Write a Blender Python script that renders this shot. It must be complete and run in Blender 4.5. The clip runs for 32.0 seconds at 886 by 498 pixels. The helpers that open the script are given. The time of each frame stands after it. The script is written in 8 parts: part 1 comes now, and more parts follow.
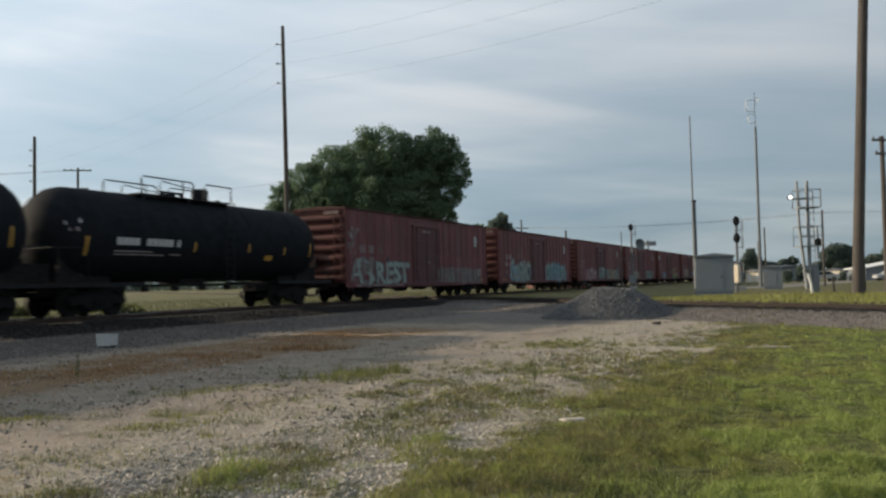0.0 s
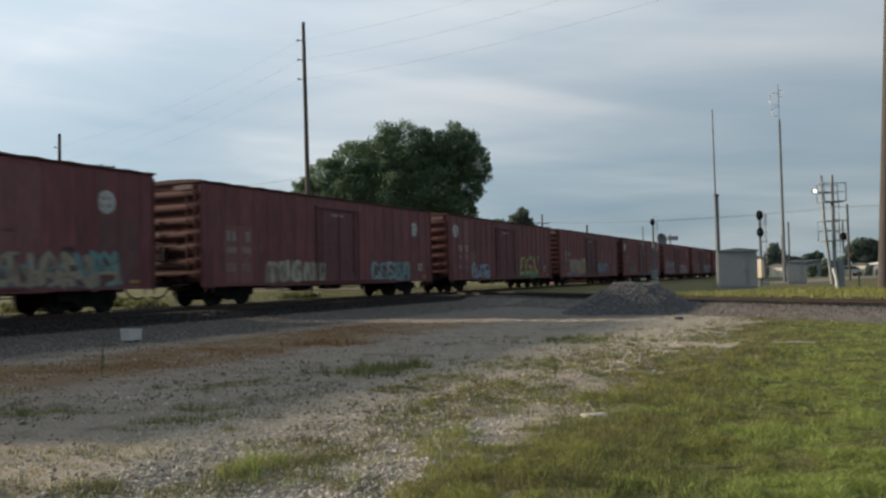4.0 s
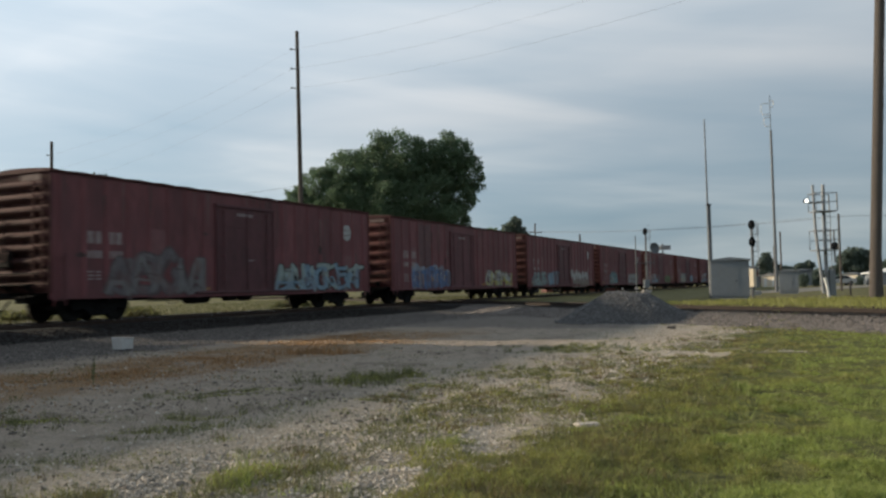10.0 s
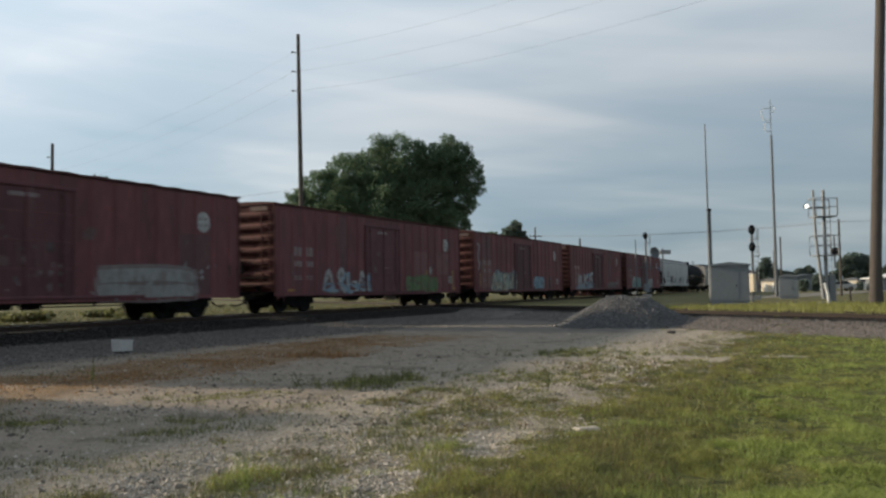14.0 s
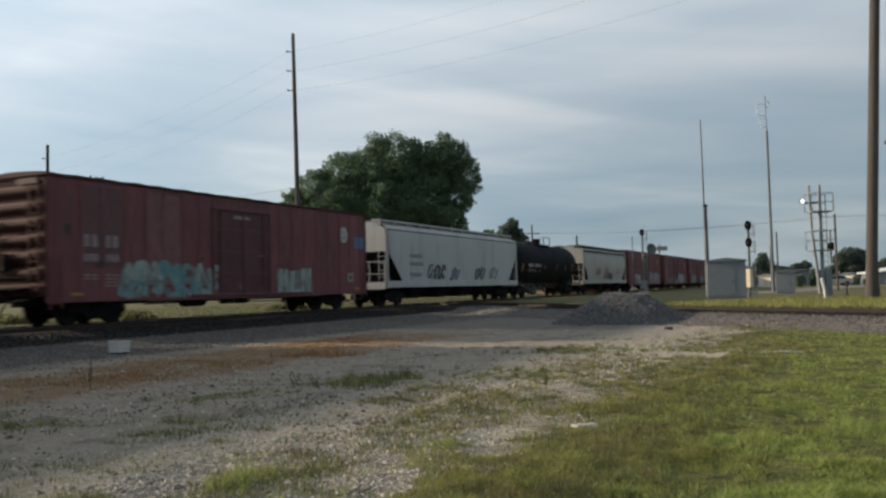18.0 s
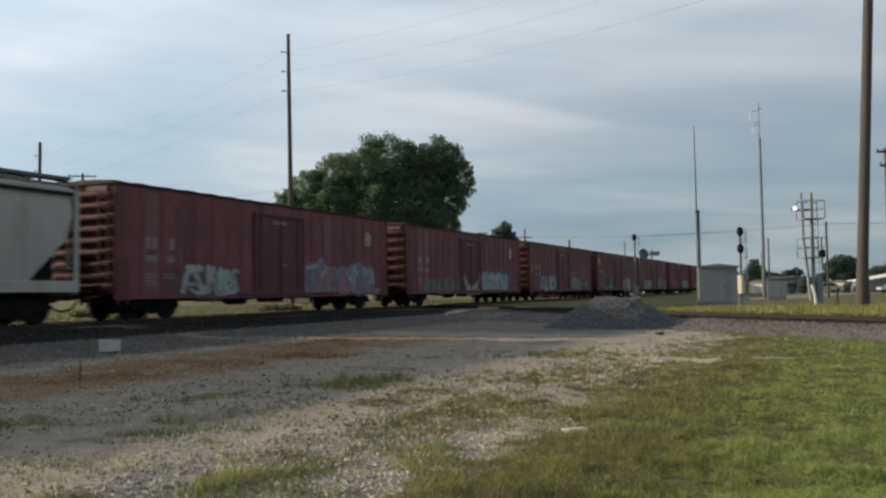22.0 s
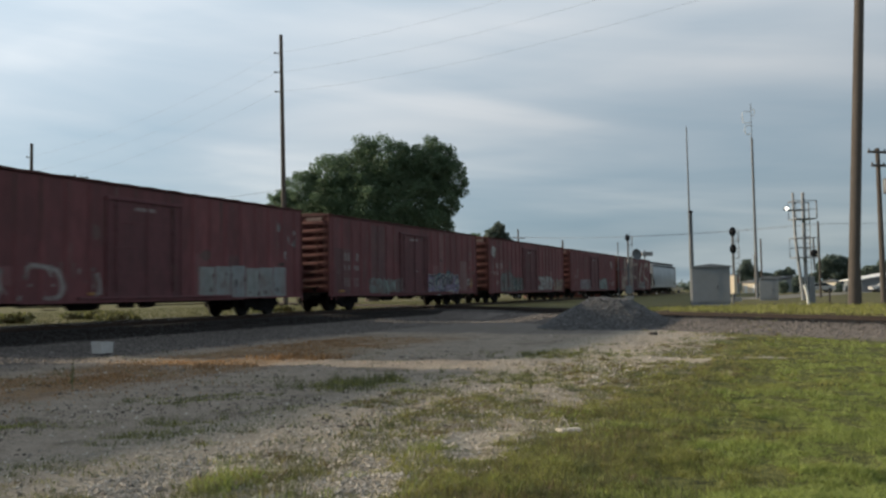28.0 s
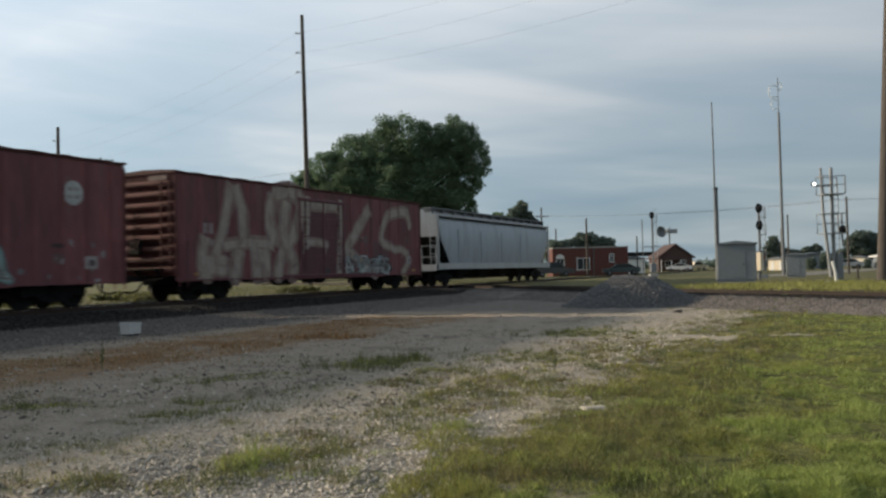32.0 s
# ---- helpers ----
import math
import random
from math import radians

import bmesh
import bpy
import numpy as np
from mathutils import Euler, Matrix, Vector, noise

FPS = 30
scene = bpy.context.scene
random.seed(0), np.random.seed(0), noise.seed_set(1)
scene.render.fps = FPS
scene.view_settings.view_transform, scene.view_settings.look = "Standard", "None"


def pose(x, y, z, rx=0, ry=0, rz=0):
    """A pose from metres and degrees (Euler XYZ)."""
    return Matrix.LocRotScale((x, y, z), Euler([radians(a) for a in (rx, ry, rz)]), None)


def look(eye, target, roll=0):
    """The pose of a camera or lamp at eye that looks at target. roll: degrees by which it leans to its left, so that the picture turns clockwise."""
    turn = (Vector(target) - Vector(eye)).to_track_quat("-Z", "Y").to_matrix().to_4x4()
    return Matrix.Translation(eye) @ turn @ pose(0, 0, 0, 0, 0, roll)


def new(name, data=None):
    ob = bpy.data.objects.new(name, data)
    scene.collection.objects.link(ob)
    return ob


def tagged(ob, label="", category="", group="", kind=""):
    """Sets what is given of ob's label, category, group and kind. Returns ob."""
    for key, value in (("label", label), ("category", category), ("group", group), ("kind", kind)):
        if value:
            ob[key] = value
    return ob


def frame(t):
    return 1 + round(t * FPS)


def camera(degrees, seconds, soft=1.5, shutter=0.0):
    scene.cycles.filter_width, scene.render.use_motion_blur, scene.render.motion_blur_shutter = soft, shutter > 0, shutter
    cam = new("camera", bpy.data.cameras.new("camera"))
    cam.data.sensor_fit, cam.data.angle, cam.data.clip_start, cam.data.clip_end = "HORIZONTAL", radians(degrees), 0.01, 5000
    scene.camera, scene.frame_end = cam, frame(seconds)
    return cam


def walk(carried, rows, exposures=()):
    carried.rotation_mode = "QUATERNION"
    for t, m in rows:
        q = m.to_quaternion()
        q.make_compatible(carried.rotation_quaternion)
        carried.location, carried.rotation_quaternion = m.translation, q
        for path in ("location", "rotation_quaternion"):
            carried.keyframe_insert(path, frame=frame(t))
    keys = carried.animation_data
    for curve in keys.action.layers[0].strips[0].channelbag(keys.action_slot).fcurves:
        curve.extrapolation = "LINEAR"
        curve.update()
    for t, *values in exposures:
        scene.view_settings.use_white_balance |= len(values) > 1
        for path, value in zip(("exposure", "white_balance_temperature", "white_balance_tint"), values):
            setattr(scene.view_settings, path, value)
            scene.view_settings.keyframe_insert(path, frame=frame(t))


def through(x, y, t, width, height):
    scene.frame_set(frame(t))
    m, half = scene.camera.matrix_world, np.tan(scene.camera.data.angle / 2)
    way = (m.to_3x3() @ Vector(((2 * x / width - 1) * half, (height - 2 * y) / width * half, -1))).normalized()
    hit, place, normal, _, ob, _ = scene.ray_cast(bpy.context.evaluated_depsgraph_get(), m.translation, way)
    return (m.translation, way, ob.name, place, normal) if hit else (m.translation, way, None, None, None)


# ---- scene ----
cam = camera(56.8, 32.0, soft=2.5, shutter=0.3)
EYE_Z = 1.4
# seconds, tilt, lean and turn of the hand-held camera, which stands on one spot
PATH = [
    (0, 92.32, 1.20, 0.05), (0.5, 91.84, 0.85, 0.50), (1, 91.59, 0.91, 0.72), (1.5, 91.52, 0.91, 0.88), (2, 91.52, 0.99, 1.09),
    (2.5, 91.46, 0.90, 1.39), (3, 91.47, 0.96, 1.40), (3.5, 91.74, 1.18, 1.60), (5.5, 92.22, 1.38, 1.03), (6, 91.85, 0.96, 1.88),
    (6.5, 91.88, 0.41, 2.74), (7, 91.90, 0.29, 2.98), (7.5, 91.91, 0.56, 3.10), (8, 92.13, 0.66, 3.04), (8.5, 92.48, 0.92, 2.42),
    (9, 92.57, 1.05, 1.66), (9.5, 92.55, 1.16, 1.23), (10, 92.62, 1.16, 1.00), (10.5, 92.65, 0.99, 1.23), (11, 92.59, 0.90, 1.59),
    (11.5, 92.42, 0.86, 1.52), (12, 92.50, 0.81, 1.25), (12.5, 92.76, 0.82, 1.17), (13, 92.79, 0.90, 1.04), (13.5, 92.82, 0.90, 0.99),
    (15.5, 92.97, 1.01, 1.07), (16, 92.61, 1.36, 1.40), (16.5, 92.44, 1.50, 1.40), (17, 92.69, 1.58, 1.01), (17.5, 92.84, 1.41, 0.89),
    (18, 92.74, 1.41, 0.80), (18.5, 92.79, 1.42, 0.61), (19, 93.00, 1.28, 0.52), (19.5, 93.11, 1.15, 0.51), (20, 93.01, 1.01, 0.43),
    (20.5, 92.95, 0.98, 0.37), (21, 92.94, 0.83, 0.31), (21.5, 92.95, 0.70, 0.30), (22, 92.91, 0.73, 0.26), (22.5, 92.75, 0.83, 0.37),
    (23, 92.63, 0.83, 0.61), (23.5, 92.72, 0.75, 0.55), (24, 92.98, 0.74, 0.42), (24.5, 93.04, 0.75, 0.25), (25, 92.94, 0.72, 0.10),
    (25.5, 92.90, 0.79, 0.10), (27.5, 93.10, 0.78, -0.05), (28, 92.96, 0.89, -0.19), (28.5, 92.98, 1.17, -0.26), (29, 92.81, 1.32, -0.09),
    (29.5, 92.45, 1.20, 0.09), (30, 92.17, 1.14, 0.09), (30.5, 91.83, 1.10, 0.25), (31, 91.62, 1.09, 0.41), (31.5, 91.55, 1.19, 0.76),
    (32, 91.54, 1.31, 1.44),
]
walk(cam, [(t, pose(0, 0, EYE_Z, rx, ry, rz)) for t, rx, ry, rz in PATH])

# ---- light: low evening sun behind thin cloud, beyond the train ----
SUN_AZ = radians(165.0)      # beyond the train, near -x
SUN_EL = radians(17.4)
sun = new("sun", bpy.data.lights.new("sun", "SUN"))
sun.data.energy, sun.data.angle, sun.data.color = 5.0, radians(1.6), (1.0, 0.84, 0.62)
to_sun = Vector((math.cos(SUN_AZ) * math.cos(SUN_EL), math.sin(SUN_AZ) * math.cos(SUN_EL), math.sin(SUN_EL)))
sun.matrix_world = look(to_sun * 100, (0, 0, 0))

world = bpy.data.worlds.new("world")
scene.world = world
world.use_nodes = True
wt = world.node_tree
wt.nodes.clear()


def wn(kind, **values):
    n = wt.nodes.new(kind)
    for k, v in values.items():
        if k in n.inputs:
            n.inputs[k].default_value = v
    return n


def wlink(a, b):
    wt.links.new(a, b)


w_out, w_bg = wn("ShaderNodeOutputWorld"), wn("ShaderNodeBackground")
w_sky = wn("ShaderNodeTexSky")
w_sky.sky_type, w_sky.sun_disc = "NISHITA", False
w_sky.sun_elevation, w_sky.sun_rotation = SUN_EL, radians(-75)
w_sky.air_density, w_sky.dust_density = 1.0, 1.5
w_co = wn("ShaderNodeTexCoord")
w_sep = wn("ShaderNodeSeparateXYZ")
wlink(w_co.outputs["Generated"], w_sep.inputs[0])


def wmath(op, a, b=None, clamp=False):
    n = wt.nodes.new("ShaderNodeMath")
    n.operation, n.use_clamp = op, clamp
    for i, v in enumerate((a, b)):
        if v is None:
            continue
        if isinstance(v, (int, float)):
            n.inputs[i].default_value = v
        else:
            wlink(v, n.inputs[i])
    return n.outputs[0]


# cloud sheet: the direction laid onto a high flat layer
w_up = wmath("ADD", wmath("MAXIMUM", w_sep.outputs[2], 0.0), 0.20)
w_cx, w_cy = wmath("DIVIDE", w_sep.outputs[0], w_up), wmath("DIVIDE", w_sep.outputs[1], w_up)
w_vec = wn("ShaderNodeCombineXYZ")
wlink(wmath("ADD", wmath("MULTIPLY", w_cx, 0.55), wmath("MULTIPLY", w_cy, -0.2)), w_vec.inputs[0])
wlink(wmath("ADD", wmath("MULTIPLY", w_cy, 1.25), wmath("MULTIPLY", w_cx, 0.25)), w_vec.inputs[1])
w_n1 = wn("ShaderNodeTexNoise", Scale=0.62, Detail=4.0, Roughness=0.42, Distortion=0.6)
w_n2 = wn("ShaderNodeTexNoise", Scale=1.7, Detail=4.0, Roughness=0.45, Distortion=0.4)
wlink(w_vec.outputs[0], w_n1.inputs["Vector"])
wlink(w_vec.outputs[0], w_n2.inputs["Vector"])
w_mix = wmath("ADD", wmath("MULTIPLY", w_n1.outputs[0], 0.7), wmath("MULTIPLY", w_n2.outputs[0], 0.3))
# long low streaks of cloud over the horizon
w_sv = wn("ShaderNodeCombineXYZ")
wlink(wmath("MULTIPLY", w_sep.outputs[0], 1.7), w_sv.inputs[0])
wlink(wmath("MULTIPLY", w_sep.outputs[1], 1.7), w_sv.inputs[1])
wlink(wmath("ADD", wmath("MULTIPLY", w_sep.outputs[2], 13.0), wmath("MULTIPLY", w_sep.outputs[0], 1.6)), w_sv.inputs[2])
w_n3 = wn("ShaderNodeTexNoise", Scale=1.0, Detail=5.0, Roughness=0.5, Distortion=0.5)
wlink(w_sv.outputs[0], w_n3.inputs["Vector"])
w_mix = wmath("ADD", w_mix, wmath("MULTIPLY", wmath("SUBTRACT", w_n3.outputs[0], 0.5), wmath("SUBTRACT", 0.62, wmath("MULTIPLY", w_sep.outputs[2], 1.2), True)))
w_ramp = wn("ShaderNodeValToRGB")
cr = w_ramp.color_ramp
cr.elements[0].position, cr.elements[0].color = 0.34, (0.278, 0.38, 0.462, 1)
cr.elements[1].position, cr.elements[1].color = 0.66, (0.635, 0.655, 0.672, 1)
e = cr.elements.new(0.50)
e.color = (0.408, 0.478, 0.538, 1)
wlink(w_mix, w_ramp.inputs[0])
# thin cloud glows towards the sun
w_dot = wn("ShaderNodeVectorMath")
w_dot.operation = "DOT_PRODUCT"
w_dot.inputs[1].default_value = to_sun
wlink(w_co.outputs["Generated"], w_dot.inputs[0])
w_glow = wmath("POWER", wmath("MULTIPLY", wmath("ADD", w_dot.outputs["Value"], 0.55), 0.645, True), 2.2)
w_high = wmath("MULTIPLY", wmath("SUBTRACT", w_sep.outputs[2], 0.05), 1.6, True)
w_over = wmath("MULTIPLY", wmath("SUBTRACT", w_sep.outputs[2], 0.36), 2.2, True)      # the cloud thins overhead
w_gain = wmath("ADD", wmath("ADD", 0.68, wmath("MULTIPLY", w_glow, 1.1)), wmath("MULTIPLY", w_high, 1.08))
w_gain = wmath("MULTIPLY", w_gain, wmath("SUBTRACT", 1.0, wmath("MULTIPLY", w_over, 0.62)))
w_scale = wn("ShaderNodeVectorMath")
w_scale.operation = "SCALE"
# the sky clears to a cooler blue towards the horizon
w_low = wmath("MULTIPLY", wmath("SUBTRACT", 1.0, wmath("MULTIPLY", w_sep.outputs[2], 5.0), True), wmath("SUBTRACT", 1.0, w_glow, True))
w_cool = wn("ShaderNodeMix")
w_cool.data_type, w_cool.blend_type = "RGBA", "MULTIPLY"
w_cool.inputs[7].default_value = (0.82, 1.0, 1.09, 1)
wlink(w_low, w_cool.inputs[0])
wlink(w_ramp.outputs[0], w_cool.inputs[6])
wlink(w_cool.outputs[2], w_scale.inputs[0])
wlink(w_gain, w_scale.inputs["Scale"])
w_nish = wn("ShaderNodeVectorMath")
w_nish.operation = "SCALE"
w_nish.inputs["Scale"].default_value = 0.09
wlink(w_sky.outputs[0], w_nish.inputs[0])
w_join = wn("ShaderNodeMix")
w_join.data_type = "RGBA"
w_join.inputs["Factor"].default_value = 0.82
wlink(w_nish.outputs[0], w_join.inputs[6])
wlink(w_scale.outputs[0], w_join.inputs[7])
wlink(w_join.outputs[2], w_bg.inputs[0])
w_bg.inputs[1].default_value = 1.0
wlink(w_bg.outputs[0], w_out.inputs[0])


# ---- materials ----
def nodes_of(name):
    m = bpy.data.materials.new(name)
    m.use_nodes = True
    t = m.node_tree
    return m, t, t.nodes["Principled BSDF"]


def tnode(t, kind, **values):
    n = t.nodes.new(kind)
    for k, v in values.items():
        n.inputs[k].default_value = v
    return n


def rgba(c, k=1.0):
    return (c[0] * k, c[1] * k, c[2] * k, 1)


def material(name, color, rough=0.7, metal=0.0, grain=8.0, spread=0.25, stain=0.0, stain_color=(0.1, 0.06, 0.04),
             stain_scale=1.2, bump=0.0, bump_scale=30.0, stretch=(1, 1, 1), rand=0.0, island=0.0, coat=0.0):
    """Paint, wood, stone or metal: fine grain, larger stains, roughness that follows them, and relief."""
    m, t, b = nodes_of(name)
    co = tnode(t, "ShaderNodeTexCoord")
    mp = tnode(t, "ShaderNodeMapping")
    mp.inputs["Scale"].default_value = stretch
    t.links.new(co.outputs["Object"], mp.inputs[0])
    n1 = tnode(t, "ShaderNodeTexNoise", Scale=grain, Detail=5.0, Roughness=0.6)
    n2 = tnode(t, "ShaderNodeTexNoise", Scale=stain_scale, Detail=6.0, Roughness=0.65)
    for n in (n1, n2):
        t.links.new(mp.outputs[0], n.inputs["Vector"])
    r1 = tnode(t, "ShaderNodeValToRGB")
    r1.color_ramp.elements[0].position, r1.color_ramp.elements[1].position = 0.3, 0.7
    r1.color_ramp.elements[0].color, r1.color_ramp.elements[1].color = rgba(color, 1 - spread), rgba(color, 1 + spread)
    t.links.new(n1.outputs[0], r1.inputs[0])
    out = r1.outputs[0]
    if stain:
        r2 = tnode(t, "ShaderNodeValToRGB")
        r2.color_ramp.elements[0].position, r2.color_ramp.elements[1].position = 0.48, 0.70
        r2.color_ramp.elements[0].color, r2.color_ramp.elements[1].color = (0, 0, 0, 1), (stain, stain, stain, 1)
        t.links.new(n2.outputs[0], r2.inputs[0])
        mx = tnode(t, "ShaderNodeMix")
        mx.data_type = "RGBA"
        t.links.new(r2.outputs[0], mx.inputs[0])
        t.links.new(out, mx.inputs[6])
        mx.inputs[7].default_value = rgba(stain_color)
        out = mx.outputs[2]
    if rand or island:
        hv = tnode(t, "ShaderNodeHueSaturation")
        src = tnode(t, "ShaderNodeObjectInfo").outputs["Random"] if rand else tnode(t, "ShaderNodeNewGeometry").outputs["Random Per Island"]
        mr = tnode(t, "ShaderNodeMapRange")
        amount = rand or island
        mr.inputs["To Min"].default_value, mr.inputs["To Max"].default_value = 1 - amount, 1 + amount
        t.links.new(src, mr.inputs[0])
        t.links.new(mr.outputs[0], hv.inputs["Value"])
        t.links.new(out, hv.inputs["Color"])
        out = hv.outputs[0]
    t.links.new(out, b.inputs["Base Color"])
    rr = tnode(t, "ShaderNodeMapRange")
    rr.inputs["To Min"].default_value, rr.inputs["To Max"].default_value = max(0.02, rough - 0.12), min(1, rough + 0.12)
    t.links.new(n2.outputs[0], rr.inputs[0])
    t.links.new(rr.outputs[0], b.inputs["Roughness"])
    b.inputs["Metallic"].default_value = metal
    b.inputs["Coat Weight"].default_value = coat
    if bump:
        n3 = tnode(t, "ShaderNodeTexNoise", Scale=bump_scale, Detail=4.0)
        t.links.new(mp.outputs[0], n3.inputs["Vector"])
        bp = tnode(t, "ShaderNodeBump", Strength=bump, Distance=0.02)
        t.links.new(n3.outputs[0], bp.inputs["Height"])
        t.links.new(bp.outputs[0], b.inputs["Normal"])
    return m


M_RED = material("boxcar_red", (0.150, 0.047, 0.051), 0.7, grain=3.0, spread=0.24, stain=0.75, stain_color=(0.094, 0.042, 0.046),
                 stain_scale=0.55, bump=0.12, bump_scale=9, stretch=(1.6, 1.6, 0.45), rand=0.16)
# end red darker than the sides, to hold down the direct sun there
M_RED_END = material("boxcar_red_darkened_end", (0.078, 0.021, 0.019), 0.85, grain=4.0, spread=0.25, stain=0.9, stain_color=(0.040, 0.016, 0.014),
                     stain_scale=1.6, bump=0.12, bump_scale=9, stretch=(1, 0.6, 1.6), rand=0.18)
M_DOOR = material("door_red", (0.104, 0.034, 0.039), 0.7, grain=4.0, spread=0.2, stain=0.6, stain_color=(0.042, 0.025, 0.024),
                  stain_scale=0.8, bump=0.1, stretch=(1.4, 1.4, 0.5), rand=0.25)
M_ROOF = material("weathered_red_roof", (0.085, 0.029, 0.026), 0.85, 0.0, grain=6.0, spread=0.25, stain=0.6, stain_color=(0.05, 0.023, 0.02))
M_UNDER = material("grimy_underframe", (0.020, 0.019, 0.019), 0.85, grain=9.0, spread=0.4, stain=0.5, stain_color=(0.024, 0.02, 0.017))
M_TRUCK = material("greasy_cast_steel", (0.016, 0.0155, 0.016), 0.8, grain=12.0, spread=0.4, stain=0.5, stain_color=(0.022, 0.017, 0.014), bump=0.2)
M_WHEEL = material("wheel_steel", (0.018, 0.017, 0.016), 0.7, 0.1, grain=14.0, spread=0.4)
M_TREAD = material("polished_tread", (0.42, 0.42, 0.42), 0.3, 1.0, grain=20.0, spread=0.2)
M_TANK = material("black_tank_paint", (0.015, 0.0165, 0.020), 0.75, grain=3.0, spread=0.25, stain=0.5, stain_color=(0.017, 0.017, 0.018),
                  stain_scale=0.8, bump=0.06, bump_scale=5)
M_HOP_WHITE = material("hopper_white", (0.41, 0.415, 0.42), 0.55, grain=3.0, spread=0.08, stain=0.6, stain_color=(0.31, 0.28, 0.25),
                       stain_scale=0.7, stretch=(2.2, 2.2, 0.35), bump=0.05, bump_scale=6)
M_HOP_BEIGE = material("hopper_beige", (0.37, 0.35, 0.32), 0.6, grain=3.0, spread=0.08, stain=0.55, stain_color=(0.27, 0.23, 0.19),
                       stain_scale=0.7, stretch=(2.2, 2.2, 0.35), bump=0.05, bump_scale=6)
M_HOP_GREY = material("hopper_grey", (0.30, 0.33, 0.37), 0.36, grain=3.0, spread=0.08, stain=0.55, stain_color=(0.19, 0.19, 0.19),
                      stain_scale=0.7, stretch=(2.2, 2.2, 0.35), bump=0.05, bump_scale=6)
M_WHITE = material("white_paint", (0.50, 0.50, 0.49), 0.65, grain=9.0, spread=0.1, stain=0.5, stain_color=(0.35, 0.30, 0.27), stain_scale=4)
M_FADED = material("faded_stencil", (0.34, 0.29, 0.28), 0.7, grain=12.0, spread=0.25, stain=0.7, stain_color=(0.14, 0.06, 0.05), stain_scale=6)
M_YELLOW = material("yellow_reflector", (0.55, 0.30, 0.05), 0.5, grain=12.0, spread=0.2, stain=0.5, stain_color=(0.2, 0.1, 0.04), stain_scale=5)
M_RAIL = material("rusty_rail_web", (0.055, 0.034, 0.025), 0.75, 0.3, grain=10.0, spread=0.35)
M_OLDRAIL = material("old_rusty_rail", (0.030, 0.021, 0.017), 0.9, grain=10.0, spread=0.3)
M_RAILTOP = material("bright_rail_head", (0.45, 0.44, 0.43), 0.28, 1.0, grain=6.0, spread=0.15)
M_TIE = material("creosoted_tie", (0.024, 0.020, 0.018), 0.9, grain=20.0, spread=0.4, bump=0.4, stretch=(1, 6, 1), rand=0.4)
M_WOOD = material("weathered_pole_wood", (0.078, 0.066, 0.058), 0.9, grain=14.0, spread=0.3, bump=0.5, stretch=(4, 4, 0.25), stain=0.5,
                  stain_color=(0.055, 0.044, 0.036), stain_scale=2)
M_GALV = material("galvanised_steel", (0.115, 0.125, 0.135), 0.6, 0.2, grain=10.0, spread=0.15)
M_DARKMETAL = material("dark_painted_metal", (0.015, 0.016, 0.018), 0.55, grain=9.0, spread=0.3)
M_CABINET = material("silver_cabinet_paint", (0.175, 0.195, 0.215), 0.7, 0.0, grain=5.0, spread=0.06, stain=0.3, stain_color=(0.16, 0.17, 0.175), bump=0.03)
M_BRICK = material("red_brick_wall", (0.105, 0.038, 0.030), 0.88, grain=18.0, spread=0.25, stain=0.3, stain_color=(0.14, 0.06, 0.045), bump=0.2)
M_CREAM = material("cream_siding", (0.66, 0.58, 0.45), 0.7, grain=4.0, spread=0.06, stain=0.2, stain_color=(0.45, 0.38, 0.3))
M_DUST = material("dusty_gravel", (0.21, 0.185, 0.155), 0.95, grain=2.0, spread=0.3, stain=0.5, stain_color=(0.09, 0.085, 0.05))
M_OFFWHITE = material("white_siding", (0.68, 0.68, 0.66), 0.7, grain=4.0, spread=0.05, stain=0.2, stain_color=(0.5, 0.5, 0.48))
M_SHINGLE = material("brown_shingle", (0.075, 0.045, 0.04), 0.9, grain=22.0, spread=0.3, bump=0.3)
M_GLASS = material("dark_window_glass", (0.02, 0.024, 0.028), 0.08, grain=2.0, spread=0.1)
M_BARK = material("tree_bark", (0.07, 0.055, 0.042), 0.95, grain=12.0, spread=0.35, bump=0.5, stretch=(3, 3, 0.5))
M_PALEMETAL = material("pale_grey_metal", (0.24, 0.25, 0.26), 0.6, 0.1, grain=10.0, spread=0.15)
M_CONCRETE = material("pale_concrete", (0.33, 0.32, 0.30), 0.85, grain=14.0, spread=0.15, stain=0.5, stain_color=(0.32, 0.3, 0.27), stain_scale=4, bump=0.2)
M_WIRE = material("wire", (0.26, 0.28, 0.31), 0.6, 0.3)


def leaf_material(name, color, through, island=0.5):
    m = material(name, color, 0.6, grain=2.0, spread=0.2, island=island)
    t = m.node_tree
    b = t.nodes["Principled BSDF"]
    tr = t.nodes.new("ShaderNodeBsdfTranslucent")
    src = b.inputs["Base Color"].links[0].from_socket
    t.links.new(src, tr.inputs[0])
    mx = t.nodes.new("ShaderNodeMixShader")
    mx.inputs[0].default_value = through
    t.links.new(b.outputs[0], mx.inputs[1])
    t.links.new(tr.outputs[0], mx.inputs[2])
    t.links.new(mx.outputs[0], t.nodes["Material Output"].inputs[0])
    return m


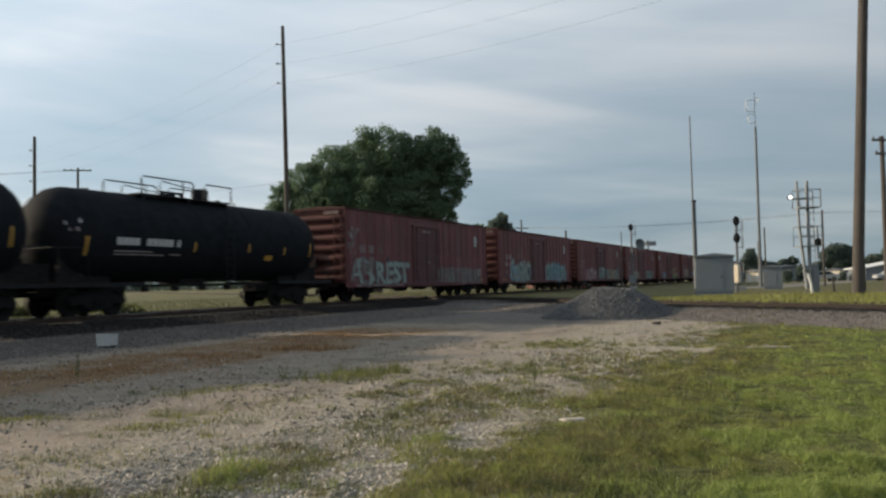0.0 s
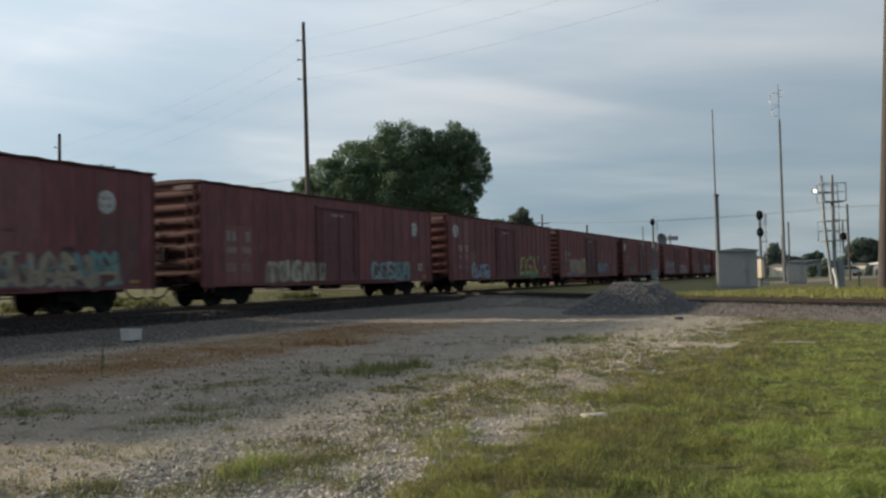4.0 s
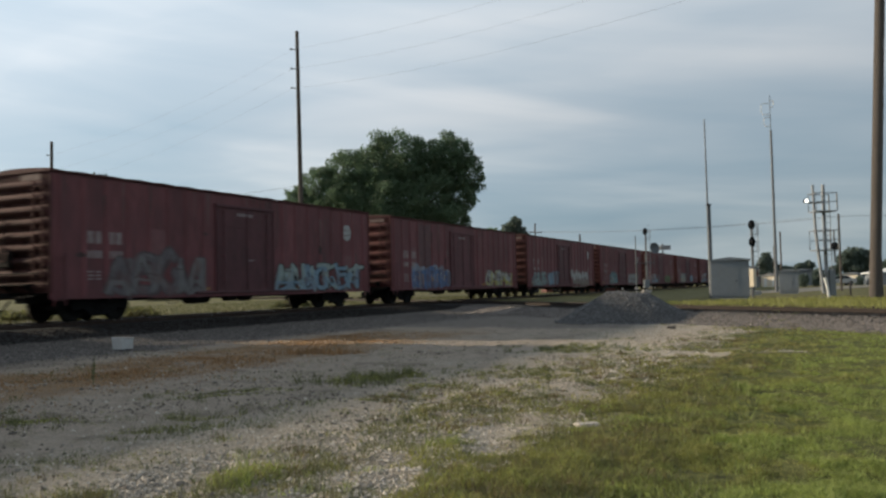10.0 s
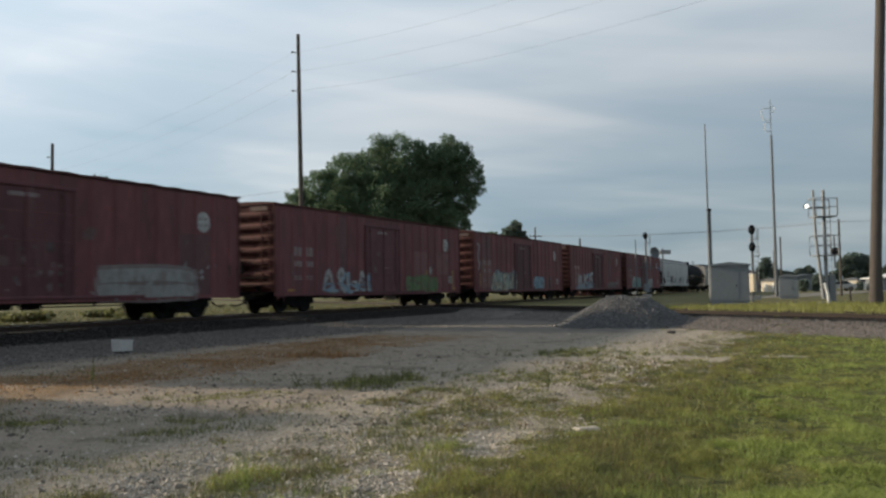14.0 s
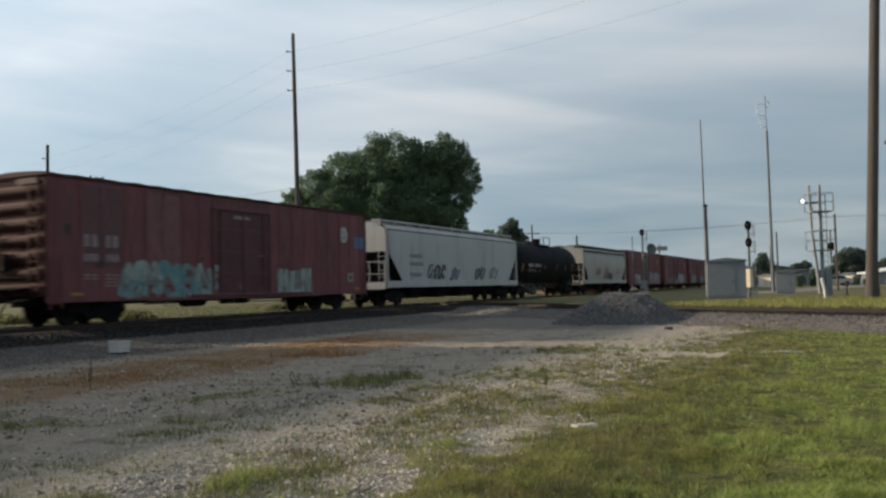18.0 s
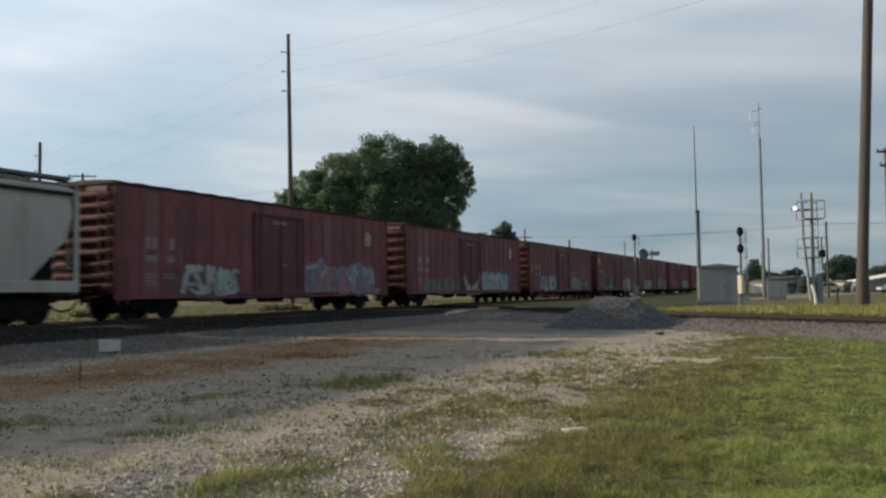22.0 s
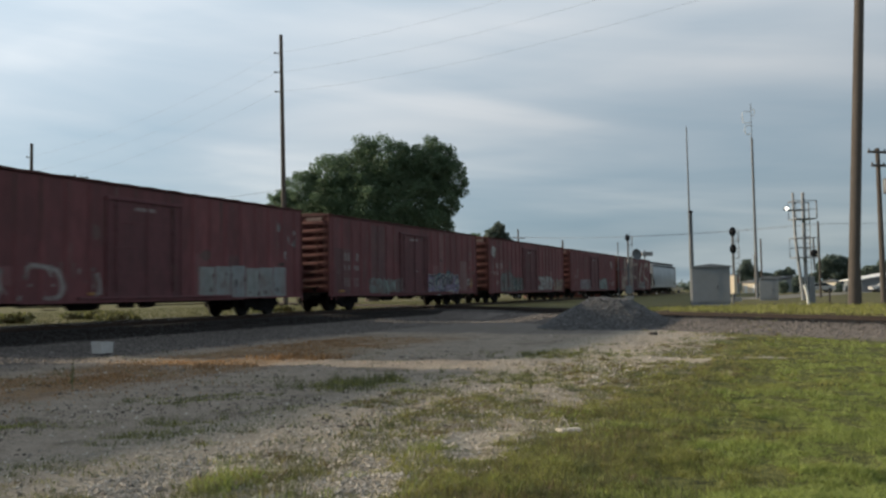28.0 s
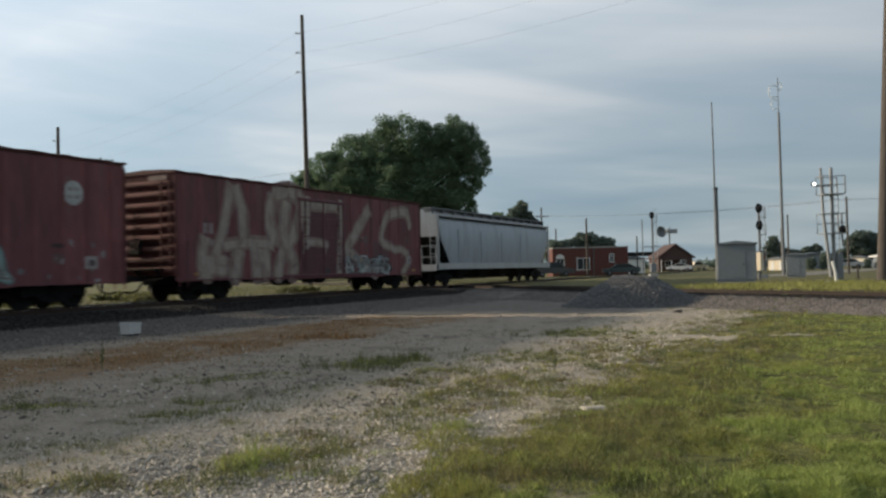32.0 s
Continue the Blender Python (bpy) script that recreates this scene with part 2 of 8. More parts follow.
M_LEAF = leaf_material("tree_leaves", (0.118, 0.178, 0.104), 0.5, 0.10)
# dark leaves of the far trees, paled and blued to paint in haze
M_LEAF_HAZY = leaf_material("hazed_dark_leaves", (0.115, 0.152, 0.122), 0.4, 0.12)
M_BLADE = leaf_material("grass_blades", (0.258, 0.306, 0.080), 0.4, 0.5)
M_OLIVE = leaf_material("olive_grass_blades", (0.250, 0.252, 0.071), 0.4, 0.5)
M_FIELD = leaf_material("field_grass_blades", (0.095, 0.100, 0.038), 0.35, 0.35)
M_CLOD = material("dirt_clods", (0.14, 0.12, 0.10), 0.95, grain=30.0, spread=0.25, island=0.4)
M_BLADE_DRY = leaf_material("dry_grass_blades", (0.31, 0.185, 0.09), 0.35, 0.3)
M_BROWN = leaf_material("brown_edge_blades", (0.150, 0.115, 0.055), 0.35, 0.4)
M_WEED = leaf_material("weed_blades", (0.135, 0.145, 0.060), 0.4, 0.35)
M_STRAW = leaf_material("straw_blades", (0.265, 0.225, 0.085), 0.4, 0.35)
M_STONE = material("pale_limestone_chips", (0.40, 0.355, 0.30), 0.9, grain=30.0, spread=0.2, island=0.5)
M_BALLAST = material("grey_ballast_stones", (0.148, 0.132, 0.122), 0.9, grain=30.0, spread=0.25, island=0.5)
M_PILE = material("dark_gravel_heap", (0.118, 0.116, 0.118), 0.92, grain=25.0, spread=0.3, island=0.45)

for dull, level in ((M_TANK, 0.05), (M_TRUCK, 0.08), (M_UNDER, 0.08), (M_WHEEL, 0.1), (M_DARKMETAL, 0.15), (M_TIE, 0.15)):
    dull.node_tree.nodes["Principled BSDF"].inputs["Specular IOR Level"].default_value = level

# ---- plan: the main track and the track that crosses it ----
U = Vector((0.4226, 0.9063, 0))       # along the train, away from the eye
N = Vector((-0.9063, 0.4226, 0))      # across the main track, away from the eye
TRACK = 23.2                          # the main track's middle, across
RAIL_Z = 0.50
C = Vector((-0.443, 0.897, 0))        # along the crossing track
Q = Vector((0.897, 0.443, 0))         # across it
CROSS = 22.37


def on_track(s, p, z=0.0):
    v = U * s + N * p
    return Vector((v.x, v.y, z))


def smooth(a, b, v):
    k = np.clip((v - a) / (b - a), 0, 1)
    return k * k * (3 - 2 * k)


ROUGH = np.random.default_rng(8)
# slope directions and phases of the small humps and ruts: (cos, sin, phase, phase, waves a metre)
HUMPS = [(math.cos(a), math.sin(a), f, g, k) for a, f, g, k in zip(ROUGH.uniform(0, 6.28, 9), ROUGH.uniform(0, 6.28, 9), ROUGH.uniform(0, 6.28, 9),
                                                                    (1.1, 1.7, 2.6, 3.4, 4.6, 6.1, 7.7, 9.5, 11.8))]


def ground_height(x, y):
    p, q = x * N.x + y * N.y, x * Q.x + y * Q.y
    main = 0.37 * np.clip((p - 17.6) / 3.6, 0, 1)
    cross = 0.37 * smooth(18.6, 21.0, q)
    bumps = 0
    for i, (c, d, f, g, k) in enumerate(HUMPS):
        bumps = bumps + (0.024 / (1 + 0.42 * i)) * np.sin((x * c + y * d) * k + f) * np.cos((y * c - x * d) * k * 0.8 + g)
    bumps = bumps * (1 - smooth(15.0, 18.0, p)) * (1 - smooth(17.0, 19.0, q)) * smooth(2.5, 5.5, y) * (1 - smooth(24.0, 34.0, y))
    return np.maximum(main, cross) + bumps


def zground(x, y):
    return float(ground_height(np.array(x), np.array(y)))


# ---- mesh helpers ----
class Geo:
    """Collects boxes, tubes and sheets, then becomes one mesh."""

    def __init__(self):
        self.v, self.f, self.s = [], [], []

    def add(self, verts, faces, smooth_faces=False):
        o = len(self.v)
        self.v += [tuple(v) for v in verts]
        self.f += [tuple(i + o for i in f) for f in faces]
        self.s += [smooth_faces] * len(faces)
        return self

    def box(self, x0, x1, y0, y1, z0, z1, bevel=0.0, m=None):
        b = min(bevel, (x1 - x0) / 3, (y1 - y0) / 3, (z1 - z0) / 3)
        if b <= 0:
            vs = [(x, y, z) for z in (z0, z1) for y in (y0, y1) for x in (x0, x1)]
            fs = [(0, 2, 3, 1), (4, 5, 7, 6), (0, 1, 5, 4), (2, 6, 7, 3), (0, 4, 6, 2), (1, 3, 7, 5)]
        else:
            bm = bmesh.new()
            bmesh.ops.create_cube(bm, size=1)
            for v in bm.verts:
                v.co = Vector(((x0 + x1) / 2 + v.co.x * (x1 - x0), (y0 + y1) / 2 + v.co.y * (y1 - y0), (z0 + z1) / 2 + v.co.z * (z1 - z0)))
            bmesh.ops.bevel(bm, geom=bm.edges, offset=b, segments=1, affect="EDGES")
            bm.verts.index_update()
            vs, fs = [v.co.copy() for v in bm.verts], [[v.index for v in f.verts] for f in bm.faces]
            bm.free()
        if m is not None:
            vs = [m @ Vector(v) for v in vs]
        return self.add(vs, fs)

    def tube(self, points, r, n=6, caps=True):
        pts = [Vector(p) for p in points]
        rs = r if isinstance(r, (list, tuple)) else [r] * len(pts)
        vs, fs = [], []
        for i, p in enumerate(pts):
            d = (pts[min(i + 1, len(pts) - 1)] - pts[max(i - 1, 0)]).normalized()
            a = d.cross(Vector((0, 0, 1)) if abs(d.z) < 0.9 else Vector((1, 0, 0))).normalized()
            b = d.cross(a)
            for k in range(n):
                w = 2 * math.pi * k / n
                vs.append(p + (a * math.cos(w) + b * math.sin(w)) * rs[i])
        for i in range(len(pts) - 1):
            for k in range(n):
                j = (k + 1) % n
                fs.append((i * n + k, i * n + j, (i + 1) * n + j, (i + 1) * n + k))
        self.add(vs, fs, n > 5)
        if caps:
            self.add([vs[k] for k in range(n)], [tuple(range(n))])
            self.add([vs[-n + k] for k in range(n)], [tuple(reversed(range(n)))])
        return self

    def lathe(self, profile, n=16, m=None):
        """profile: (radius, height) pairs, turned about z."""
        vs, fs = [], []
        for r, h in profile:
            for k in range(n):
                w = 2 * math.pi * k / n
                vs.append(Vector((r * math.cos(w), r * math.sin(w), h)))
        for i in range(len(profile) - 1):
            for k in range(n):
                j = (k + 1) % n
                fs.append((i * n + k, i * n + j, (i + 1) * n + j, (i + 1) * n + k))
        if m is not None:
            vs = [m @ v for v in vs]
        return self.add(vs, fs, True)

    def prism(self, outline, y0, y1, m=None):
        """An outline in x and z, given thickness from y0 to y1."""
        n = len(outline)
        vs = [Vector((x, y0, z)) for x, z in outline] + [Vector((x, y1, z)) for x, z in outline]
        fs = [tuple(range(n)), tuple(reversed(range(n, 2 * n)))] + [(i, i + n, (i + 1) % n + n, (i + 1) % n) for i in range(n)]
        if m is not None:
            vs = [m @ v for v in vs]
        return self.add(vs, fs)

    def mesh(self, name, mat=None):
        me = bpy.data.meshes.new(name)
        me.from_pydata(self.v, [], self.f)
        me.polygons.foreach_set("use_smooth", self.s)
        bm = bmesh.new()
        bm.from_mesh(me)
        bmesh.ops.recalc_face_normals(bm, faces=bm.faces)
        bm.to_mesh(me)
        bm.free()
        if mat:
            me.materials.append(mat)
        return me


def put(ob, parent, label="", m=None):
    if parent:
        ob.parent = parent
    if m is not None:
        ob.matrix_basis = m
    if label:
        ob["label"] = label
    return ob


MESHES = {}


def part(name, geo, mat, parent, label="", m=None):
    me = geo if isinstance(geo, bpy.types.Mesh) else geo.mesh(name, mat)
    return put(new(name, me), parent, label, m)


def shared(key, make, mat):
    """One mesh for all alike parts."""
    if key not in MESHES:
        MESHES[key] = make().mesh(key, mat)
    return MESHES[key]


def base(name, label, category, group="", m=None):
    ob = tagged(new(name), label, category, group)
    if m is not None:
        ob.matrix_basis = m
    return ob


def fast_mesh(name, verts, faces, mat, smooth_faces=False):
    """A big mesh from arrays: verts (n, 3), faces (m, 3 or 4)."""
    me = bpy.data.meshes.new(name)
    k = faces.shape[1]
    me.vertices.add(len(verts))
    me.vertices.foreach_set("co", verts.astype(np.float32).ravel())
    me.loops.add(faces.size)
    me.loops.foreach_set("vertex_index", faces.astype(np.int32).ravel())
    me.polygons.add(len(faces))
    me.polygons.foreach_set("loop_start", np.arange(0, faces.size, k, dtype=np.int32))
    me.polygons.foreach_set("use_smooth", np.full(len(faces), smooth_faces))
    me.update(calc_edges=True)
    me.validate()
    me.materials.append(mat)
    return me


# ---- ground ----
def ground_material():
    m, t, b = nodes_of("ground_gravel_and_grass")
    L = t.links.new
    co = tnode(t, "ShaderNodeTexCoord")
    sep = tnode(t, "ShaderNodeSeparateXYZ")
    L(co.outputs["Object"], sep.inputs[0])

    def mth(op, a, c=None, clamp=False):
        n = t.nodes.new("ShaderNodeMath")
        n.operation, n.use_clamp = op, clamp
        for i, v in enumerate((a, c)):
            if v is None:
                continue
            if isinstance(v, (int, float)):
                n.inputs[i].default_value = v
            else:
                L(v, n.inputs[i])
        return n.outputs[0]

    def axis(v):
        return mth("ADD", mth("MULTIPLY", sep.outputs[0], v.x), mth("MULTIPLY", sep.outputs[1], v.y))

    def noise_at(scale, detail=5.0, rough=0.6):
        n = tnode(t, "ShaderNodeTexNoise", Scale=scale, Detail=detail, Roughness=rough)
        L(co.outputs["Object"], n.inputs["Vector"])
        return n.outputs[0]

    def step(v, lo, hi):
        n = tnode(t, "ShaderNodeMapRange")
        n.interpolation_type = "SMOOTHSTEP"
        n.inputs["From Min"].default_value, n.inputs["From Max"].default_value = lo, hi
        L(v, n.inputs[0])
        return n.outputs[0]

    def ramp(v, lo, hi, c0, c1):
        n = tnode(t, "ShaderNodeValToRGB")
        n.color_ramp.elements[0].position, n.color_ramp.elements[1].position = lo, hi
        n.color_ramp.elements[0].color, n.color_ramp.elements[1].color = rgba(c0), rgba(c1)
        L(v, n.inputs[0])
        return n.outputs[0]

    def mix(f, a, c):
        n = tnode(t, "ShaderNodeMix")
        n.data_type = "RGBA"
        L(f, n.inputs[0])
        L(a, n.inputs[6])
        L(c, n.inputs[7])
        return n.outputs[2]

    p, s, q = axis(N), axis(U), axis(Q)
    big, mid, fine, wide = noise_at(0.55, 6), noise_at(2.6, 6, 0.7), noise_at(26, 4, 0.7), noise_at(0.16, 3)
    gravel = ramp(fine, 0.3, 0.72, (0.17, 0.14, 0.113), (0.47, 0.39, 0.312))
    dust = ramp(mid, 0.35, 0.7, (0.27, 0.222, 0.177), (0.41, 0.34, 0.272))
    col = mix(mth("MULTIPLY", step(big, 0.42, 0.62), 0.65), gravel, dust)
    # rutted dirt and damp patches
    dirt = ramp(mid, 0.3, 0.7, (0.11, 0.09, 0.07), (0.24, 0.197, 0.155))
    rut = noise_at(0.9, 7, 0.72)
    col = mix(mth("MULTIPLY", step(rut, 0.50, 0.62), 0.7), col, dirt)
    crumb = noise_at(7.5, 6, 0.8)
    col = mix(mth("MULTIPLY", step(crumb, 0.54, 0.66), 0.45), col, dirt)
    # thin films of moss and low weeds
    film = noise_at(1.6, 7, 0.75)
    moss = ramp(fine, 0.3, 0.7, (0.075, 0.075, 0.034), (0.15, 0.145, 0.07))
    col = mix(mth("MULTIPLY", step(film, 0.55, 0.66), 0.6), col, moss)
    # paler limestone spread along the lawn
    pale = ramp(fine, 0.28, 0.7, (0.14, 0.117, 0.09), (0.56, 0.485, 0.39))
    pl = mth("ADD", p, mth("MULTIPLY", mth("SUBTRACT", big, 0.5), 4.0))
    col = mix(mth("MULTIPLY", mth("SUBTRACT", 1.0, step(pl, 5.3, 6.7)), 0.9), col, pale)
    # dirty ballast by the main track, shade put into its near-black colour, and greyer ballast by the crossing one
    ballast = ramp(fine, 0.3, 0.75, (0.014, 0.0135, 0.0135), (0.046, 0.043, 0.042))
    greyb = ramp(fine, 0.3, 0.75, (0.115, 0.10, 0.09), (0.29, 0.25, 0.222))
    shoulder = ramp(fine, 0.3, 0.75, (0.06, 0.052, 0.047), (0.18, 0.16, 0.145))
    pw = mth("ADD", p, mth("MULTIPLY", mth("SUBTRACT", big, 0.5), 1.6))
    col = mix(step(pw, 13.8, 15.6), col, shoulder)
    packed = ramp(mid, 0.3, 0.7, (0.10, 0.089, 0.08), (0.19, 0.168, 0.15))
    col = mix(mth("MULTIPLY", mth("MULTIPLY", step(s, 24.6, 26.0), step(pw, 5.0, 7.0)), 0.8), col, packed)
    # dry, rust-brown thatch
    thatch = ramp(mid, 0.3, 0.7, (0.16, 0.104, 0.06), (0.32, 0.205, 0.11))
    pd = mth("ADD", p, mth("MULTIPLY", mth("SUBTRACT", wide, 0.5), 4.0))
    dry = mth("MULTIPLY", step(pd, 8.9, 10.6), mth("SUBTRACT", 1.0, step(pd, 12.9, 14.4)))
    dry = mth("MULTIPLY", dry, mth("MULTIPLY", step(rut, 0.34, 0.52), 0.9))
    dry = mth("MULTIPLY", dry, mth("SUBTRACT", 1.0, step(s, 19.0, 26.0)))
    col = mix(dry, col, thatch)
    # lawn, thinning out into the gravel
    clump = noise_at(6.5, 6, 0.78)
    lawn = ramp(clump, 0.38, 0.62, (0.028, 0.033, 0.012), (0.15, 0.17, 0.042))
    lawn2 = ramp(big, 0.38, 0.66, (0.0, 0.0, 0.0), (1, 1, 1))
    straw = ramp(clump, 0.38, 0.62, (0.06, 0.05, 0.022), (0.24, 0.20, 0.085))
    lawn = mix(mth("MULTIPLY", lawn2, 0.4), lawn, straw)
    edge = mth("ADD", p, mth("ADD", mth("MULTIPLY", mth("SUBTRACT", big, 0.5), 5.5), mth("MULTIPLY", mth("SUBTRACT", mid, 0.5), 4.2)))
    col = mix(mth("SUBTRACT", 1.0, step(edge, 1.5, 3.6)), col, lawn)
    # bare pale sand: one patch by the lawn's tip, others at its far end
    sand = ramp(fine, 0.25, 0.75, (0.33, 0.285, 0.225), (0.50, 0.435, 0.35))
    for sx, sy, rx, ry in ((0.42, 7.95, 0.52, 0.62), (3.75, 17.3, 0.95, 1.9), (4.6, 15.9, 0.8, 0.9), (6.0, 16.3, 0.9, 0.55), (5.2, 16.6, 0.8, 0.35)):
        dx = mth("DIVIDE", mth("SUBTRACT", sep.outputs[0], sx), rx)
        dy = mth("DIVIDE", mth("SUBTRACT", sep.outputs[1], sy), ry)
        away = mth("ADD", mth("SQRT", mth("ADD", mth("MULTIPLY", dx, dx), mth("MULTIPLY", dy, dy))), mth("MULTIPLY", mth("SUBTRACT", mid, 0.5), 1.5))
        col = mix(mth("MULTIPLY", mth("SUBTRACT", 1.0, step(away, 0.75, 1.15)), 0.85), col, sand)
    # ballast strips
    cq = mth("ADD", q, mth("MULTIPLY", mth("SUBTRACT", mid, 0.5), 1.2))
    near_cross = mth("MULTIPLY", step(cq, 18.5, 19.2), mth("SUBTRACT", 1.0, step(cq, 24.2, 25.4)))
    col = mix(near_cross, col, greyb)
    # shadow about the crossing rails, painted as a dark strip of ground
    col = mix(mth("MULTIPLY", step(cq, 20.2, 20.6), mth("SUBTRACT", 1.0, step(cq, 23.4, 24.0))), col, ballast)
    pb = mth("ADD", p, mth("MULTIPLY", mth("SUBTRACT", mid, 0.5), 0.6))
    # the shaded shoulder is coloured near black from here to the train
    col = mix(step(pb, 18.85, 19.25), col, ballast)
    # fields beyond the tracks
    field = ramp(mid, 0.3, 0.7, (0.085, 0.082, 0.034), (0.17, 0.155, 0.066))
    far = mth("MAXIMUM", step(pb, 25.6, 27.2), step(cq, 24.6, 25.8))
    col = mix(far, col, mix(mth("MULTIPLY", step(big, 0.5, 0.68), 0.7), field, ramp(mid, 0.3, 0.7, (0.105, 0.098, 0.045), (0.18, 0.162, 0.078))))
    L(col, b.inputs["Base Color"])
    b.inputs["Roughness"].default_value = 0.95
    b.inputs["Specular IOR Level"].default_value = 0.2
    bp = tnode(t, "ShaderNodeBump", Strength=0.8, Distance=0.04)
    L(mth("ADD", fine, mth("MULTIPLY", mid, 1.5)), bp.inputs["Height"])
    L(bp.outputs[0], b.inputs["Normal"])
    return m


def axis_steps(near, far, fine, grow):
    out, v, d = [], 0.0, fine
    while v < far:
        out.append(v)
        d = fine if v < near else d * grow
        v += d
    return np.array(out + [far])


def build_ground():
    # close-set lines before the eye, wider ones beyond
    xs = np.concatenate([-9.5 - axis_steps(25, 3000, 0.55, 1.35)[1:][::-1], np.arange(-9.5, 9.0, 0.13), 9.0 + axis_steps(30, 3000, 0.55, 1.35)])
    ys = np.concatenate([4.6 - axis_steps(8, 3000, 0.8, 1.5)[1:][::-1], np.arange(4.6, 19.0, 0.13), 19.0 + axis_steps(52, 3000, 0.45, 1.35)])
    gx, gy = np.meshgrid(xs, ys)
    v = np.stack([gx, gy, ground_height(gx, gy)], -1).reshape(-1, 3)
    nx, ny = len(xs), len(ys)
    i = (np.arange(ny - 1)[:, None] * nx + np.arange(nx - 1)[None, :]).ravel()
    f = np.stack([i, i + 1, i + nx + 1, i + nx], -1)
    ob = new("ground", fast_mesh("ground", v, f, ground_material(), True))
    tagged(ob, "gravel lot, thin lawn and trackside ground", "ground", kind="structure")


build_ground()


# ---- tracks ----
def rail_geo(length, start):
    """One rail along x with foot, web and head."""
    prof = [(-0.075, 0), (0.075, 0), (0.075, 0.012), (0.012, 0.035), (0.012, 0.115), (0.036, 0.125), (0.036, 0.155), (0.028, 0.162), (-0.028, 0.162),
            (-0.036, 0.155), (-0.036, 0.125), (-0.012, 0.115), (-0.012, 0.035), (-0.075, 0.012)]
    g = Geo()
    n = len(prof)
    vs = [(start, y, z) for y, z in prof] + [(start + length, y, z) for y, z in prof]
    g.add(vs, [(i, (i + 1) % n, (i + 1) % n + n, i + n) for i in range(n)] + [tuple(range(n)), tuple(range(n, 2 * n))])
    return g


def track(name, label, m, start, length, tie_from, tie_to, head_mat=None):
    t = base(name, label, "railway track", m=m)
    t["kind"] = "structure"
    for side in (-0.75, 0.75):
        r = part("rail", rail_geo(length, start), head_mat or M_RAIL, t, "rusty steel rail", pose(0, side, RAIL_Z - 0.162))
        head = Geo().box(start, start + length, -0.026, 0.026, 0.1622, 0.1645)
        part("rail_head", head, head_mat or M_RAILTOP, r, "rusty running surface" if head_mat else "worn bright running surface")
    tie = shared("tie", lambda: Geo().box(-0.11, 0.11, -1.3, 1.3, -0.15, 0.0, 0.012), M_TIE)
    k = 0
    x = tie_from
    while x < tie_to:
        part("tie", tie, None, t, "", pose(x + random.uniform(-0.03, 0.03), random.uniform(-0.05, 0.05), RAIL_Z - 0.158, 0, 0, random.uniform(-1, 1)))
        x += 0.54
        k += 1
    return t


ANG_U = math.degrees(math.atan2(U.y, U.x))
ANG_C = math.degrees(math.atan2(C.y, C.x))
track("railway_track", "main railway track on dark ballast under the train", pose(*(N * TRACK), 0, 0, ANG_U), -60, 700, -4, 92)
cross_mid = Q * CROSS
track("railway_track", "rusty railway track crossing the main line", pose(*cross_mid, 0, 0, ANG_C), -60, 320, 8, 56, M_OLDRAIL)


# ---- rolling stock: x along the car from its leading end, y across (near side negative), z up from the rail head ----
def wheelset_geo():
    g = Geo()
    for side in (-1, 1):
        prof = [(0.06, 0.02), (0.14, 0.02), (0.16, -0.02), (0.36, -0.03), (0.39, 0.03), (0.455, 0.035), (0.462, -0.06), (0.49, -0.072), (0.49, -0.095),
                (0.40, -0.095), (0.36, -0.06), (0.16, -0.06), (0.06, -0.06)]
        m = pose(0, side * 0.75, 0, -90 * side, 0, 0)
        g.lathe(prof, 20, m)
    g.tube([(0, -1.05, 0), (0, 1.05, 0)], 0.075, 8)
    return g


def side_frame_geo():
    g = Geo()
    out = [(-1.18, 0.52), (-1.10, 0.68), (-0.70, 0.70), (-0.40, 0.84), (0.40, 0.84), (0.70, 0.70), (1.10, 0.68), (1.18, 0.52), (1.12, 0.38), (0.68, 0.42),
           (0.36, 0.20), (-0.36, 0.20), (-0.68, 0.42), (-1.12, 0.38)]
    g.prism(out, -0.08, 0.08)
    for x in (-0.89, 0.89):
        g.lathe([(0.0, -0.13), (0.10, -0.13), (0.13, -0.10), (0.15, 0.02)], 10, pose(x, 0, 0.48, 90, 0, 0))
    for x in (-0.17, 0.0, 0.17):
        g.tube([(x, -0.1, 0.30), (x, -0.1, 0.58)], 0.075, 8)
    g.box(-0.34, 0.34, -0.14, 0.1, 0.20, 0.29, 0.02)
    return g


def bolster_geo():
    g = Geo().box(-0.22, 0.22, -1.05, 1.05, 0.42, 0.74, 0.04)
    g.lathe([(0.0, 0.80), (0.26, 0.80), (0.26, 0.70)], 12)
    for x in (-0.42, 0.42):
        g.box(x - 0.05, x + 0.05, -0.85, 0.85, 0.34, 0.44, 0.01)
        for y in (-0.75, 0.75):
            g.box(x - 0.06 + (0.1 if x < 0 else -0.1) * -1, x + 0.06 + (0.1 if x < 0 else -0.1) * -1, y - 0.06, y + 0.06, 0.28, 0.6, 0.01)
    return g


WHEELS = []


def truck(car, x):
    t = part("truck", shared("truck", bolster_geo, M_TRUCK), None, car, "dark greasy cast-steel wheel truck", pose(x, 0, 0))
    for y in (-1.0, 1.0):
        part("side_frame", shared("side_frame", side_frame_geo, M_TRUCK), None, t, "", pose(0, y, 0, 0, 0, 0 if y < 0 else 180))
    for dx in (-0.89, 0.89):
        w = part("wheelset", shared("wheelset", wheelset_geo, M_WHEEL), None, t, "steel wheels on an axle", pose(dx, 0, 0.46))
        WHEELS.append(w)


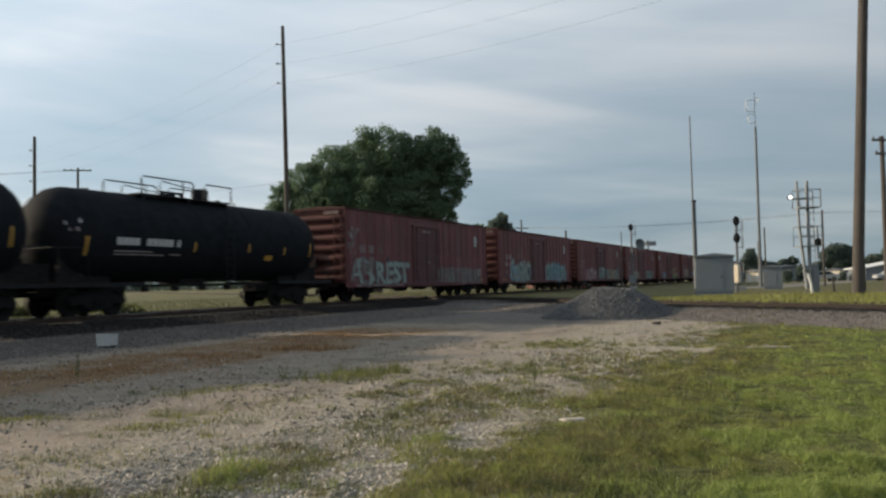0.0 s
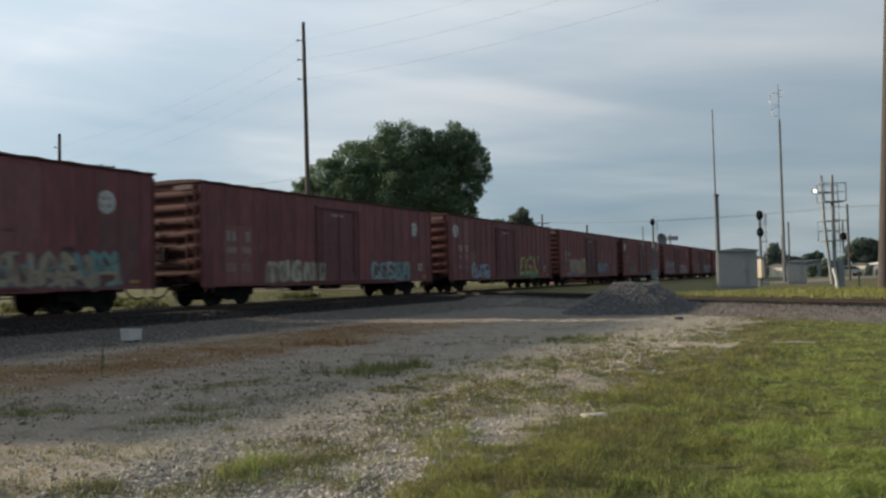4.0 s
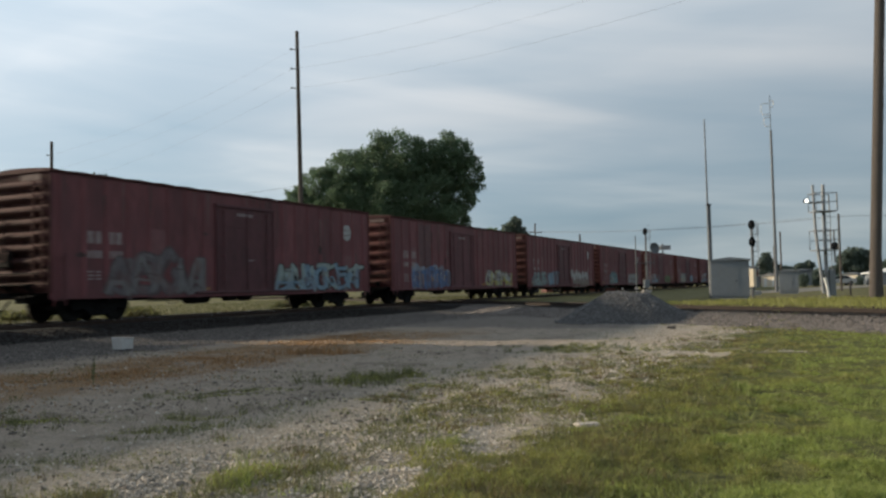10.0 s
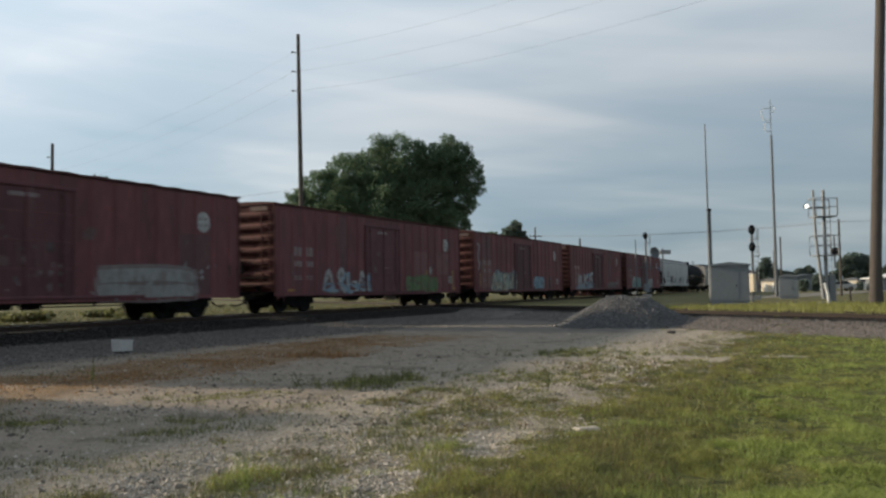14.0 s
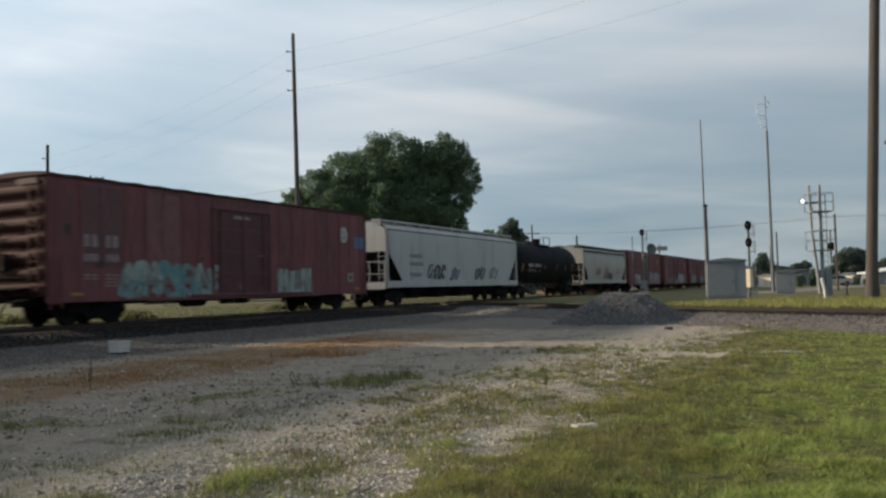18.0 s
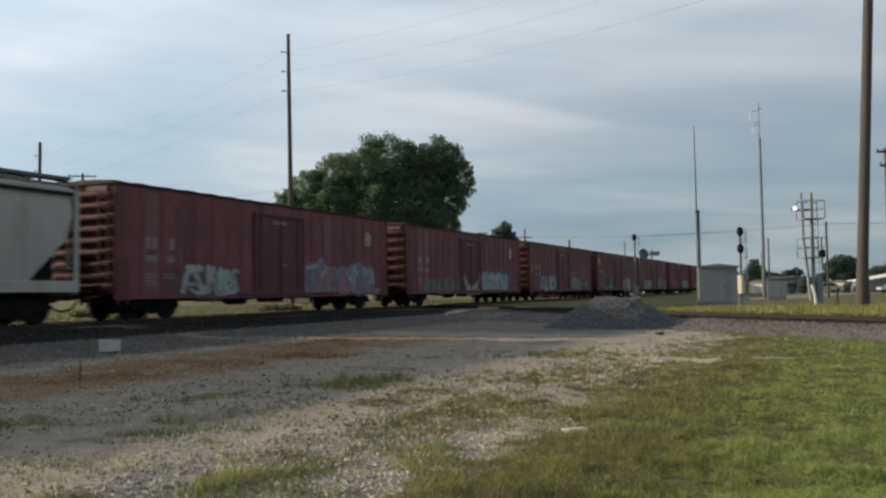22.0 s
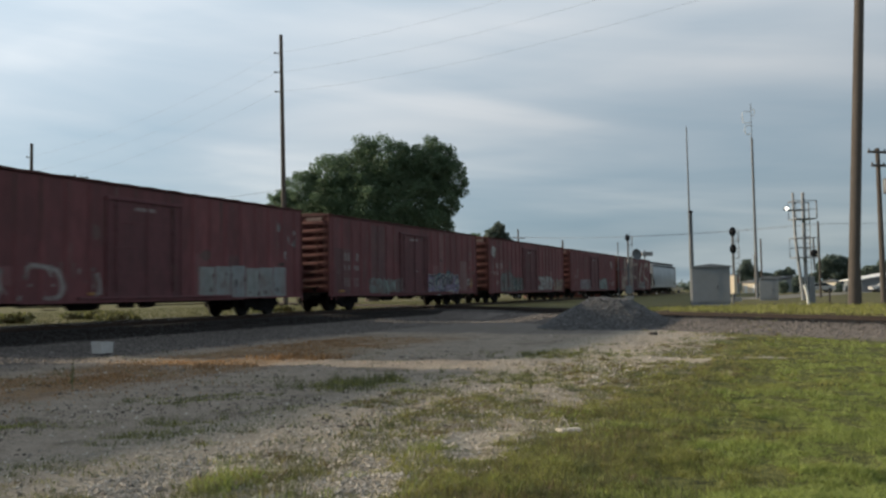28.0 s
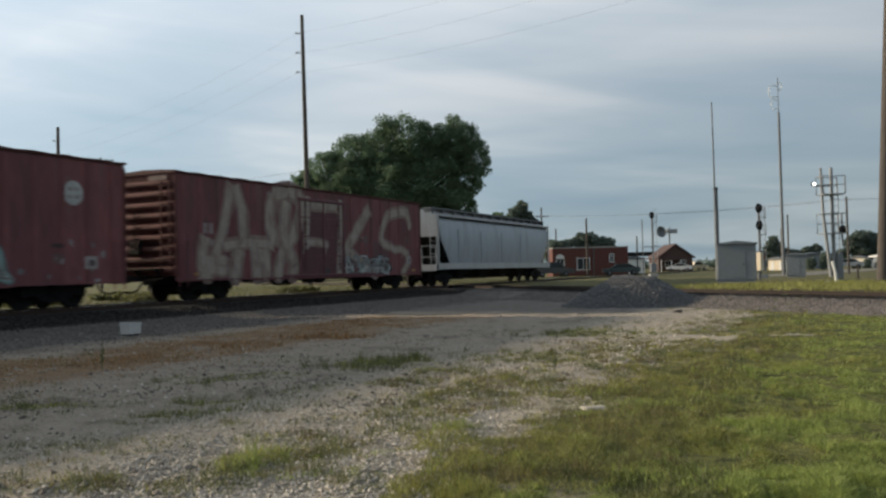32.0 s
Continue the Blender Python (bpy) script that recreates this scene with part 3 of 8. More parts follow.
def coupler_geo():
    g = Geo().box(-0.75, 0.15, -0.09, 0.09, 0.78, 0.96, 0.02)
    g.prism([(-1.05, 0.74), (-0.75, 0.72), (-0.72, 1.0), (-1.05, 1.0)], -0.17, 0.17)
    g.tube([(-0.35, -0.35, 0.72), (-0.55, -0.33, 0.45), (-0.80, -0.25, 0.36), (-1.02, -0.12, 0.42)], 0.035, 6)
    g.tube([(-0.1, -1.35, 0.92), (-0.32, -1.35, 0.86), (-0.32, -0.3, 0.80)], 0.018, 5)
    return g


def coupler(car, x, end):
    part("coupler", shared("coupler", coupler_geo, M_TRUCK), None, car, "", pose(x, 0, 0, 0, 0, 0 if end < 0 else 180))


BOX_L = 18.65
M_ENDPLATE = material("dirty_end_plate", (0.15, 0.10, 0.09), 0.8, grain=9.0, spread=0.3, stain=0.7, stain_color=(0.07, 0.035, 0.03), stain_scale=5)
POSTS = [0.35 + 0.905 * i for i in range(8)] + [11.55 + 0.94 * i for i in range(8)]
DOOR0, DOOR1 = 7.38, 10.80
PANEL_Y, POST_Y, DOOR_Y = -1.545, -1.60, -1.585
PH, PB = 0.055, 0.105                 # half widths of a post's crown and foot


def side_y(x):
    """How far out the near side stands at x."""
    if DOOR0 <= x <= DOOR1:
        return DOOR_Y
    for c in POSTS:
        d = abs(x - c)
        if d < PB:
            return POST_Y if d <= PH else POST_Y + (PANEL_Y - POST_Y) * (d - PH) / (PB - PH)
    return PANEL_Y


CUTS = sorted([c + k for c in POSTS for k in (-PB, -PH, PH, PB)] + [DOOR0, DOOR1])


def paint_on_side(bm, lift):
    """Cuts a flat painted shape at the posts' edges and presses it onto the side."""
    xs = [v.co.x for v in bm.verts]
    lo, hi = min(xs), max(xs)
    for c in CUTS:
        if lo < c < hi:
            bmesh.ops.bisect_plane(bm, geom=bm.verts[:] + bm.edges[:] + bm.faces[:], plane_co=(c, 0, 0), plane_no=(1, 0, 0))
    for v in bm.verts:
        v.co.y = side_y(v.co.x) - lift - v.co.y


PAINTS = {}


def paint(c):
    key = c
    if key not in PAINTS:
        c = tuple(v * 0.80 for v in c)
        PAINTS[key] = material("spray_paint", c, 0.6, grain=5.0, spread=0.2, stain=0.9, stain_color=(0.10 + c[0] * 0.3, 0.05 + c[1] * 0.3, 0.045 + c[2] * 0.3),
                             stain_scale=2.2, stretch=(1, 1, 0.6))
    return PAINTS[key]


WHITE, PALE, GREY, TEAL, SKY, BLUE = (0.45, 0.46, 0.45), (0.33, 0.41, 0.39), (0.19, 0.18, 0.18), (0.13, 0.30, 0.31), (0.22, 0.34, 0.44), (0.10, 0.17, 0.33)
PINK, YELLOW, GREEN, ORANGE, TAN, BLACK = (0.38, 0.17, 0.22), (0.50, 0.46, 0.08), (0.04, 0.26, 0.16), (0.45, 0.24, 0.09), (0.34, 0.29, 0.22), (0.012, 0.013, 0.015)
PURPLE, CREAM, MAROON, DKGREEN = (0.24, 0.20, 0.34), (0.42, 0.40, 0.31), (0.13, 0.035, 0.045), (0.03, 0.055, 0.05)


def flat(bm_out, polys, lift, index):
    """Adds polygons in x and z to a painted part, pressed onto the side."""
    bm = bmesh.new()
    for i, poly in enumerate(polys):
        vs = [bm.verts.new((x, 0.00003 * (i % 40), z)) for x, z in poly]
        if len(vs) > 2:
            bm.faces.new(vs)
    bmesh.ops.triangulate(bm, faces=bm.faces[:])
    paint_on_side(bm, lift)
    remap = {}
    for v in bm.verts:
        remap[v] = bm_out.verts.new(v.co)
    for f in bm.faces:
        try:
            nf = bm_out.faces.new([remap[v] for v in f.verts])
            nf.material_index = index
        except ValueError:
            pass
    bm.free()


def stroke(points, w):
    """A brush stroke as quads with rounded joints."""
    out = []
    for (x0, z0), (x1, z1) in zip(points, points[1:]):
        dx, dz = x1 - x0, z1 - z0
        l = math.hypot(dx, dz) or 1
        nx, nz = -dz / l * w / 2, dx / l * w / 2
        out.append([(x0 + nx, z0 + nz), (x0 - nx, z0 - nz), (x1 - nx, z1 - nz), (x1 + nx, z1 + nz)])
        out.append([(x1 + w / 2 * math.cos(a), z1 + w / 2 * math.sin(a)) for a in [k * math.pi / 3 for k in range(6)]])
    return out


def curve_through(ctrl):
    """A smooth line through a few points."""
    out = []
    n = len(ctrl)
    for i in range(n - 1):
        p0, p1, p2, p3 = ctrl[max(0, i - 1)], ctrl[i], ctrl[i + 1], ctrl[min(n - 1, i + 2)]
        for k in range(3):
            t = k / 3
            out.append(tuple(0.5 * (2 * b + (c - a) * t + (2 * a - 5 * b + 4 * c - d) * t * t + (3 * b - a - 3 * c + d) * t ** 3) for a, b, c, d in zip(p0, p1, p2, p3)))
    return out + [ctrl[-1]]


def finish_paint(car, bm, colors, label, name="graffiti"):
    me = bpy.data.meshes.new(name)
    # the paint reaches down to the side's lower edge
    if name not in ("herald", "tag"):
        for v in bm.verts:
            v.co.z = 0.78 + (v.co.z - 0.92) * 0.83 if v.co.z < 2.75 else 2.30 + (v.co.z - 2.75) * 1.25
    bm.normal_update()
    for f in bm.faces:
        if f.normal.y > 0:
            f.normal_flip()
    bm.to_mesh(me)
    bm.free()
    for c in colors:
        me.materials.append(paint(c))
    return put(new(name, me), car, label)


# bent strokes from which the sprayed shapes are mixed: across -1 to 1, up 0 to 1
BONES = [[(-0.8, 0.0), (-0.7, 1.0), (0.6, 0.05), (0.8, 1.0)], [(-0.8, 0.9), (-0.8, 0.2), (0.0, 0.0), (0.8, 0.2), (0.7, 0.95)],
         [(-0.9, 0.0), (-0.1, 1.0), (0.8, 0.0)], [(0.8, 0.85), (0.0, 1.0), (-0.8, 0.6), (-0.7, 0.15), (0.1, 0.0), (0.8, 0.25), (0.2, 0.45)],
         [(0.7, 0.9), (-0.5, 0.95), (-0.6, 0.6), (0.6, 0.45), (0.6, 0.08), (-0.7, 0.05)], [(-0.7, 0.0), (-0.7, 1.0), (0.5, 0.85), (0.3, 0.5), (-0.4, 0.5), (0.8, 0.0)],
         [(-0.9, 0.0), (-0.6, 0.95), (0.0, 0.3), (0.6, 0.95), (0.9, 0.0)], [(-0.6, 1.0), (-0.7, 0.05), (0.8, 0.1)], [(-0.8, 0.95), (0.8, 0.9), (0.0, 0.9), (0.1, 0.0)]]


def graffiti(car, x0, x1, z0, z1, colors, style="wild", label="sprayed graffiti lettering, unreadable", seed=1):
    """Rows of sprayed, unreadable letter shapes: colors are fill, outline, shade and an optional cloud behind."""
    rnd = random.Random(seed * 97 + int(x0 * 31))
    bm = bmesh.new()
    h = z1 - z0
    cols = list(colors)
    if len(cols) > 3:
        cloud = []
        n = max(3, int((x1 - x0) / (h * 0.45)))
        for i in range(n):
            cx, cz = x0 + (x1 - x0) * (i + 0.5) / n, z0 + h * rnd.uniform(0.42, 0.6)
            rx, rz = (x1 - x0) / n * rnd.uniform(0.6, 0.85), h * rnd.uniform(0.45, 0.6)
            cloud.append([(cx + rx * math.cos(a) * rnd.uniform(0.85, 1.1), max(0.9, cz + rz * math.sin(a) * rnd.uniform(0.85, 1.1)))
                          for a in [k * math.pi / 8 for k in range(16)]])
        flat(bm, cloud, 0.003, 3)
    if style == "block":
        cols.append(tuple(0.45 * v + 0.55 * r for v, r in zip(cols[0], (0.10, 0.05, 0.052))))
    n = max(2, round((x1 - x0) / (h * (0.62 if style != "bubble" else 0.85))))
    w = (x1 - x0) / n
    for i in range(n):
        cx = x0 + w * (i + 0.5) + rnd.uniform(-0.06, 0.06) * w
        top, low = z1 - rnd.uniform(0, 0.16) * h, z0 + rnd.uniform(0, 0.10) * h
        cz, rz, rx = (top + low) / 2, (top - low) / 2, w * rnd.uniform(0.47, 0.56)
        if style == "bubble":
            body = [(cx + rx * math.copysign(abs(math.cos(a)) ** 0.75, math.cos(a)), cz + rz * math.copysign(abs(math.sin(a)) ** 0.75, math.sin(a)))
                    for a in [k * math.pi / 10 for k in range(20)]]
            rim = [(cx + (x - cx) * 1.07, cz + (z - cz) * 1.05) for x, z in body]
            flat(bm, [rim], 0.004 + 0.0004 * (i % 2), 1)
            flat(bm, [body], 0.006 + 0.0004 * (i % 2), 0)
            flat(bm, stroke([(cx + rx * rnd.uniform(-0.2, 0.2), cz + rz * 0.3), (cx + rx * rnd.uniform(-0.1, 0.3), cz - rz * 0.25)], w * 0.09), 0.008, 1)
            for k in range(3):
                a0 = rnd.uniform(0, 6.28)
                flat(bm, stroke([(cx + rx * 0.9 * math.cos(a0), cz + rz * 0.9 * math.sin(a0)), (cx + rx * 0.35 * math.cos(a0 + 0.5), cz + rz * 0.35 * math.sin(a0 + 0.5))], w * rnd.uniform(0.05, 0.12)), 0.0085 + 0.0003 * k, 1 + k % 2)
        elif style == "block":
            lean = rnd.uniform(-0.08, 0.08) * w
            top -= rnd.uniform(0, 0.15) * h
            worn = len(cols) - 1
            body = [(cx - rx * 0.95 - lean, low), (cx + rx * 0.95 - lean, low + rnd.uniform(0, 0.05) * h), (cx + rx * 0.9 + lean, top),
                    (cx - rx * 0.95 + lean, top - rnd.uniform(0, 0.08) * h)]
            flat(bm, [body], 0.005 + 0.0004 * (i % 2), worn)
            bones = [(cx + rx * 0.8 * (u + rnd.uniform(-0.15, 0.15)), low + (top - low) * min(0.95, max(0.05, v + rnd.uniform(-0.08, 0.08)))) for u, v in rnd.choice(BONES)]
            flat(bm, stroke(curve_through(bones), w * 0.26), 0.0065 + 0.0003 * (i % 3), 0)
            for k in range(2):
                xx = cx + rx * rnd.uniform(-0.5, 0.5)
                flat(bm, stroke([(xx, cz + rz * rnd.uniform(0.1, 0.7)), (xx + rx * rnd.uniform(-0.4, 0.4), cz - rz * rnd.uniform(0.1, 0.7))], w * 0.08), 0.008 + k * 0.0003, 1 + k)
        else:
            lean = rnd.uniform(-0.35, 0.35)
            for layer in range(3):
                bones = rnd.choice(BONES)
                if layer:
                    bones = bones[:: -1][: rnd.randint(2, 4)]
                ctrl = []
                for u, v in bones:
                    v = min(0.97, max(0.04, v + rnd.uniform(-0.16, 0.16)))
                    ctrl.append((cx + rx * (0.95 * u + lean * (v - 0.5) + rnd.uniform(-0.34, 0.34) + 0.25 * (layer - 0.6)), low + (top - low) * v))
                pts = curve_through(ctrl)
                th = min(w, h) * rnd.uniform(0.17, 0.29) * (0.8 if layer else 1)
                e = 0.0004 * ((3 * i + layer) % 5)
                flat(bm, stroke([(x + th * 0.34, z - th * 0.28) for x, z in pts], th * 1.2), 0.004 + e, 1)
                flat(bm, stroke(pts, th * 1.42), 0.006 + e, 1)
                flat(bm, stroke(pts, th), 0.0085 + e, 0 if rnd.random() < 0.68 else 2)
                half = [p for p in pts if p[1] < low + (top - low) * 0.45]
                if len(half) > 1:
                    flat(bm, stroke(half[:4], th * 0.62), 0.0115 + e, 2)
                flat(bm, stroke([(x - th * 0.2, z + th * 0.22) for x, z in pts[:3]], th * 0.2), 0.0135 + e, 2)
            for k in range(3):
                a0 = rnd.uniform(0, math.pi)
                mx, mz, ln = cx + rx * rnd.uniform(-0.7, 0.7), cz + rz * rnd.uniform(-0.6, 0.6), h * rnd.uniform(0.08, 0.2)
                flat(bm, stroke([(mx - ln * math.cos(a0), mz - ln * math.sin(a0)), (mx + ln * math.cos(a0), mz + ln * math.sin(a0))], h * 0.028), 0.0165, 1)
            for k in range(2):
                dx = cx + rx * rnd.uniform(-0.9, 0.9)
                flat(bm, stroke([(dx, low + 0.1 * h), (dx, max(0.9, low - rnd.uniform(0.05, 0.2)))], 0.035), 0.0175, 0)
    return finish_paint(car, bm, cols, label)


def lettering(car, text, x0, x1, z0, z1, fill, rim, label, fat=0.0, rim_width=0.035, shear=0.0, wave=0.0):
    """Readable letters, stretched to their place on the side."""
    cu = bpy.data.curves.new("letters", "FONT")
    cu.body, cu.resolution_u = text, 3
    ob = bpy.data.objects.new("letters", cu)
    layers = []
    for k in (1, 0):
        cu.offset = fat + rim_width * k
        layers.append(bpy.data.meshes.new_from_object(ob))
    bpy.data.objects.remove(ob)
    bpy.data.curves.remove(cu)
    co = [v.co for v in layers[0].vertices]
    ax0, ax1 = min(c.x for c in co), max(c.x for c in co)
    ay0, ay1 = min(c.y for c in co), max(c.y for c in co)
    bm = bmesh.new()
    for i, me in enumerate(layers):
        polys = []
        vs = [(x0 + (v.co.x - ax0) / (ax1 - ax0) * (x1 - x0), z0 + (v.co.y - ay0) / (ay1 - ay0) * (z1 - z0)) for v in me.vertices]
        vs = [(x + shear * (z - z0) + wave * math.sin(3.1 * z + 1.7 * x), z + wave * math.sin(2.3 * x + 0.9 * z)) for x, z in vs]
        for p in me.polygons:
            polys.append([vs[j] for j in p.vertices])
        flat(bm, polys, 0.004 + 0.003 * i, i)
    return finish_paint(car, bm, [rim, fill], label, "lettering")


def rolled(car, lines, width, color, label, seed=1):
    """Broad roller strokes with ragged, thinner edges."""
    rnd = random.Random(seed)
    bm = bmesh.new()
    thin = tuple(0.5 * v + 0.5 * r for v, r in zip(color, (0.14, 0.05, 0.05)))
    for i, line in enumerate(lines):
        pts = curve_through(line) if len(line) > 2 else [line[0], tuple(0.5 * (a + b) + 0.05 for a, b in zip(*line)), line[1]]
        pts = [(x + rnd.uniform(-0.05, 0.05), min(4.55, max(0.9, z + rnd.uniform(-0.05, 0.05)))) for x, z in pts]
        flat(bm, stroke(pts, width * rnd.uniform(1.15, 1.4)), 0.003 + 0.0003 * (i % 4), 1)
        flat(bm, stroke(pts, width * rnd.uniform(0.65, 0.95)), 0.0055 + 0.0003 * (i % 4), 0)
        for k in range(3):
            x, z = rnd.choice(pts)
            flat(bm, stroke([(x + rnd.uniform(-0.3, 0.3), z), (x + rnd.uniform(-0.3, 0.3), max(0.9, z - rnd.uniform(0.2, 0.6)))], 0.05), 0.008, k % 2)
    return tagged(finish_paint(car, bm, [color, thin], label, "rolled_paint"), label, kind="stuff")


def wisps(car, x0, x1, z0, z1, color, n, seed, label="pale rubbed paint wisps"):
    """Small torn flecks of old paint."""
    rnd = random.Random(seed)
    bm = bmesh.new()
    for i in range(n):
        cx, cz, r = rnd.uniform(x0, x1), rnd.uniform(z0, z1), rnd.uniform(0.04, 0.14)
        flat(bm, [[(cx + r * math.cos(a) * rnd.uniform(0.3, 1.1), cz + 1.6 * r * math.sin(a) * rnd.uniform(0.3, 1.1)) for a in [k * math.pi / 5 for k in range(10)]]], 0.004 + 0.0003 * (i % 5), i % 2)
    return tagged(finish_paint(car, bm, [color, tuple(0.55 * v for v in color)], label, "paint_wisp"), label, kind="stuff")


def patch(car, x0, x1, z0, z1, color, label, name="paint_patch"):
    bm = bmesh.new()
    flat(bm, [[(x0, z0), (x1, z0), (x1, z1), (x0, z1)]], 0.003, 0)
    return finish_paint(car, bm, [color], label, name)


def disc(car, x, z, r=0.36, color=WHITE):
    """The round white herald with a cross, drawn as plain shapes."""
    bm = bmesh.new()
    ring = [(x + r * math.cos(a), z + r * 1.08 * math.sin(a)) for a in [k * math.pi / 12 for k in range(24)]]
    flat(bm, [ring], 0.004, 0)
    flat(bm, [[(x + i * 0.12 - 0.05, z + j * 0.12 - 0.06), (x + i * 0.12 + 0.05, z + j * 0.12 - 0.06), (x + i * 0.12 + 0.05, z + j * 0.12 + 0.06), (x + i * 0.12 - 0.05, z + j * 0.12 + 0.06)]
              for i in (-1, 1) for j in (-1, 1)], 0.006, 1)
    return finish_paint(car, bm, [color, (0.22, 0.16, 0.15)], "round white painted herald with dark spots", "herald")


def stencils(car, rnd):
    """Faded reporting marks and data lines as rows of character-sized bars."""
    bm = bmesh.new()
    fade = rnd.uniform(0.75, 1.2)
    polys = []
    for x, rows in ((1.38, ((2.92, 2, 0.32), (2.44, 3, 0.30))), (2.22, ((2.92, 2, 0.32), (2.44, 3, 0.30)))):
        for z, n, h in rows:
            w = 0.62 / n
            for i in range(n):
                a = x + i * w
                if rnd.random() < 0.9:
                    polys.append([(a, z), (a + w * 0.72, z), (a + w * 0.72, z + h), (a, z + h)])
    for x in (1.4, 2.24):
        for z in (1.88, 1.74, 1.60, 1.46)[: rnd.randint(2, 4)]:
            for i in range(2):
                a = x + 0.3 * i
                polys.append([(a, z), (a + rnd.uniform(0.18, 0.26), z), (a + 0.2, z + 0.065), (a, z + 0.065)])
    flat(bm, polys, 0.003, 0)
    finish_paint(car, bm, [(0.33 * fade, 0.27 * fade, 0.265 * fade)], "faded white reporting marks", "stencil")["kind"] = "stuff"
    # repainted panels between the posts, in fresher and in older red
    bm = bmesh.new()
    for i in range(rnd.randint(2, 4)):
        k = rnd.choice([0, 1, 2, 3, 4, 5, 8, 9, 10, 11, 12, 13])
        n = rnd.randint(1, 2)
        x0, x1 = POSTS[k] + 0.11, POSTS[k + n] - 0.11
        z0 = rnd.choice((1.04, 1.04, 1.5, 2.2))
        z1 = rnd.choice((2.2, 2.9, 3.4, 4.5))
        if z1 > z0 + 0.4:
            flat(bm, [[(x0, z0), (x1, z0), (x1, z1), (x0, z1)]], 0.0012 + 0.0002 * i, i % 2)
    finish_paint(car, bm, [(0.205, 0.078, 0.082), (0.12, 0.046, 0.05)], "patches of repainted red", "repaint")["kind"] = "stuff"
    # small pale placard with a dark middle near the trailing end
    if rnd.random() < 0.8:
        px, pz = rnd.choice((16.95, 17.05, 15.1)), rnd.uniform(1.38, 1.6)
        bm = bmesh.new()
        flat(bm, [[(px, pz), (px + 0.5, pz), (px + 0.5, pz + 0.5), (px, pz + 0.5)]], 0.009, 0)
        flat(bm, [[(px + 0.12, pz + 0.12), (px + 0.38, pz + 0.12), (px + 0.38, pz + 0.36), (px + 0.12, pz + 0.36)]], 0.011, 1)
        finish_paint(car, bm, [(0.36, 0.34, 0.33), (0.07, 0.06, 0.06)], "small pale square placard", "placard")
    # chalky streaks and runs of rust down the side
    bm = bmesh.new()
    for i in range(26):
        cx, zt = rnd.uniform(0.5, 18.1), rnd.choice((4.6, 4.6, 4.2, 3.0, 2.4))
        ln, w = rnd.uniform(0.4, 1.9), rnd.uniform(0.02, 0.07)
        flat(bm, [[(cx - w, zt), (cx + w, zt), (cx + w * 0.4, zt - ln), (cx - w * 0.3, zt - ln)]], 0.0018, i % 3)
    finish_paint(car, bm, [(0.085, 0.040, 0.038), (0.16, 0.085, 0.08), (0.10, 0.045, 0.042)], "rust runs and chalky streaks", "streak")["kind"] = "stuff"
    # scuffs and rubbed paint
    bm = bmesh.new()
    for i in range(rnd.randint(5, 9)):
        cx, cz = rnd.uniform(0.6, 18.0), rnd.uniform(1.1, 3.4)
        rx, rz = rnd.uniform(0.08, 0.3), rnd.uniform(0.06, 0.26)
        flat(bm, [[(cx + rx * math.cos(a) * rnd.uniform(0.5, 1.2), cz + rz * math.sin(a) * rnd.uniform(0.5, 1.2)) for a in [k * math.pi / 5 for k in range(10)]]], 0.002, i % 2)
    finish_paint(car, bm, [(0.135, 0.075, 0.07), (0.05, 0.028, 0.028)], "rubbed and scuffed paint", "scuff")["kind"] = "stuff"


def panel_geo(x0, x1, z0, z1, k):
    y = PANEL_Y * k
    return Geo().box(x0, x1, min(y, y - 0.04 * PANEL_Y / abs(PANEL_Y) * k), max(y, y - 0.04 * PANEL_Y / abs(PANEL_Y) * k), z0, z1)


def post_geo():
    g = Geo()
    h0, h1 = 0.82, 4.58
    vs = []
    for z in (h0, h1):
        vs += [(-PB, PANEL_Y, z), (-PH, POST_Y, z), (PH, POST_Y, z), (PB, PANEL_Y, z)]
    g.add(vs, [(0, 1, 5, 4), (1, 2, 6, 5), (2, 3, 7, 6), (0, 3, 2, 1), (4, 5, 6, 7)])
    return g


def end_geo(n):
    """A pressed steel end with n horizontal corrugations."""
    g = Geo()
    ys = [-1.56, -1.50, -1.40, -1.25, 0, 1.25, 1.40, 1.50, 1.56]
    amp = [0, 0, 0.3, 1, 1, 1, 0.3, 0, 0]
    zs, am = [], []
    z0, z1 = 0.98, 4.56
    for i in range(n):
        for k, a in ((0, 0.0), (0.8, 0.05), (1.6, 0.10), (2.6, 0.125), (3.8, 0.12), (4.6, 0.08), (5.2, 0.02), (5.6, 0.0)):
            zs.append(z0 + (z1 - z0) * (i + k / 8) / n)
            am.append(a)
    zs.append(4.73)
    am.append(0.0)
    vs, fs = [], []
    for z, a in zip(zs, am):
        for y, k in zip(ys, amp):
            arch = 0.07 * (1 - (y / 1.56) ** 2) if z > 4.7 else 0
            vs.append((-a * k, y, z + arch))
    m = len(ys)
    for i in range(len(zs) - 1):
        for j in range(m - 1):
            fs.append((i * m + j, i * m + j + 1, (i + 1) * m + j + 1, (i + 1) * m + j))
    g.add(vs, fs)
    g.box(0.0, 0.05, -1.56, 1.56, 0.95, 4.6)
    g.box(-0.05, 0.03, -1.58, -1.50, 0.95, 4.55, 0.01)
    g.box(-0.05, 0.03, 1.50, 1.58, 0.95, 4.55, 0.01)
    return g


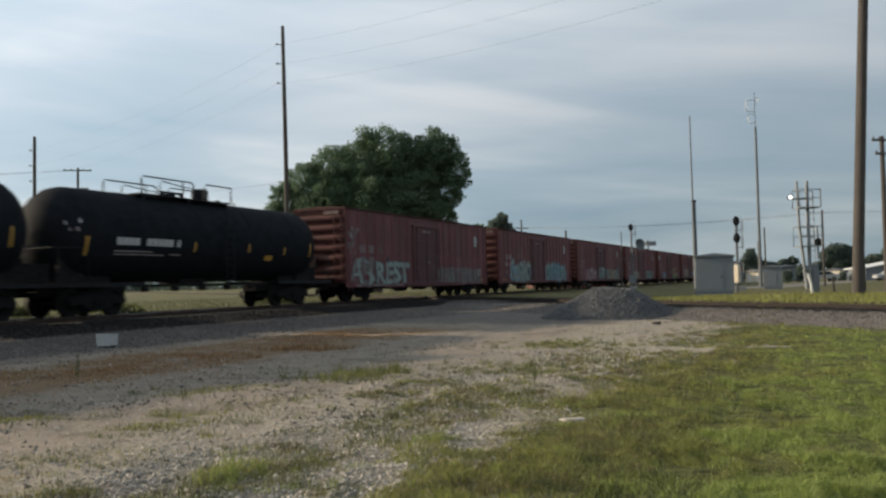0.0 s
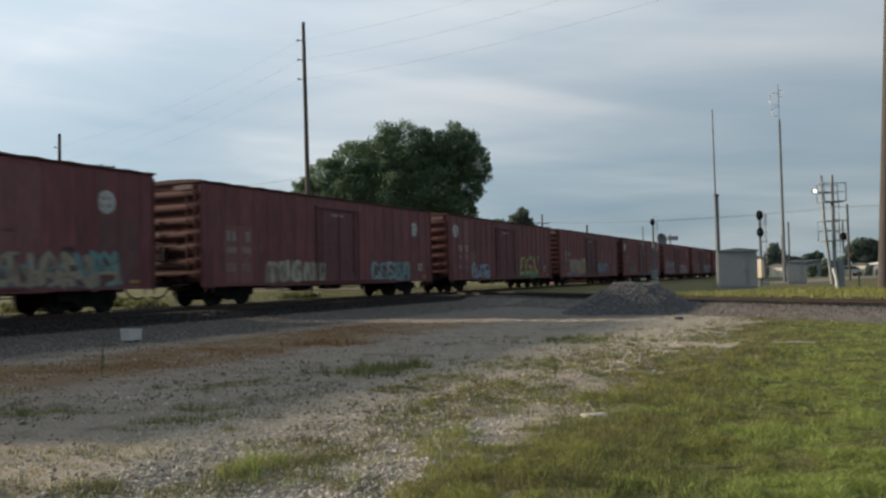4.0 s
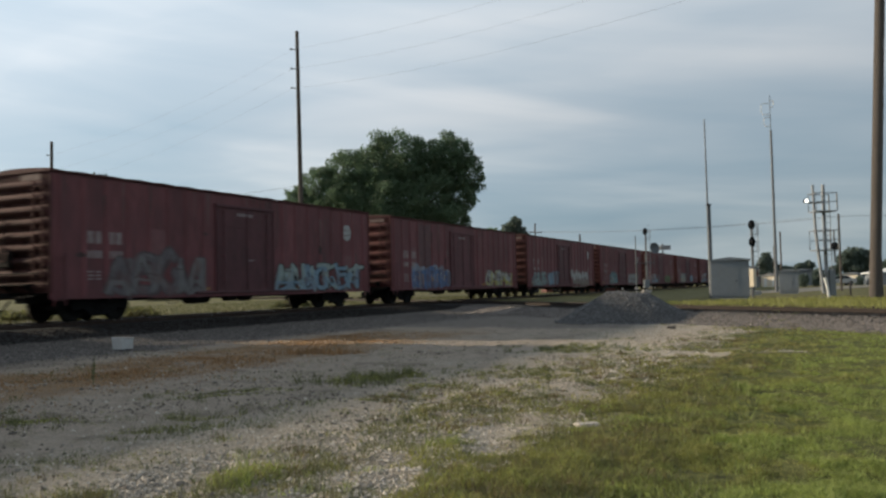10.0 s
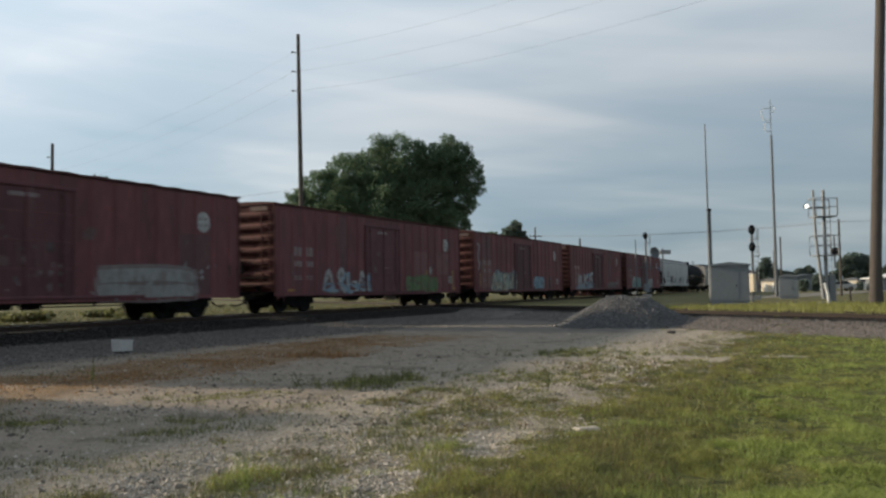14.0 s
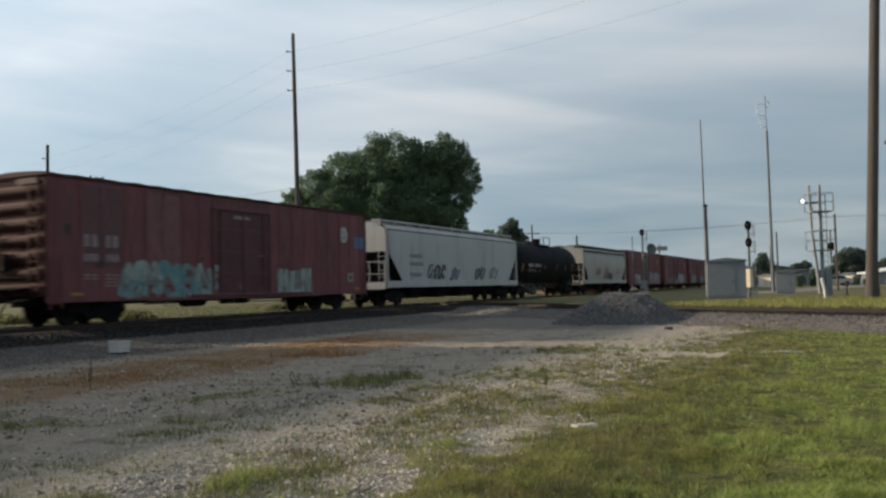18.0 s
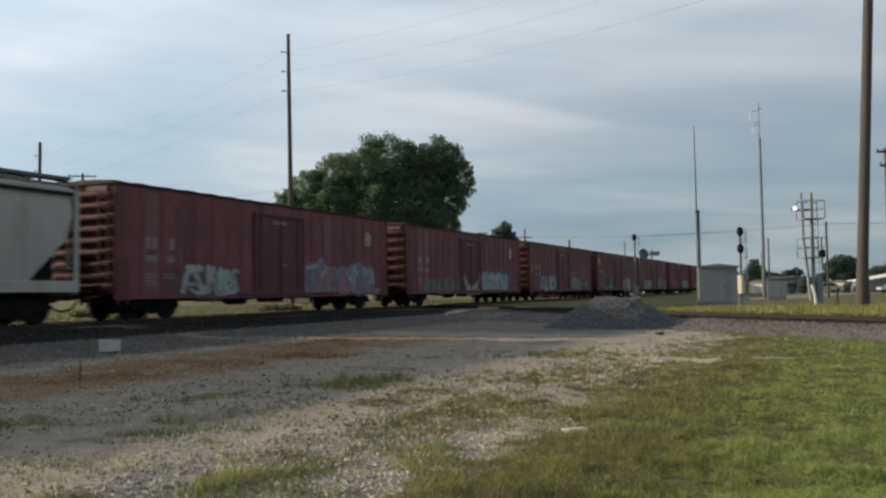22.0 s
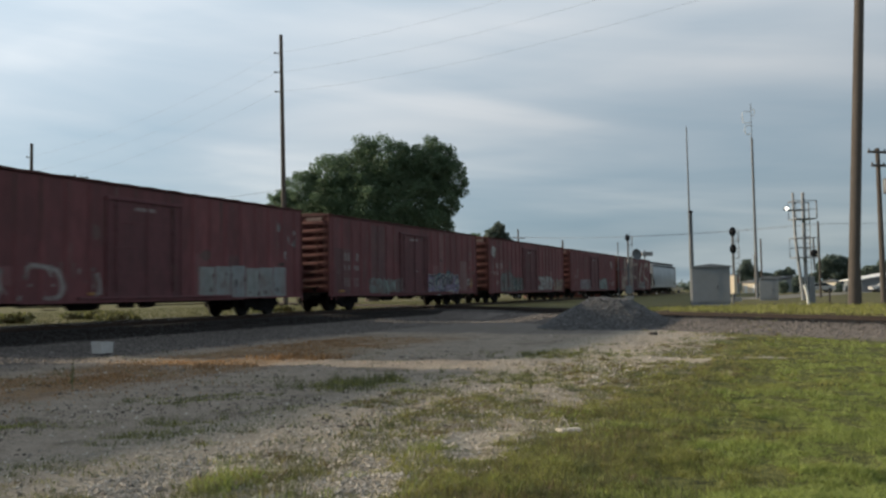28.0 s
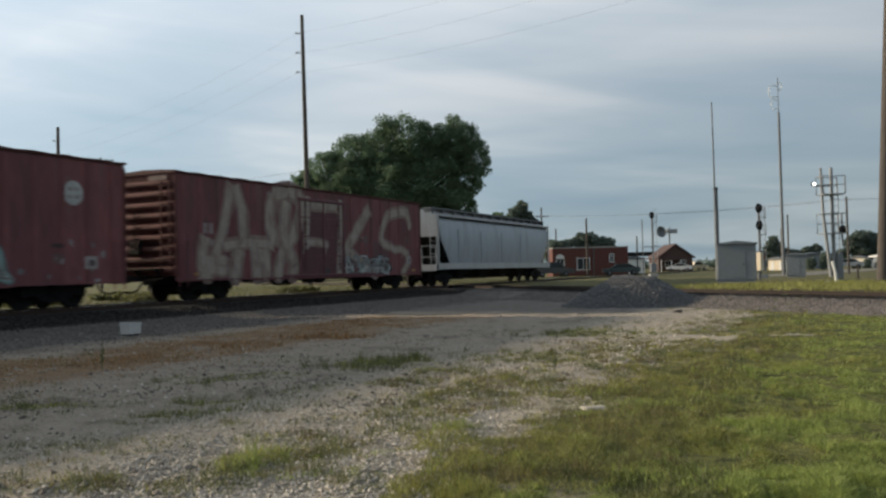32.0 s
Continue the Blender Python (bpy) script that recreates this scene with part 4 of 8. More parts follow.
def roof_geo():
    g = Geo()
    rnd = random.Random(4)
    xs = [-0.06 + (BOX_L + 0.12) * i / 32 for i in range(33)]
    prof = [(-1.60, 4.66), (-1.62, 4.74), (-0.8, 4.80), (0, 4.83), (0.8, 4.80), (1.62, 4.74), (1.60, 4.66)]
    vs, fs = [], []
    for i, x in enumerate(xs):
        lift = (0.025 if i % 2 == 0 else 0.0) + rnd.uniform(-0.006, 0.006)
        for y, z in prof:
            vs.append((x, y, z + lift))
    n = len(prof)
    for i in range(len(xs) - 1):
        for j in range(n - 1):
            fs.append((i * n + j, i * n + j + 1, (i + 1) * n + j + 1, (i + 1) * n + j))
    g.add(vs, fs)
    g.add(vs[:n], [tuple(range(n))])
    g.add(vs[-n:], [tuple(range(n))])
    return g


def ladder_geo(z0, z1, width, steps, y=0.0):
    """A ladder in the x-z plane, rungs standing off by 6 cm."""
    g = Geo()
    for x in (0, width):
        g.box(x - 0.02, x + 0.02, y - 0.07, y - 0.045, z0, z1)
    for i in range(steps):
        z = z0 + (z1 - z0) * (i + 0.5) / steps
        g.tube([(0, y - 0.06, z), (width, y - 0.06, z)], 0.012, 5)
    return g


def underframe_geo():
    g = Geo().box(0.15, BOX_L - 0.15, -0.28, 0.28, 0.62, 0.98, 0.02)
    for x in (2.4, 5.0, 7.6, 11.0, 13.6, 16.2):
        g.prism([(x - 0.12, 0.98), (x + 0.12, 0.98), (x + 0.12, 0.66), (x - 0.12, 0.66)], -1.45, 1.45)
    g.box(0.1, BOX_L - 0.1, -1.5, 1.5, 0.95, 1.02)
    return g


def brake_geo():
    g = Geo()
    g.lathe([(0.0, -0.62), (0.2, -0.58), (0.22, -0.5), (0.22, 0.5), (0.2, 0.58), (0.0, 0.62)], 12, pose(7.0, -0.85, 0.66, 0, 90, 0))
    g.box(8.6, 9.1, -1.1, -0.7, 0.50, 0.86, 0.03)
    g.lathe([(0.0, -0.3), (0.16, -0.3), (0.16, 0.3), (0.0, 0.3)], 10, pose(9.9, -0.8, 0.64, 0, 90, 0))
    for x0, x1, z in ((4.4, 6.4, 0.60), (9.4, 13.6, 0.56), (3.8, 8.4, 0.70)):
        g.tube([(x0, -1.0, z), (x1, -1.0, z)], 0.022, 5)
    g.tube([(5.2, -1.2, 0.9), (5.2, -1.2, 0.5), (5.7, -1.2, 0.5), (5.7, -1.2, 0.9)], 0.02, 5)
    return g


def sill_geo():
    g = Geo().prism([(0.0, 0.74), (3.9, 0.74), (4.3, 0.70), (14.35, 0.70), (14.75, 0.74), (BOX_L, 0.74), (BOX_L, 0.80), (0.0, 0.80)], -1.60, -1.52)
    g.prism([(0.0, 0.74), (3.9, 0.74), (4.3, 0.70), (14.35, 0.70), (14.75, 0.74), (BOX_L, 0.74), (BOX_L, 0.80), (0.0, 0.80)], 1.52, 1.60)
    return g


def door_geo():
    g = Geo().box(DOOR0, DOOR1, DOOR_Y, DOOR_Y + 0.06, 0.88, 4.18, 0.01)
    return g


def door_trim_geo():
    g = Geo()
    for x in (DOOR0 - 0.06, (DOOR0 + DOOR1) / 2 + 0.02, DOOR1 - 0.02):
        g.box(x, x + 0.09, -1.625, -1.56, 0.86, 4.2, 0.01)
    g.box(DOOR0 - 0.1, DOOR1 + 0.1, -1.64, -1.55, 4.16, 4.28, 0.015)
    g.box(DOOR0 - 1.2, DOOR1 + 2.9, -1.65, -1.55, 0.80, 0.90, 0.015)
    for z in (1.7, 2.55, 3.4):
        g.box(DOOR0 + 0.05, DOOR1 - 0.05, -1.60, -1.57, z, z + 0.05)
    return g


def lock_bar_geo():
    g = Geo()
    g.tube([(0, -1.64, 1.05), (0, -1.64, 4.15)], 0.022, 6)
    for z in (1.3, 2.2, 3.1, 3.9):
        g.box(-0.05, 0.05, -1.66, -1.58, z, z + 0.1)
    return g


def wheel_ring_geo():
    g = Geo()
    pts = [(0, 0.26 * math.cos(a), 0.26 * math.sin(a)) for a in [k * math.pi / 8 for k in range(17)]]
    g.tube(pts, 0.018, 5, caps=False)
    for k in range(4):
        a = k * math.pi / 4
        g.tube([(0, -0.26 * math.cos(a), -0.26 * math.sin(a)), (0, 0.26 * math.cos(a), 0.26 * math.sin(a))], 0.012, 5)
    g.tube([(0.15, 0, 0), (-0.02, 0, 0)], 0.03, 6)
    return g


def end_step_geo():
    """A grated step across the end, its brackets, an air hose and a grab iron."""
    g = Geo().box(-0.42, -0.06, -1.0, 1.3, 1.18, 1.23)
    for y in (-0.8, 0.2, 1.1):
        g.prism([(-0.40, 1.18), (-0.05, 1.18), (-0.05, 0.95)], y - 0.03, y + 0.03)
    g.tube([(-0.20, -1.3, 1.55), (-0.24, -1.3, 1.55), (-0.24, 1.3, 1.55), (-0.20, 1.3, 1.55)], 0.02, 5)
    g.box(-0.22, -0.04, 0.05, 0.6, 1.75, 2.3, 0.03)
    g.tube([(-0.15, 0.35, 2.3), (-0.15, 0.35, 3.3)], 0.02, 5)
    return g


TRAIN = []            # each car with its place on the train's line


def boxcar(start, label, seed, mark="right", stencil=True, mark_color=None):
    car = base("boxcar", label, "boxcar", "cars of the freight train")
    for k in (1, -1):
        bays = [(a, b, 0.77) for a, b in zip([0.0] + POSTS[:8], POSTS[:8] + [DOOR0])] + [(a, b, 0.77) for a, b in zip([DOOR1] + POSTS[8:], POSTS[8:] + [BOX_L])]
        if k < 0:
            bays = [(0.0, DOOR0, 0.77), (DOOR1, BOX_L, 0.77)]
        for x0, x1, z0 in bays + [(DOOR0, DOOR1, 4.20)]:
            part("side_panel", shared(f"side_panel{k}{x0}", lambda: panel_geo(x0, x1, z0, 4.66, k), M_RED), None, car, "")
    part("far_door", shared("far_door", lambda: Geo().box(DOOR0, DOOR1, 1.50, 1.575, 1.0, 4.2), M_DOOR), None, car)
    part("roof", shared("boxcar_roof", roof_geo, M_ROOF), None, car, "weathered red-brown steel roof")
    ribs = 7 if seed % 3 else 9
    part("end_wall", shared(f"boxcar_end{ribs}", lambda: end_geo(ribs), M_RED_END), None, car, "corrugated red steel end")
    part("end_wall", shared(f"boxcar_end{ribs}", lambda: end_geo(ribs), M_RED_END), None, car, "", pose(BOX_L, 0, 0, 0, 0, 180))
    part("end_step", shared("end_step", end_step_geo, M_UNDER), None, car, "black crossover step with brackets")
    for c in POSTS:
        part("side_post", shared("side_post", post_geo, M_RED), None, car, "", pose(c, 0, 0))
        part("side_post", shared("side_post", post_geo, M_RED), None, car, "", pose(c, 0, 0, 0, 0, 180))
    part("side_sill", shared("boxcar_sill", sill_geo, M_RED), None, car)
    door = part("door", shared("boxcar_door", door_geo, M_DOOR), None, car, "closed plug door in darker red")
    part("door_frame", shared("boxcar_door_trim", door_trim_geo, M_DOOR), None, door)
    for x in (DOOR0 + 0.35, DOOR1 - 0.4):
        part("lock_bar", shared("lock_bar", lock_bar_geo, M_DOOR), None, door, "", pose(x, 0, 0))
    part("underframe", shared("boxcar_underframe", underframe_geo, M_UNDER), None, car, "grimy black underframe")
    part("brake_gear", shared("boxcar_brakes", brake_geo, M_UNDER), None, car, "black air tank and brake rigging")
    part("end_ladder", shared("end_ladder", lambda: ladder_geo(1.1, 4.4, 0.42, 9), M_RED_END), None, car, "", pose(-0.08, -0.95, 0, 0, 0, -90))
    part("end_ladder", shared("end_ladder", lambda: ladder_geo(1.1, 4.4, 0.42, 9), M_RED_END), None, car, "", pose(BOX_L + 0.08, -1.4, 0, 0, 0, 90))
    part("side_ladder", shared("side_ladder", lambda: ladder_geo(0.55, 2.2, 0.42, 5, -1.57), M_RED), None, car, "", pose(0.08, 0, 0))
    part("side_ladder", shared("side_ladder", lambda: ladder_geo(0.55, 2.2, 0.42, 5, -1.57), M_RED), None, car, "", pose(BOX_L - 0.5, 0, 0))
    part("brake_wheel", shared("brake_wheel", wheel_ring_geo, M_RED_END), None, car, "", pose(-0.22, 0.35, 2.2))
    plate = shared("end_plate", lambda: Geo().box(-0.012, 0, -0.45, 0.45, -0.09, 0.09), M_ENDPLATE)
    part("end_plate", plate, None, car, "pale stencilled plate, unreadable", pose(-0.06, -0.75, 4.52))
    for x in (2.33, BOX_L - 2.33):
        truck(car, x)
    coupler(car, -0.12, -1)
    coupler(car, BOX_L + 0.12, 1)
    rnd = random.Random(seed)
    if stencil:
        stencils(car, rnd)
    patch(car, 8.55, 9.55, 4.00, 4.10, (0.30, 0.25, 0.25), "pale warning stencil on the door", "stencil")
    if rnd.random() < 0.5:
        patch(car, 9.2, 9.6, 2.50, 2.56, (0.28, 0.24, 0.23), "small door placard", "stencil")
    for x in (0.9, 6.6, 12.2, 17.6):
        if rnd.random() < 0.55:
            patch(car, x, x + 0.42, 1.12, 1.24, (0.42, 0.22, 0.05), "yellow reflector strip", "reflector")
    if mark == "right":
        disc(car, 16.65, 3.6, color=mark_color or WHITE)
    elif mark == "left":
        disc(car, 0.98, 3.75)
    TRAIN.append((car, start))
    return car


def hopper(start, length, mat, label, bays, curved, sill=None):
    """A covered hopper: curved sides, sloped ends over open platforms, hatches with rails on the roof, chutes below."""
    car = base("covered_hopper", label, "hopper car", "cars of the freight train")
    L = length

    def section(t):
        """Half outline of the body, from the sill up to the roof's middle."""
        if curved:
            return [(1.50, 1.30), (1.56, 1.9), (1.60, 2.7), (1.57, 3.45), (1.46, 4.0), (1.38, 4.20), (1.32, 4.29), (0.9, 4.50), (0.45, 4.59), (0, 4.61)]
        return [(1.58, 1.30), (1.59, 2.0), (1.60, 2.8), (1.60, 3.5), (1.60, 4.0), (1.58, 4.18), (1.50, 4.29), (1.0, 4.50), (0.5, 4.59), (0, 4.61)]

    sec = section(0)
    for side in (-1, 1):
        g = Geo()
        low = sec[:6]
        # the side sheet, cut back along the slope sheet at both ends
        vs, fs = [], []
        for y, z in low:
            cut = max(0.0, (2.95 - z) / 1.65) * 1.55
            cut = cut if cut > 0 else 0.0
            for x in (0.22 + cut, 2.2, L / 2, L - 2.2, L - 0.22 - cut):
                vs.append((x, side * y, z))
        for i in range(len(low) - 1):
            for j in range(4):
                fs.append((i * 5 + j, i * 5 + j + 1, (i + 1) * 5 + j + 1, (i + 1) * 5 + j))
        g.add(vs, fs, True)
        part("side_sheet", g, mat, car, "curved painted steel side" if curved else "painted steel side")
        s = Geo().box(0.0, L, side * 1.60 - 0.05, side * 1.60 + 0.03, 1.0, 1.36, 0.015)
        for x in (0.08, L - 0.08):
            s.box(x - 0.08, x + 0.08, side * 1.58 - 0.04, side * 1.58 + 0.04, 1.3, 4.22, 0.01)
        s.box(0.15, L - 0.15, side * 1.50 - 0.06, side * 1.50 + 0.06, 4.15, 4.27, 0.02)
        part("side_frame_rail", s, sill or mat, car, "long side sill and corner posts")
        part("eave_strip", Geo().box(0.18, L - 0.18, side * 1.53 - 0.06, side * 1.53 + 0.06, 4.07, 4.15, 0.01), M_UNDER, car, "thin dark strip under the eave")
        ribs = Geo()
        for i in range(bays):
            x = 2.8 + (L - 5.6) / bays * i
            ribs.box(x - 0.02, x + 0.02, side * 1.605 - 0.012, side * 1.605 + 0.012, 1.36, 3.4)
        part("weld_seam", ribs, mat, car)
    g = Geo()
    vs, fs = [], []
    top = [(y, z) for y, z in sec[5:]]
    ring = [(-y, z) for y, z in top] + [(y, z) for y, z in reversed(top[:-1])]
    for x in (0.1, L - 0.1):
        vs += [(x, y, z) for y, z in ring]
    n = len(ring)
    g.add(vs, [(j, j + 1, n + j + 1, n + j) for j in range(n - 1)], True)
    part("roof", g, mat, car)
    for k, x in ((1, 0.12), (-1, L - 0.12)):
        e = Geo()
        e.prism([(-1.52, 2.95), (1.52, 2.95), (1.56, 3.7), (1.38, 4.22), (0.9, 4.50), (0, 4.60), (-0.9, 4.50), (-1.38, 4.22), (-1.56, 3.7)], -0.02, 0.02,
                pose(x, 0, 0, 0, 0, 90))
        part("end_sheet", e, mat, car, "flat upper end sheet")
        sl = Geo().add([(x + k * 0.02, -1.5, 2.95), (x + k * 0.02, 1.5, 2.95), (x + k * 2.6, 1.5, 0.95), (x + k * 2.6, -1.5, 0.95),
                        (x + k * 0.08, -1.5, 2.95), (x + k * 0.08, 1.5, 2.95), (x + k * 2.66, 1.5, 0.95), (x + k * 2.66, -1.5, 0.95)],
                       [(0, 1, 2, 3), (7, 6, 5, 4), (0, 4, 5, 1), (1, 5, 6, 2), (2, 6, 7, 3), (3, 7, 4, 0)])
        part("slope_sheet", sl, M_UNDER, car, "dark sloping end sheet")
        # dark box and webs added to cover the sunlit far side
        part("cover_box", Geo().box(min(x + k * 0.25, x + k * 1.3), max(x + k * 0.25, x + k * 1.3), -0.55, 0.55, 1.06, 1.9, 0.04), M_UNDER, car, "dark box added to hide the sunlit far side")
        for y in (-0.75, 0.75, 1.35):
            web = Geo().prism([(x + k * 0.2, 1.06), (x + k * 2.45, 1.06), (x + k * 0.2, 2.75)], y - 0.02, y + 0.02)
            part("end_web", web, M_UNDER, car, "dark triangular end plate")
        pf = Geo().box(min(x - k * 0.12, x + k * 1.6), max(x - k * 0.12, x + k * 1.6), -1.5, 1.5, 0.98, 1.06, 0.01)
        pf.box(min(x - k * 0.16, x - k * 0.06), max(x - k * 0.16, x - k * 0.06), -1.5, 1.5, 0.92, 1.30, 0.01)
        part("end_platform", pf, mat, car, "end platform above the truck")
        rl = Geo()
        for z in (1.75, 2.4):
            rl.tube([(x - k * 0.1, -1.45, z), (x - k * 0.1, 1.45, z)], 0.025, 6)
        for y in (-1.45, -0.5, 0.5, 1.45):
            rl.tube([(x - k * 0.1, y, 1.0), (x - k * 0.1, y, 2.4)], 0.022, 6)
        for y in (-1.5, -1.1):
            rl.tube([(x - k * 0.12, y, 1.0), (x - k * 0.12, y, 4.4)], 0.022, 6)
        for i in range(9):
            rl.tube([(x - k * 0.12, -1.5, 1.2 + i * 0.37), (x - k * 0.12, -1.1, 1.2 + i * 0.37)], 0.015, 5)
        part("end_railing", rl, mat, car, "end handrail and ladder")
    walkway = Geo()
    for y in (-0.95, 0.95):
        walkway.box(0.0, L, y - 0.28, y + 0.28, 4.60, 4.69)
        for i in range(int(L / 1.5) + 1):
            x = 0.1 + i * (L - 0.2) / int(L / 1.5)
            walkway.box(x - 0.03, x + 0.03, y - 0.26, y + 0.26, 4.40, 4.60)
    part("roof_walkway", walkway, M_GALV if curved else mat, car, "galvanised running boards along the roof")
    hatch = shared("hatch", lambda: Geo().box(-0.9, 0.9, -0.32, 0.32, 4.58, 4.70, 0.03), M_GALV)
    for i in range(int(L / 2.2)):
        part("hatch", hatch, None, car, "", pose(1.6 + i * (L - 3.2) / max(1, int(L / 2.2) - 1), 0, 0))
    step = (L - 5.6) / bays
    for i in range(bays):
        x = 2.8 + step * (i + 0.5)
        c = Geo()
        a, b = step * 0.41, 0.36
        vs = [(x - a, -1.45, 1.3), (x + a, -1.45, 1.3), (x + a, 1.45, 1.3), (x - a, 1.45, 1.3),
              (x - b, -0.75, 0.48), (x + b, -0.75, 0.48), (x + b, 0.75, 0.48), (x - b, 0.75, 0.48)]
        c.add(vs, [(0, 1, 5, 4), (1, 2, 6, 5), (2, 3, 7, 6), (3, 0, 4, 7), (4, 5, 6, 7), (0, 3, 2, 1)])
        c.box(x - b - 0.1, x + b + 0.1, -0.9, 0.9, 0.36, 0.50, 0.02)
        part("discharge_chute", c, M_UNDER, car, "dark discharge chute")
    part("centre_sill", Geo().box(-0.3, L + 0.3, -0.3, 0.3, 0.66, 1.0, 0.02), M_UNDER, car)
    for x in (1.75, L - 1.75):
        truck(car, x)
    coupler(car, -0.1, -1)
    coupler(car, L + 0.1, 1)
    TRAIN.append((car, start))
    return car


def tank_car(start, length, label, seed, bright=True):
    car = base("tank_car", label, "tank car", "cars of the freight train")
    L, R, ZC = length, 1.62, 2.75
    prof = [(0.0, 0.0), (0.55, 0.05), (1.05, 0.2), (1.38, 0.48), (1.55, 0.75), (R, 1.05)]
    prof = prof + [(R, 1.05 + (L - 2.1) * i / 6) for i in range(1, 6)] + [(r, L - h) for r, h in reversed(prof)]
    tank = part("tank", Geo().lathe(prof, 40, pose(0, 0, ZC, 0, 90, 0)), M_TANK, car, "glossy black cylindrical tank with dished ends")
    seams = Geo()
    for x in (3.2, 6.2, 9.2, 12.2):
        pts = [(x, (R + 0.006) * math.cos(a), ZC + (R + 0.006) * math.sin(a)) for a in [k * math.pi / 16 for k in range(33)]]
        seams.tube(pts, 0.012, 4, caps=False)
    part("weld_seam", seams, M_TANK, tank)
    mid = L / 2 - 0.9
    top = ZC + R - 0.05
    part("manway", Geo().lathe([(0.0, 0.26), (0.30, 0.24), (0.32, 0.0)], 12, pose(mid - 0.2, 0.1, top)), M_TANK, tank)
    fittings = Geo().tube([(mid - 0.65, 0.0, top), (mid - 0.65, 0.0, top + 0.34)], 0.09, 8).tube([(mid + 0.2, -0.2, top), (mid + 0.2, -0.2, top + 0.3)], 0.07, 8)
    fittings.tube([(mid - 0.75, 0.0, top + 0.3), (mid + 0.3, -0.15, top + 0.28)], 0.05, 6)
    part("valve_pipe", fittings, M_TANK, tank, "black valves and pipe stubs")
    part("vent_pipe", Geo().tube([(mid + 2.6, 0, top), (mid + 2.6, 0, top + 0.22)], 0.09, 8), M_TANK, tank)
    dome = Geo().lathe([(0.0, 0.58), (0.30, 0.58), (0.33, 0.53), (0.33, 0.0)], 16, pose(mid + 1.5, 0, top))
    part("valve_housing", dome, M_TANK, tank, "black valve housing")
    pf = Geo()
    lo, hi = (mid - 2.7, mid + 2.4) if bright else (mid - 0.3, mid + 2.4)
    for y in (-0.95, 0.45):
        pf.box(lo, hi, y, y + 0.5, ZC + R - 0.06, ZC + R - 0.02)
    for x in (lo + 0.3, (lo + hi) / 2, hi - 0.3):
        pf.box(x - 0.04, x + 0.04, -0.9, 0.9, ZC + R - 0.30, ZC + R - 0.04)
    part("platform", pf, M_DARKMETAL, car, "dark walkway around the fittings")
    for y in (-0.95, 0.95):
        r = Geo()
        zt, z0 = ZC + R + 0.60, ZC + R - 0.04
        if bright:
            r.tube([(mid - 2.6, y, z0), (mid - 2.6, y, zt - 0.08), (mid - 2.5, y, zt), (mid - 0.05, y, zt), (mid + 0.1, y, zt - 0.12), (mid + 0.1, y, z0)], 0.030, 6)
            r.tube([(mid - 1.7, y, z0), (mid - 1.7, y, zt - 0.2), (mid - 1.55, y, zt - 0.1), (mid - 0.4, y, zt - 0.22), (mid + 0.1, y, zt - 0.22)], 0.022, 6)
            r.tube([(mid - 0.5, y, z0), (mid - 0.5, y, zt)], 0.026, 6)
        else:
            r.tube([(mid - 0.2, y, z0), (mid - 0.2, y, zt - 0.1), (mid + 0.5, y, zt - 0.1)], 0.026, 6)
        r.tube([(mid + 0.7, y, z0), (mid + 0.7, y, zt - 0.12), (mid + 0.85, y, zt), (mid + 2.3, y, zt), (mid + 2.3, y, z0)], 0.030, 6)
        part("guard_rail", r, M_DARKMETAL, car, "low steel guard rail on top")
    mid = L / 2
    ld = ladder_geo(1.0, ZC + R - 0.1, 0.45, 11, -1.66)
    part("ladder", ld, M_DARKMETAL, car, "", pose(mid + 0.2, 0, 0))
    for k, x in ((1, 0.0), (-1, L)):
        sb = Geo().box(min(x - k * 0.7, x + k * 3.6), max(x - k * 0.7, x + k * 3.6), -0.35, 0.35, 0.68, 1.05, 0.02)
        sb.prism([(x + k * 1.3, 1.0), (x + k * 2.5, 1.0), (x + k * 2.4, 1.75), (x + k * 1.4, 1.75)], -0.8, 0.8)
        part("stub_sill", sb, M_UNDER, car, "black stub sill and tank saddle")
        wk = Geo().box(min(x - k * 0.7, x + k * 0.2), max(x - k * 0.7, x + k * 0.2), -1.45, 1.45, 1.05, 1.11)
        for y in (-1.45, 1.45):
            wk.box(min(x - k * 0.7, x + k * 3.4), max(x - k * 0.7, x + k * 3.4), y - 0.05, y + 0.05, 0.98, 1.12)
            wk.tube([(x - k * 0.6, y, 1.1), (x - k * 0.6, y, 2.25), (x + k * 1.0, y, 2.25), (x + k * 1.0, y, 1.1)], 0.022, 6)
        wk.tube([(x - k * 0.6, -1.45, 2.25), (x - k * 0.6, 1.45, 2.25)], 0.022, 6)
        part("end_platform", wk, M_DARKMETAL, car, "black end platform with handrail")
        bs = Geo().box(min(x - k * 0.45, x + k * 0.1), max(x - k * 0.45, x + k * 0.1), -0.8, 0.8, 1.1, 1.75, 0.04)
        bs.prism([(x + k * 0.1, 1.1), (x + k * 1.5, 1.1), (x + k * 1.1, 1.6), (x + k * 0.3, 1.9)], -0.95, -0.85)
        part("brake_stand", bs, M_UNDER, car, "black brake stand on the end platform")
    g = Geo()
    g.tube([(3.4, -0.9, 1.0), (L - 3.4, -0.9, 1.0)], 0.05, 6)
    g.box(mid - 1.2, mid + 0.2, -0.6, 0.6, 0.95, 1.5, 0.05)
    for i in range(5):
        x = mid - 3.4 + i * 1.5
        g.box(x, x + 0.25, -0.95, -0.75, 0.78, 1.02, 0.01)
    part("underside_piping", g, M_UNDER, car)

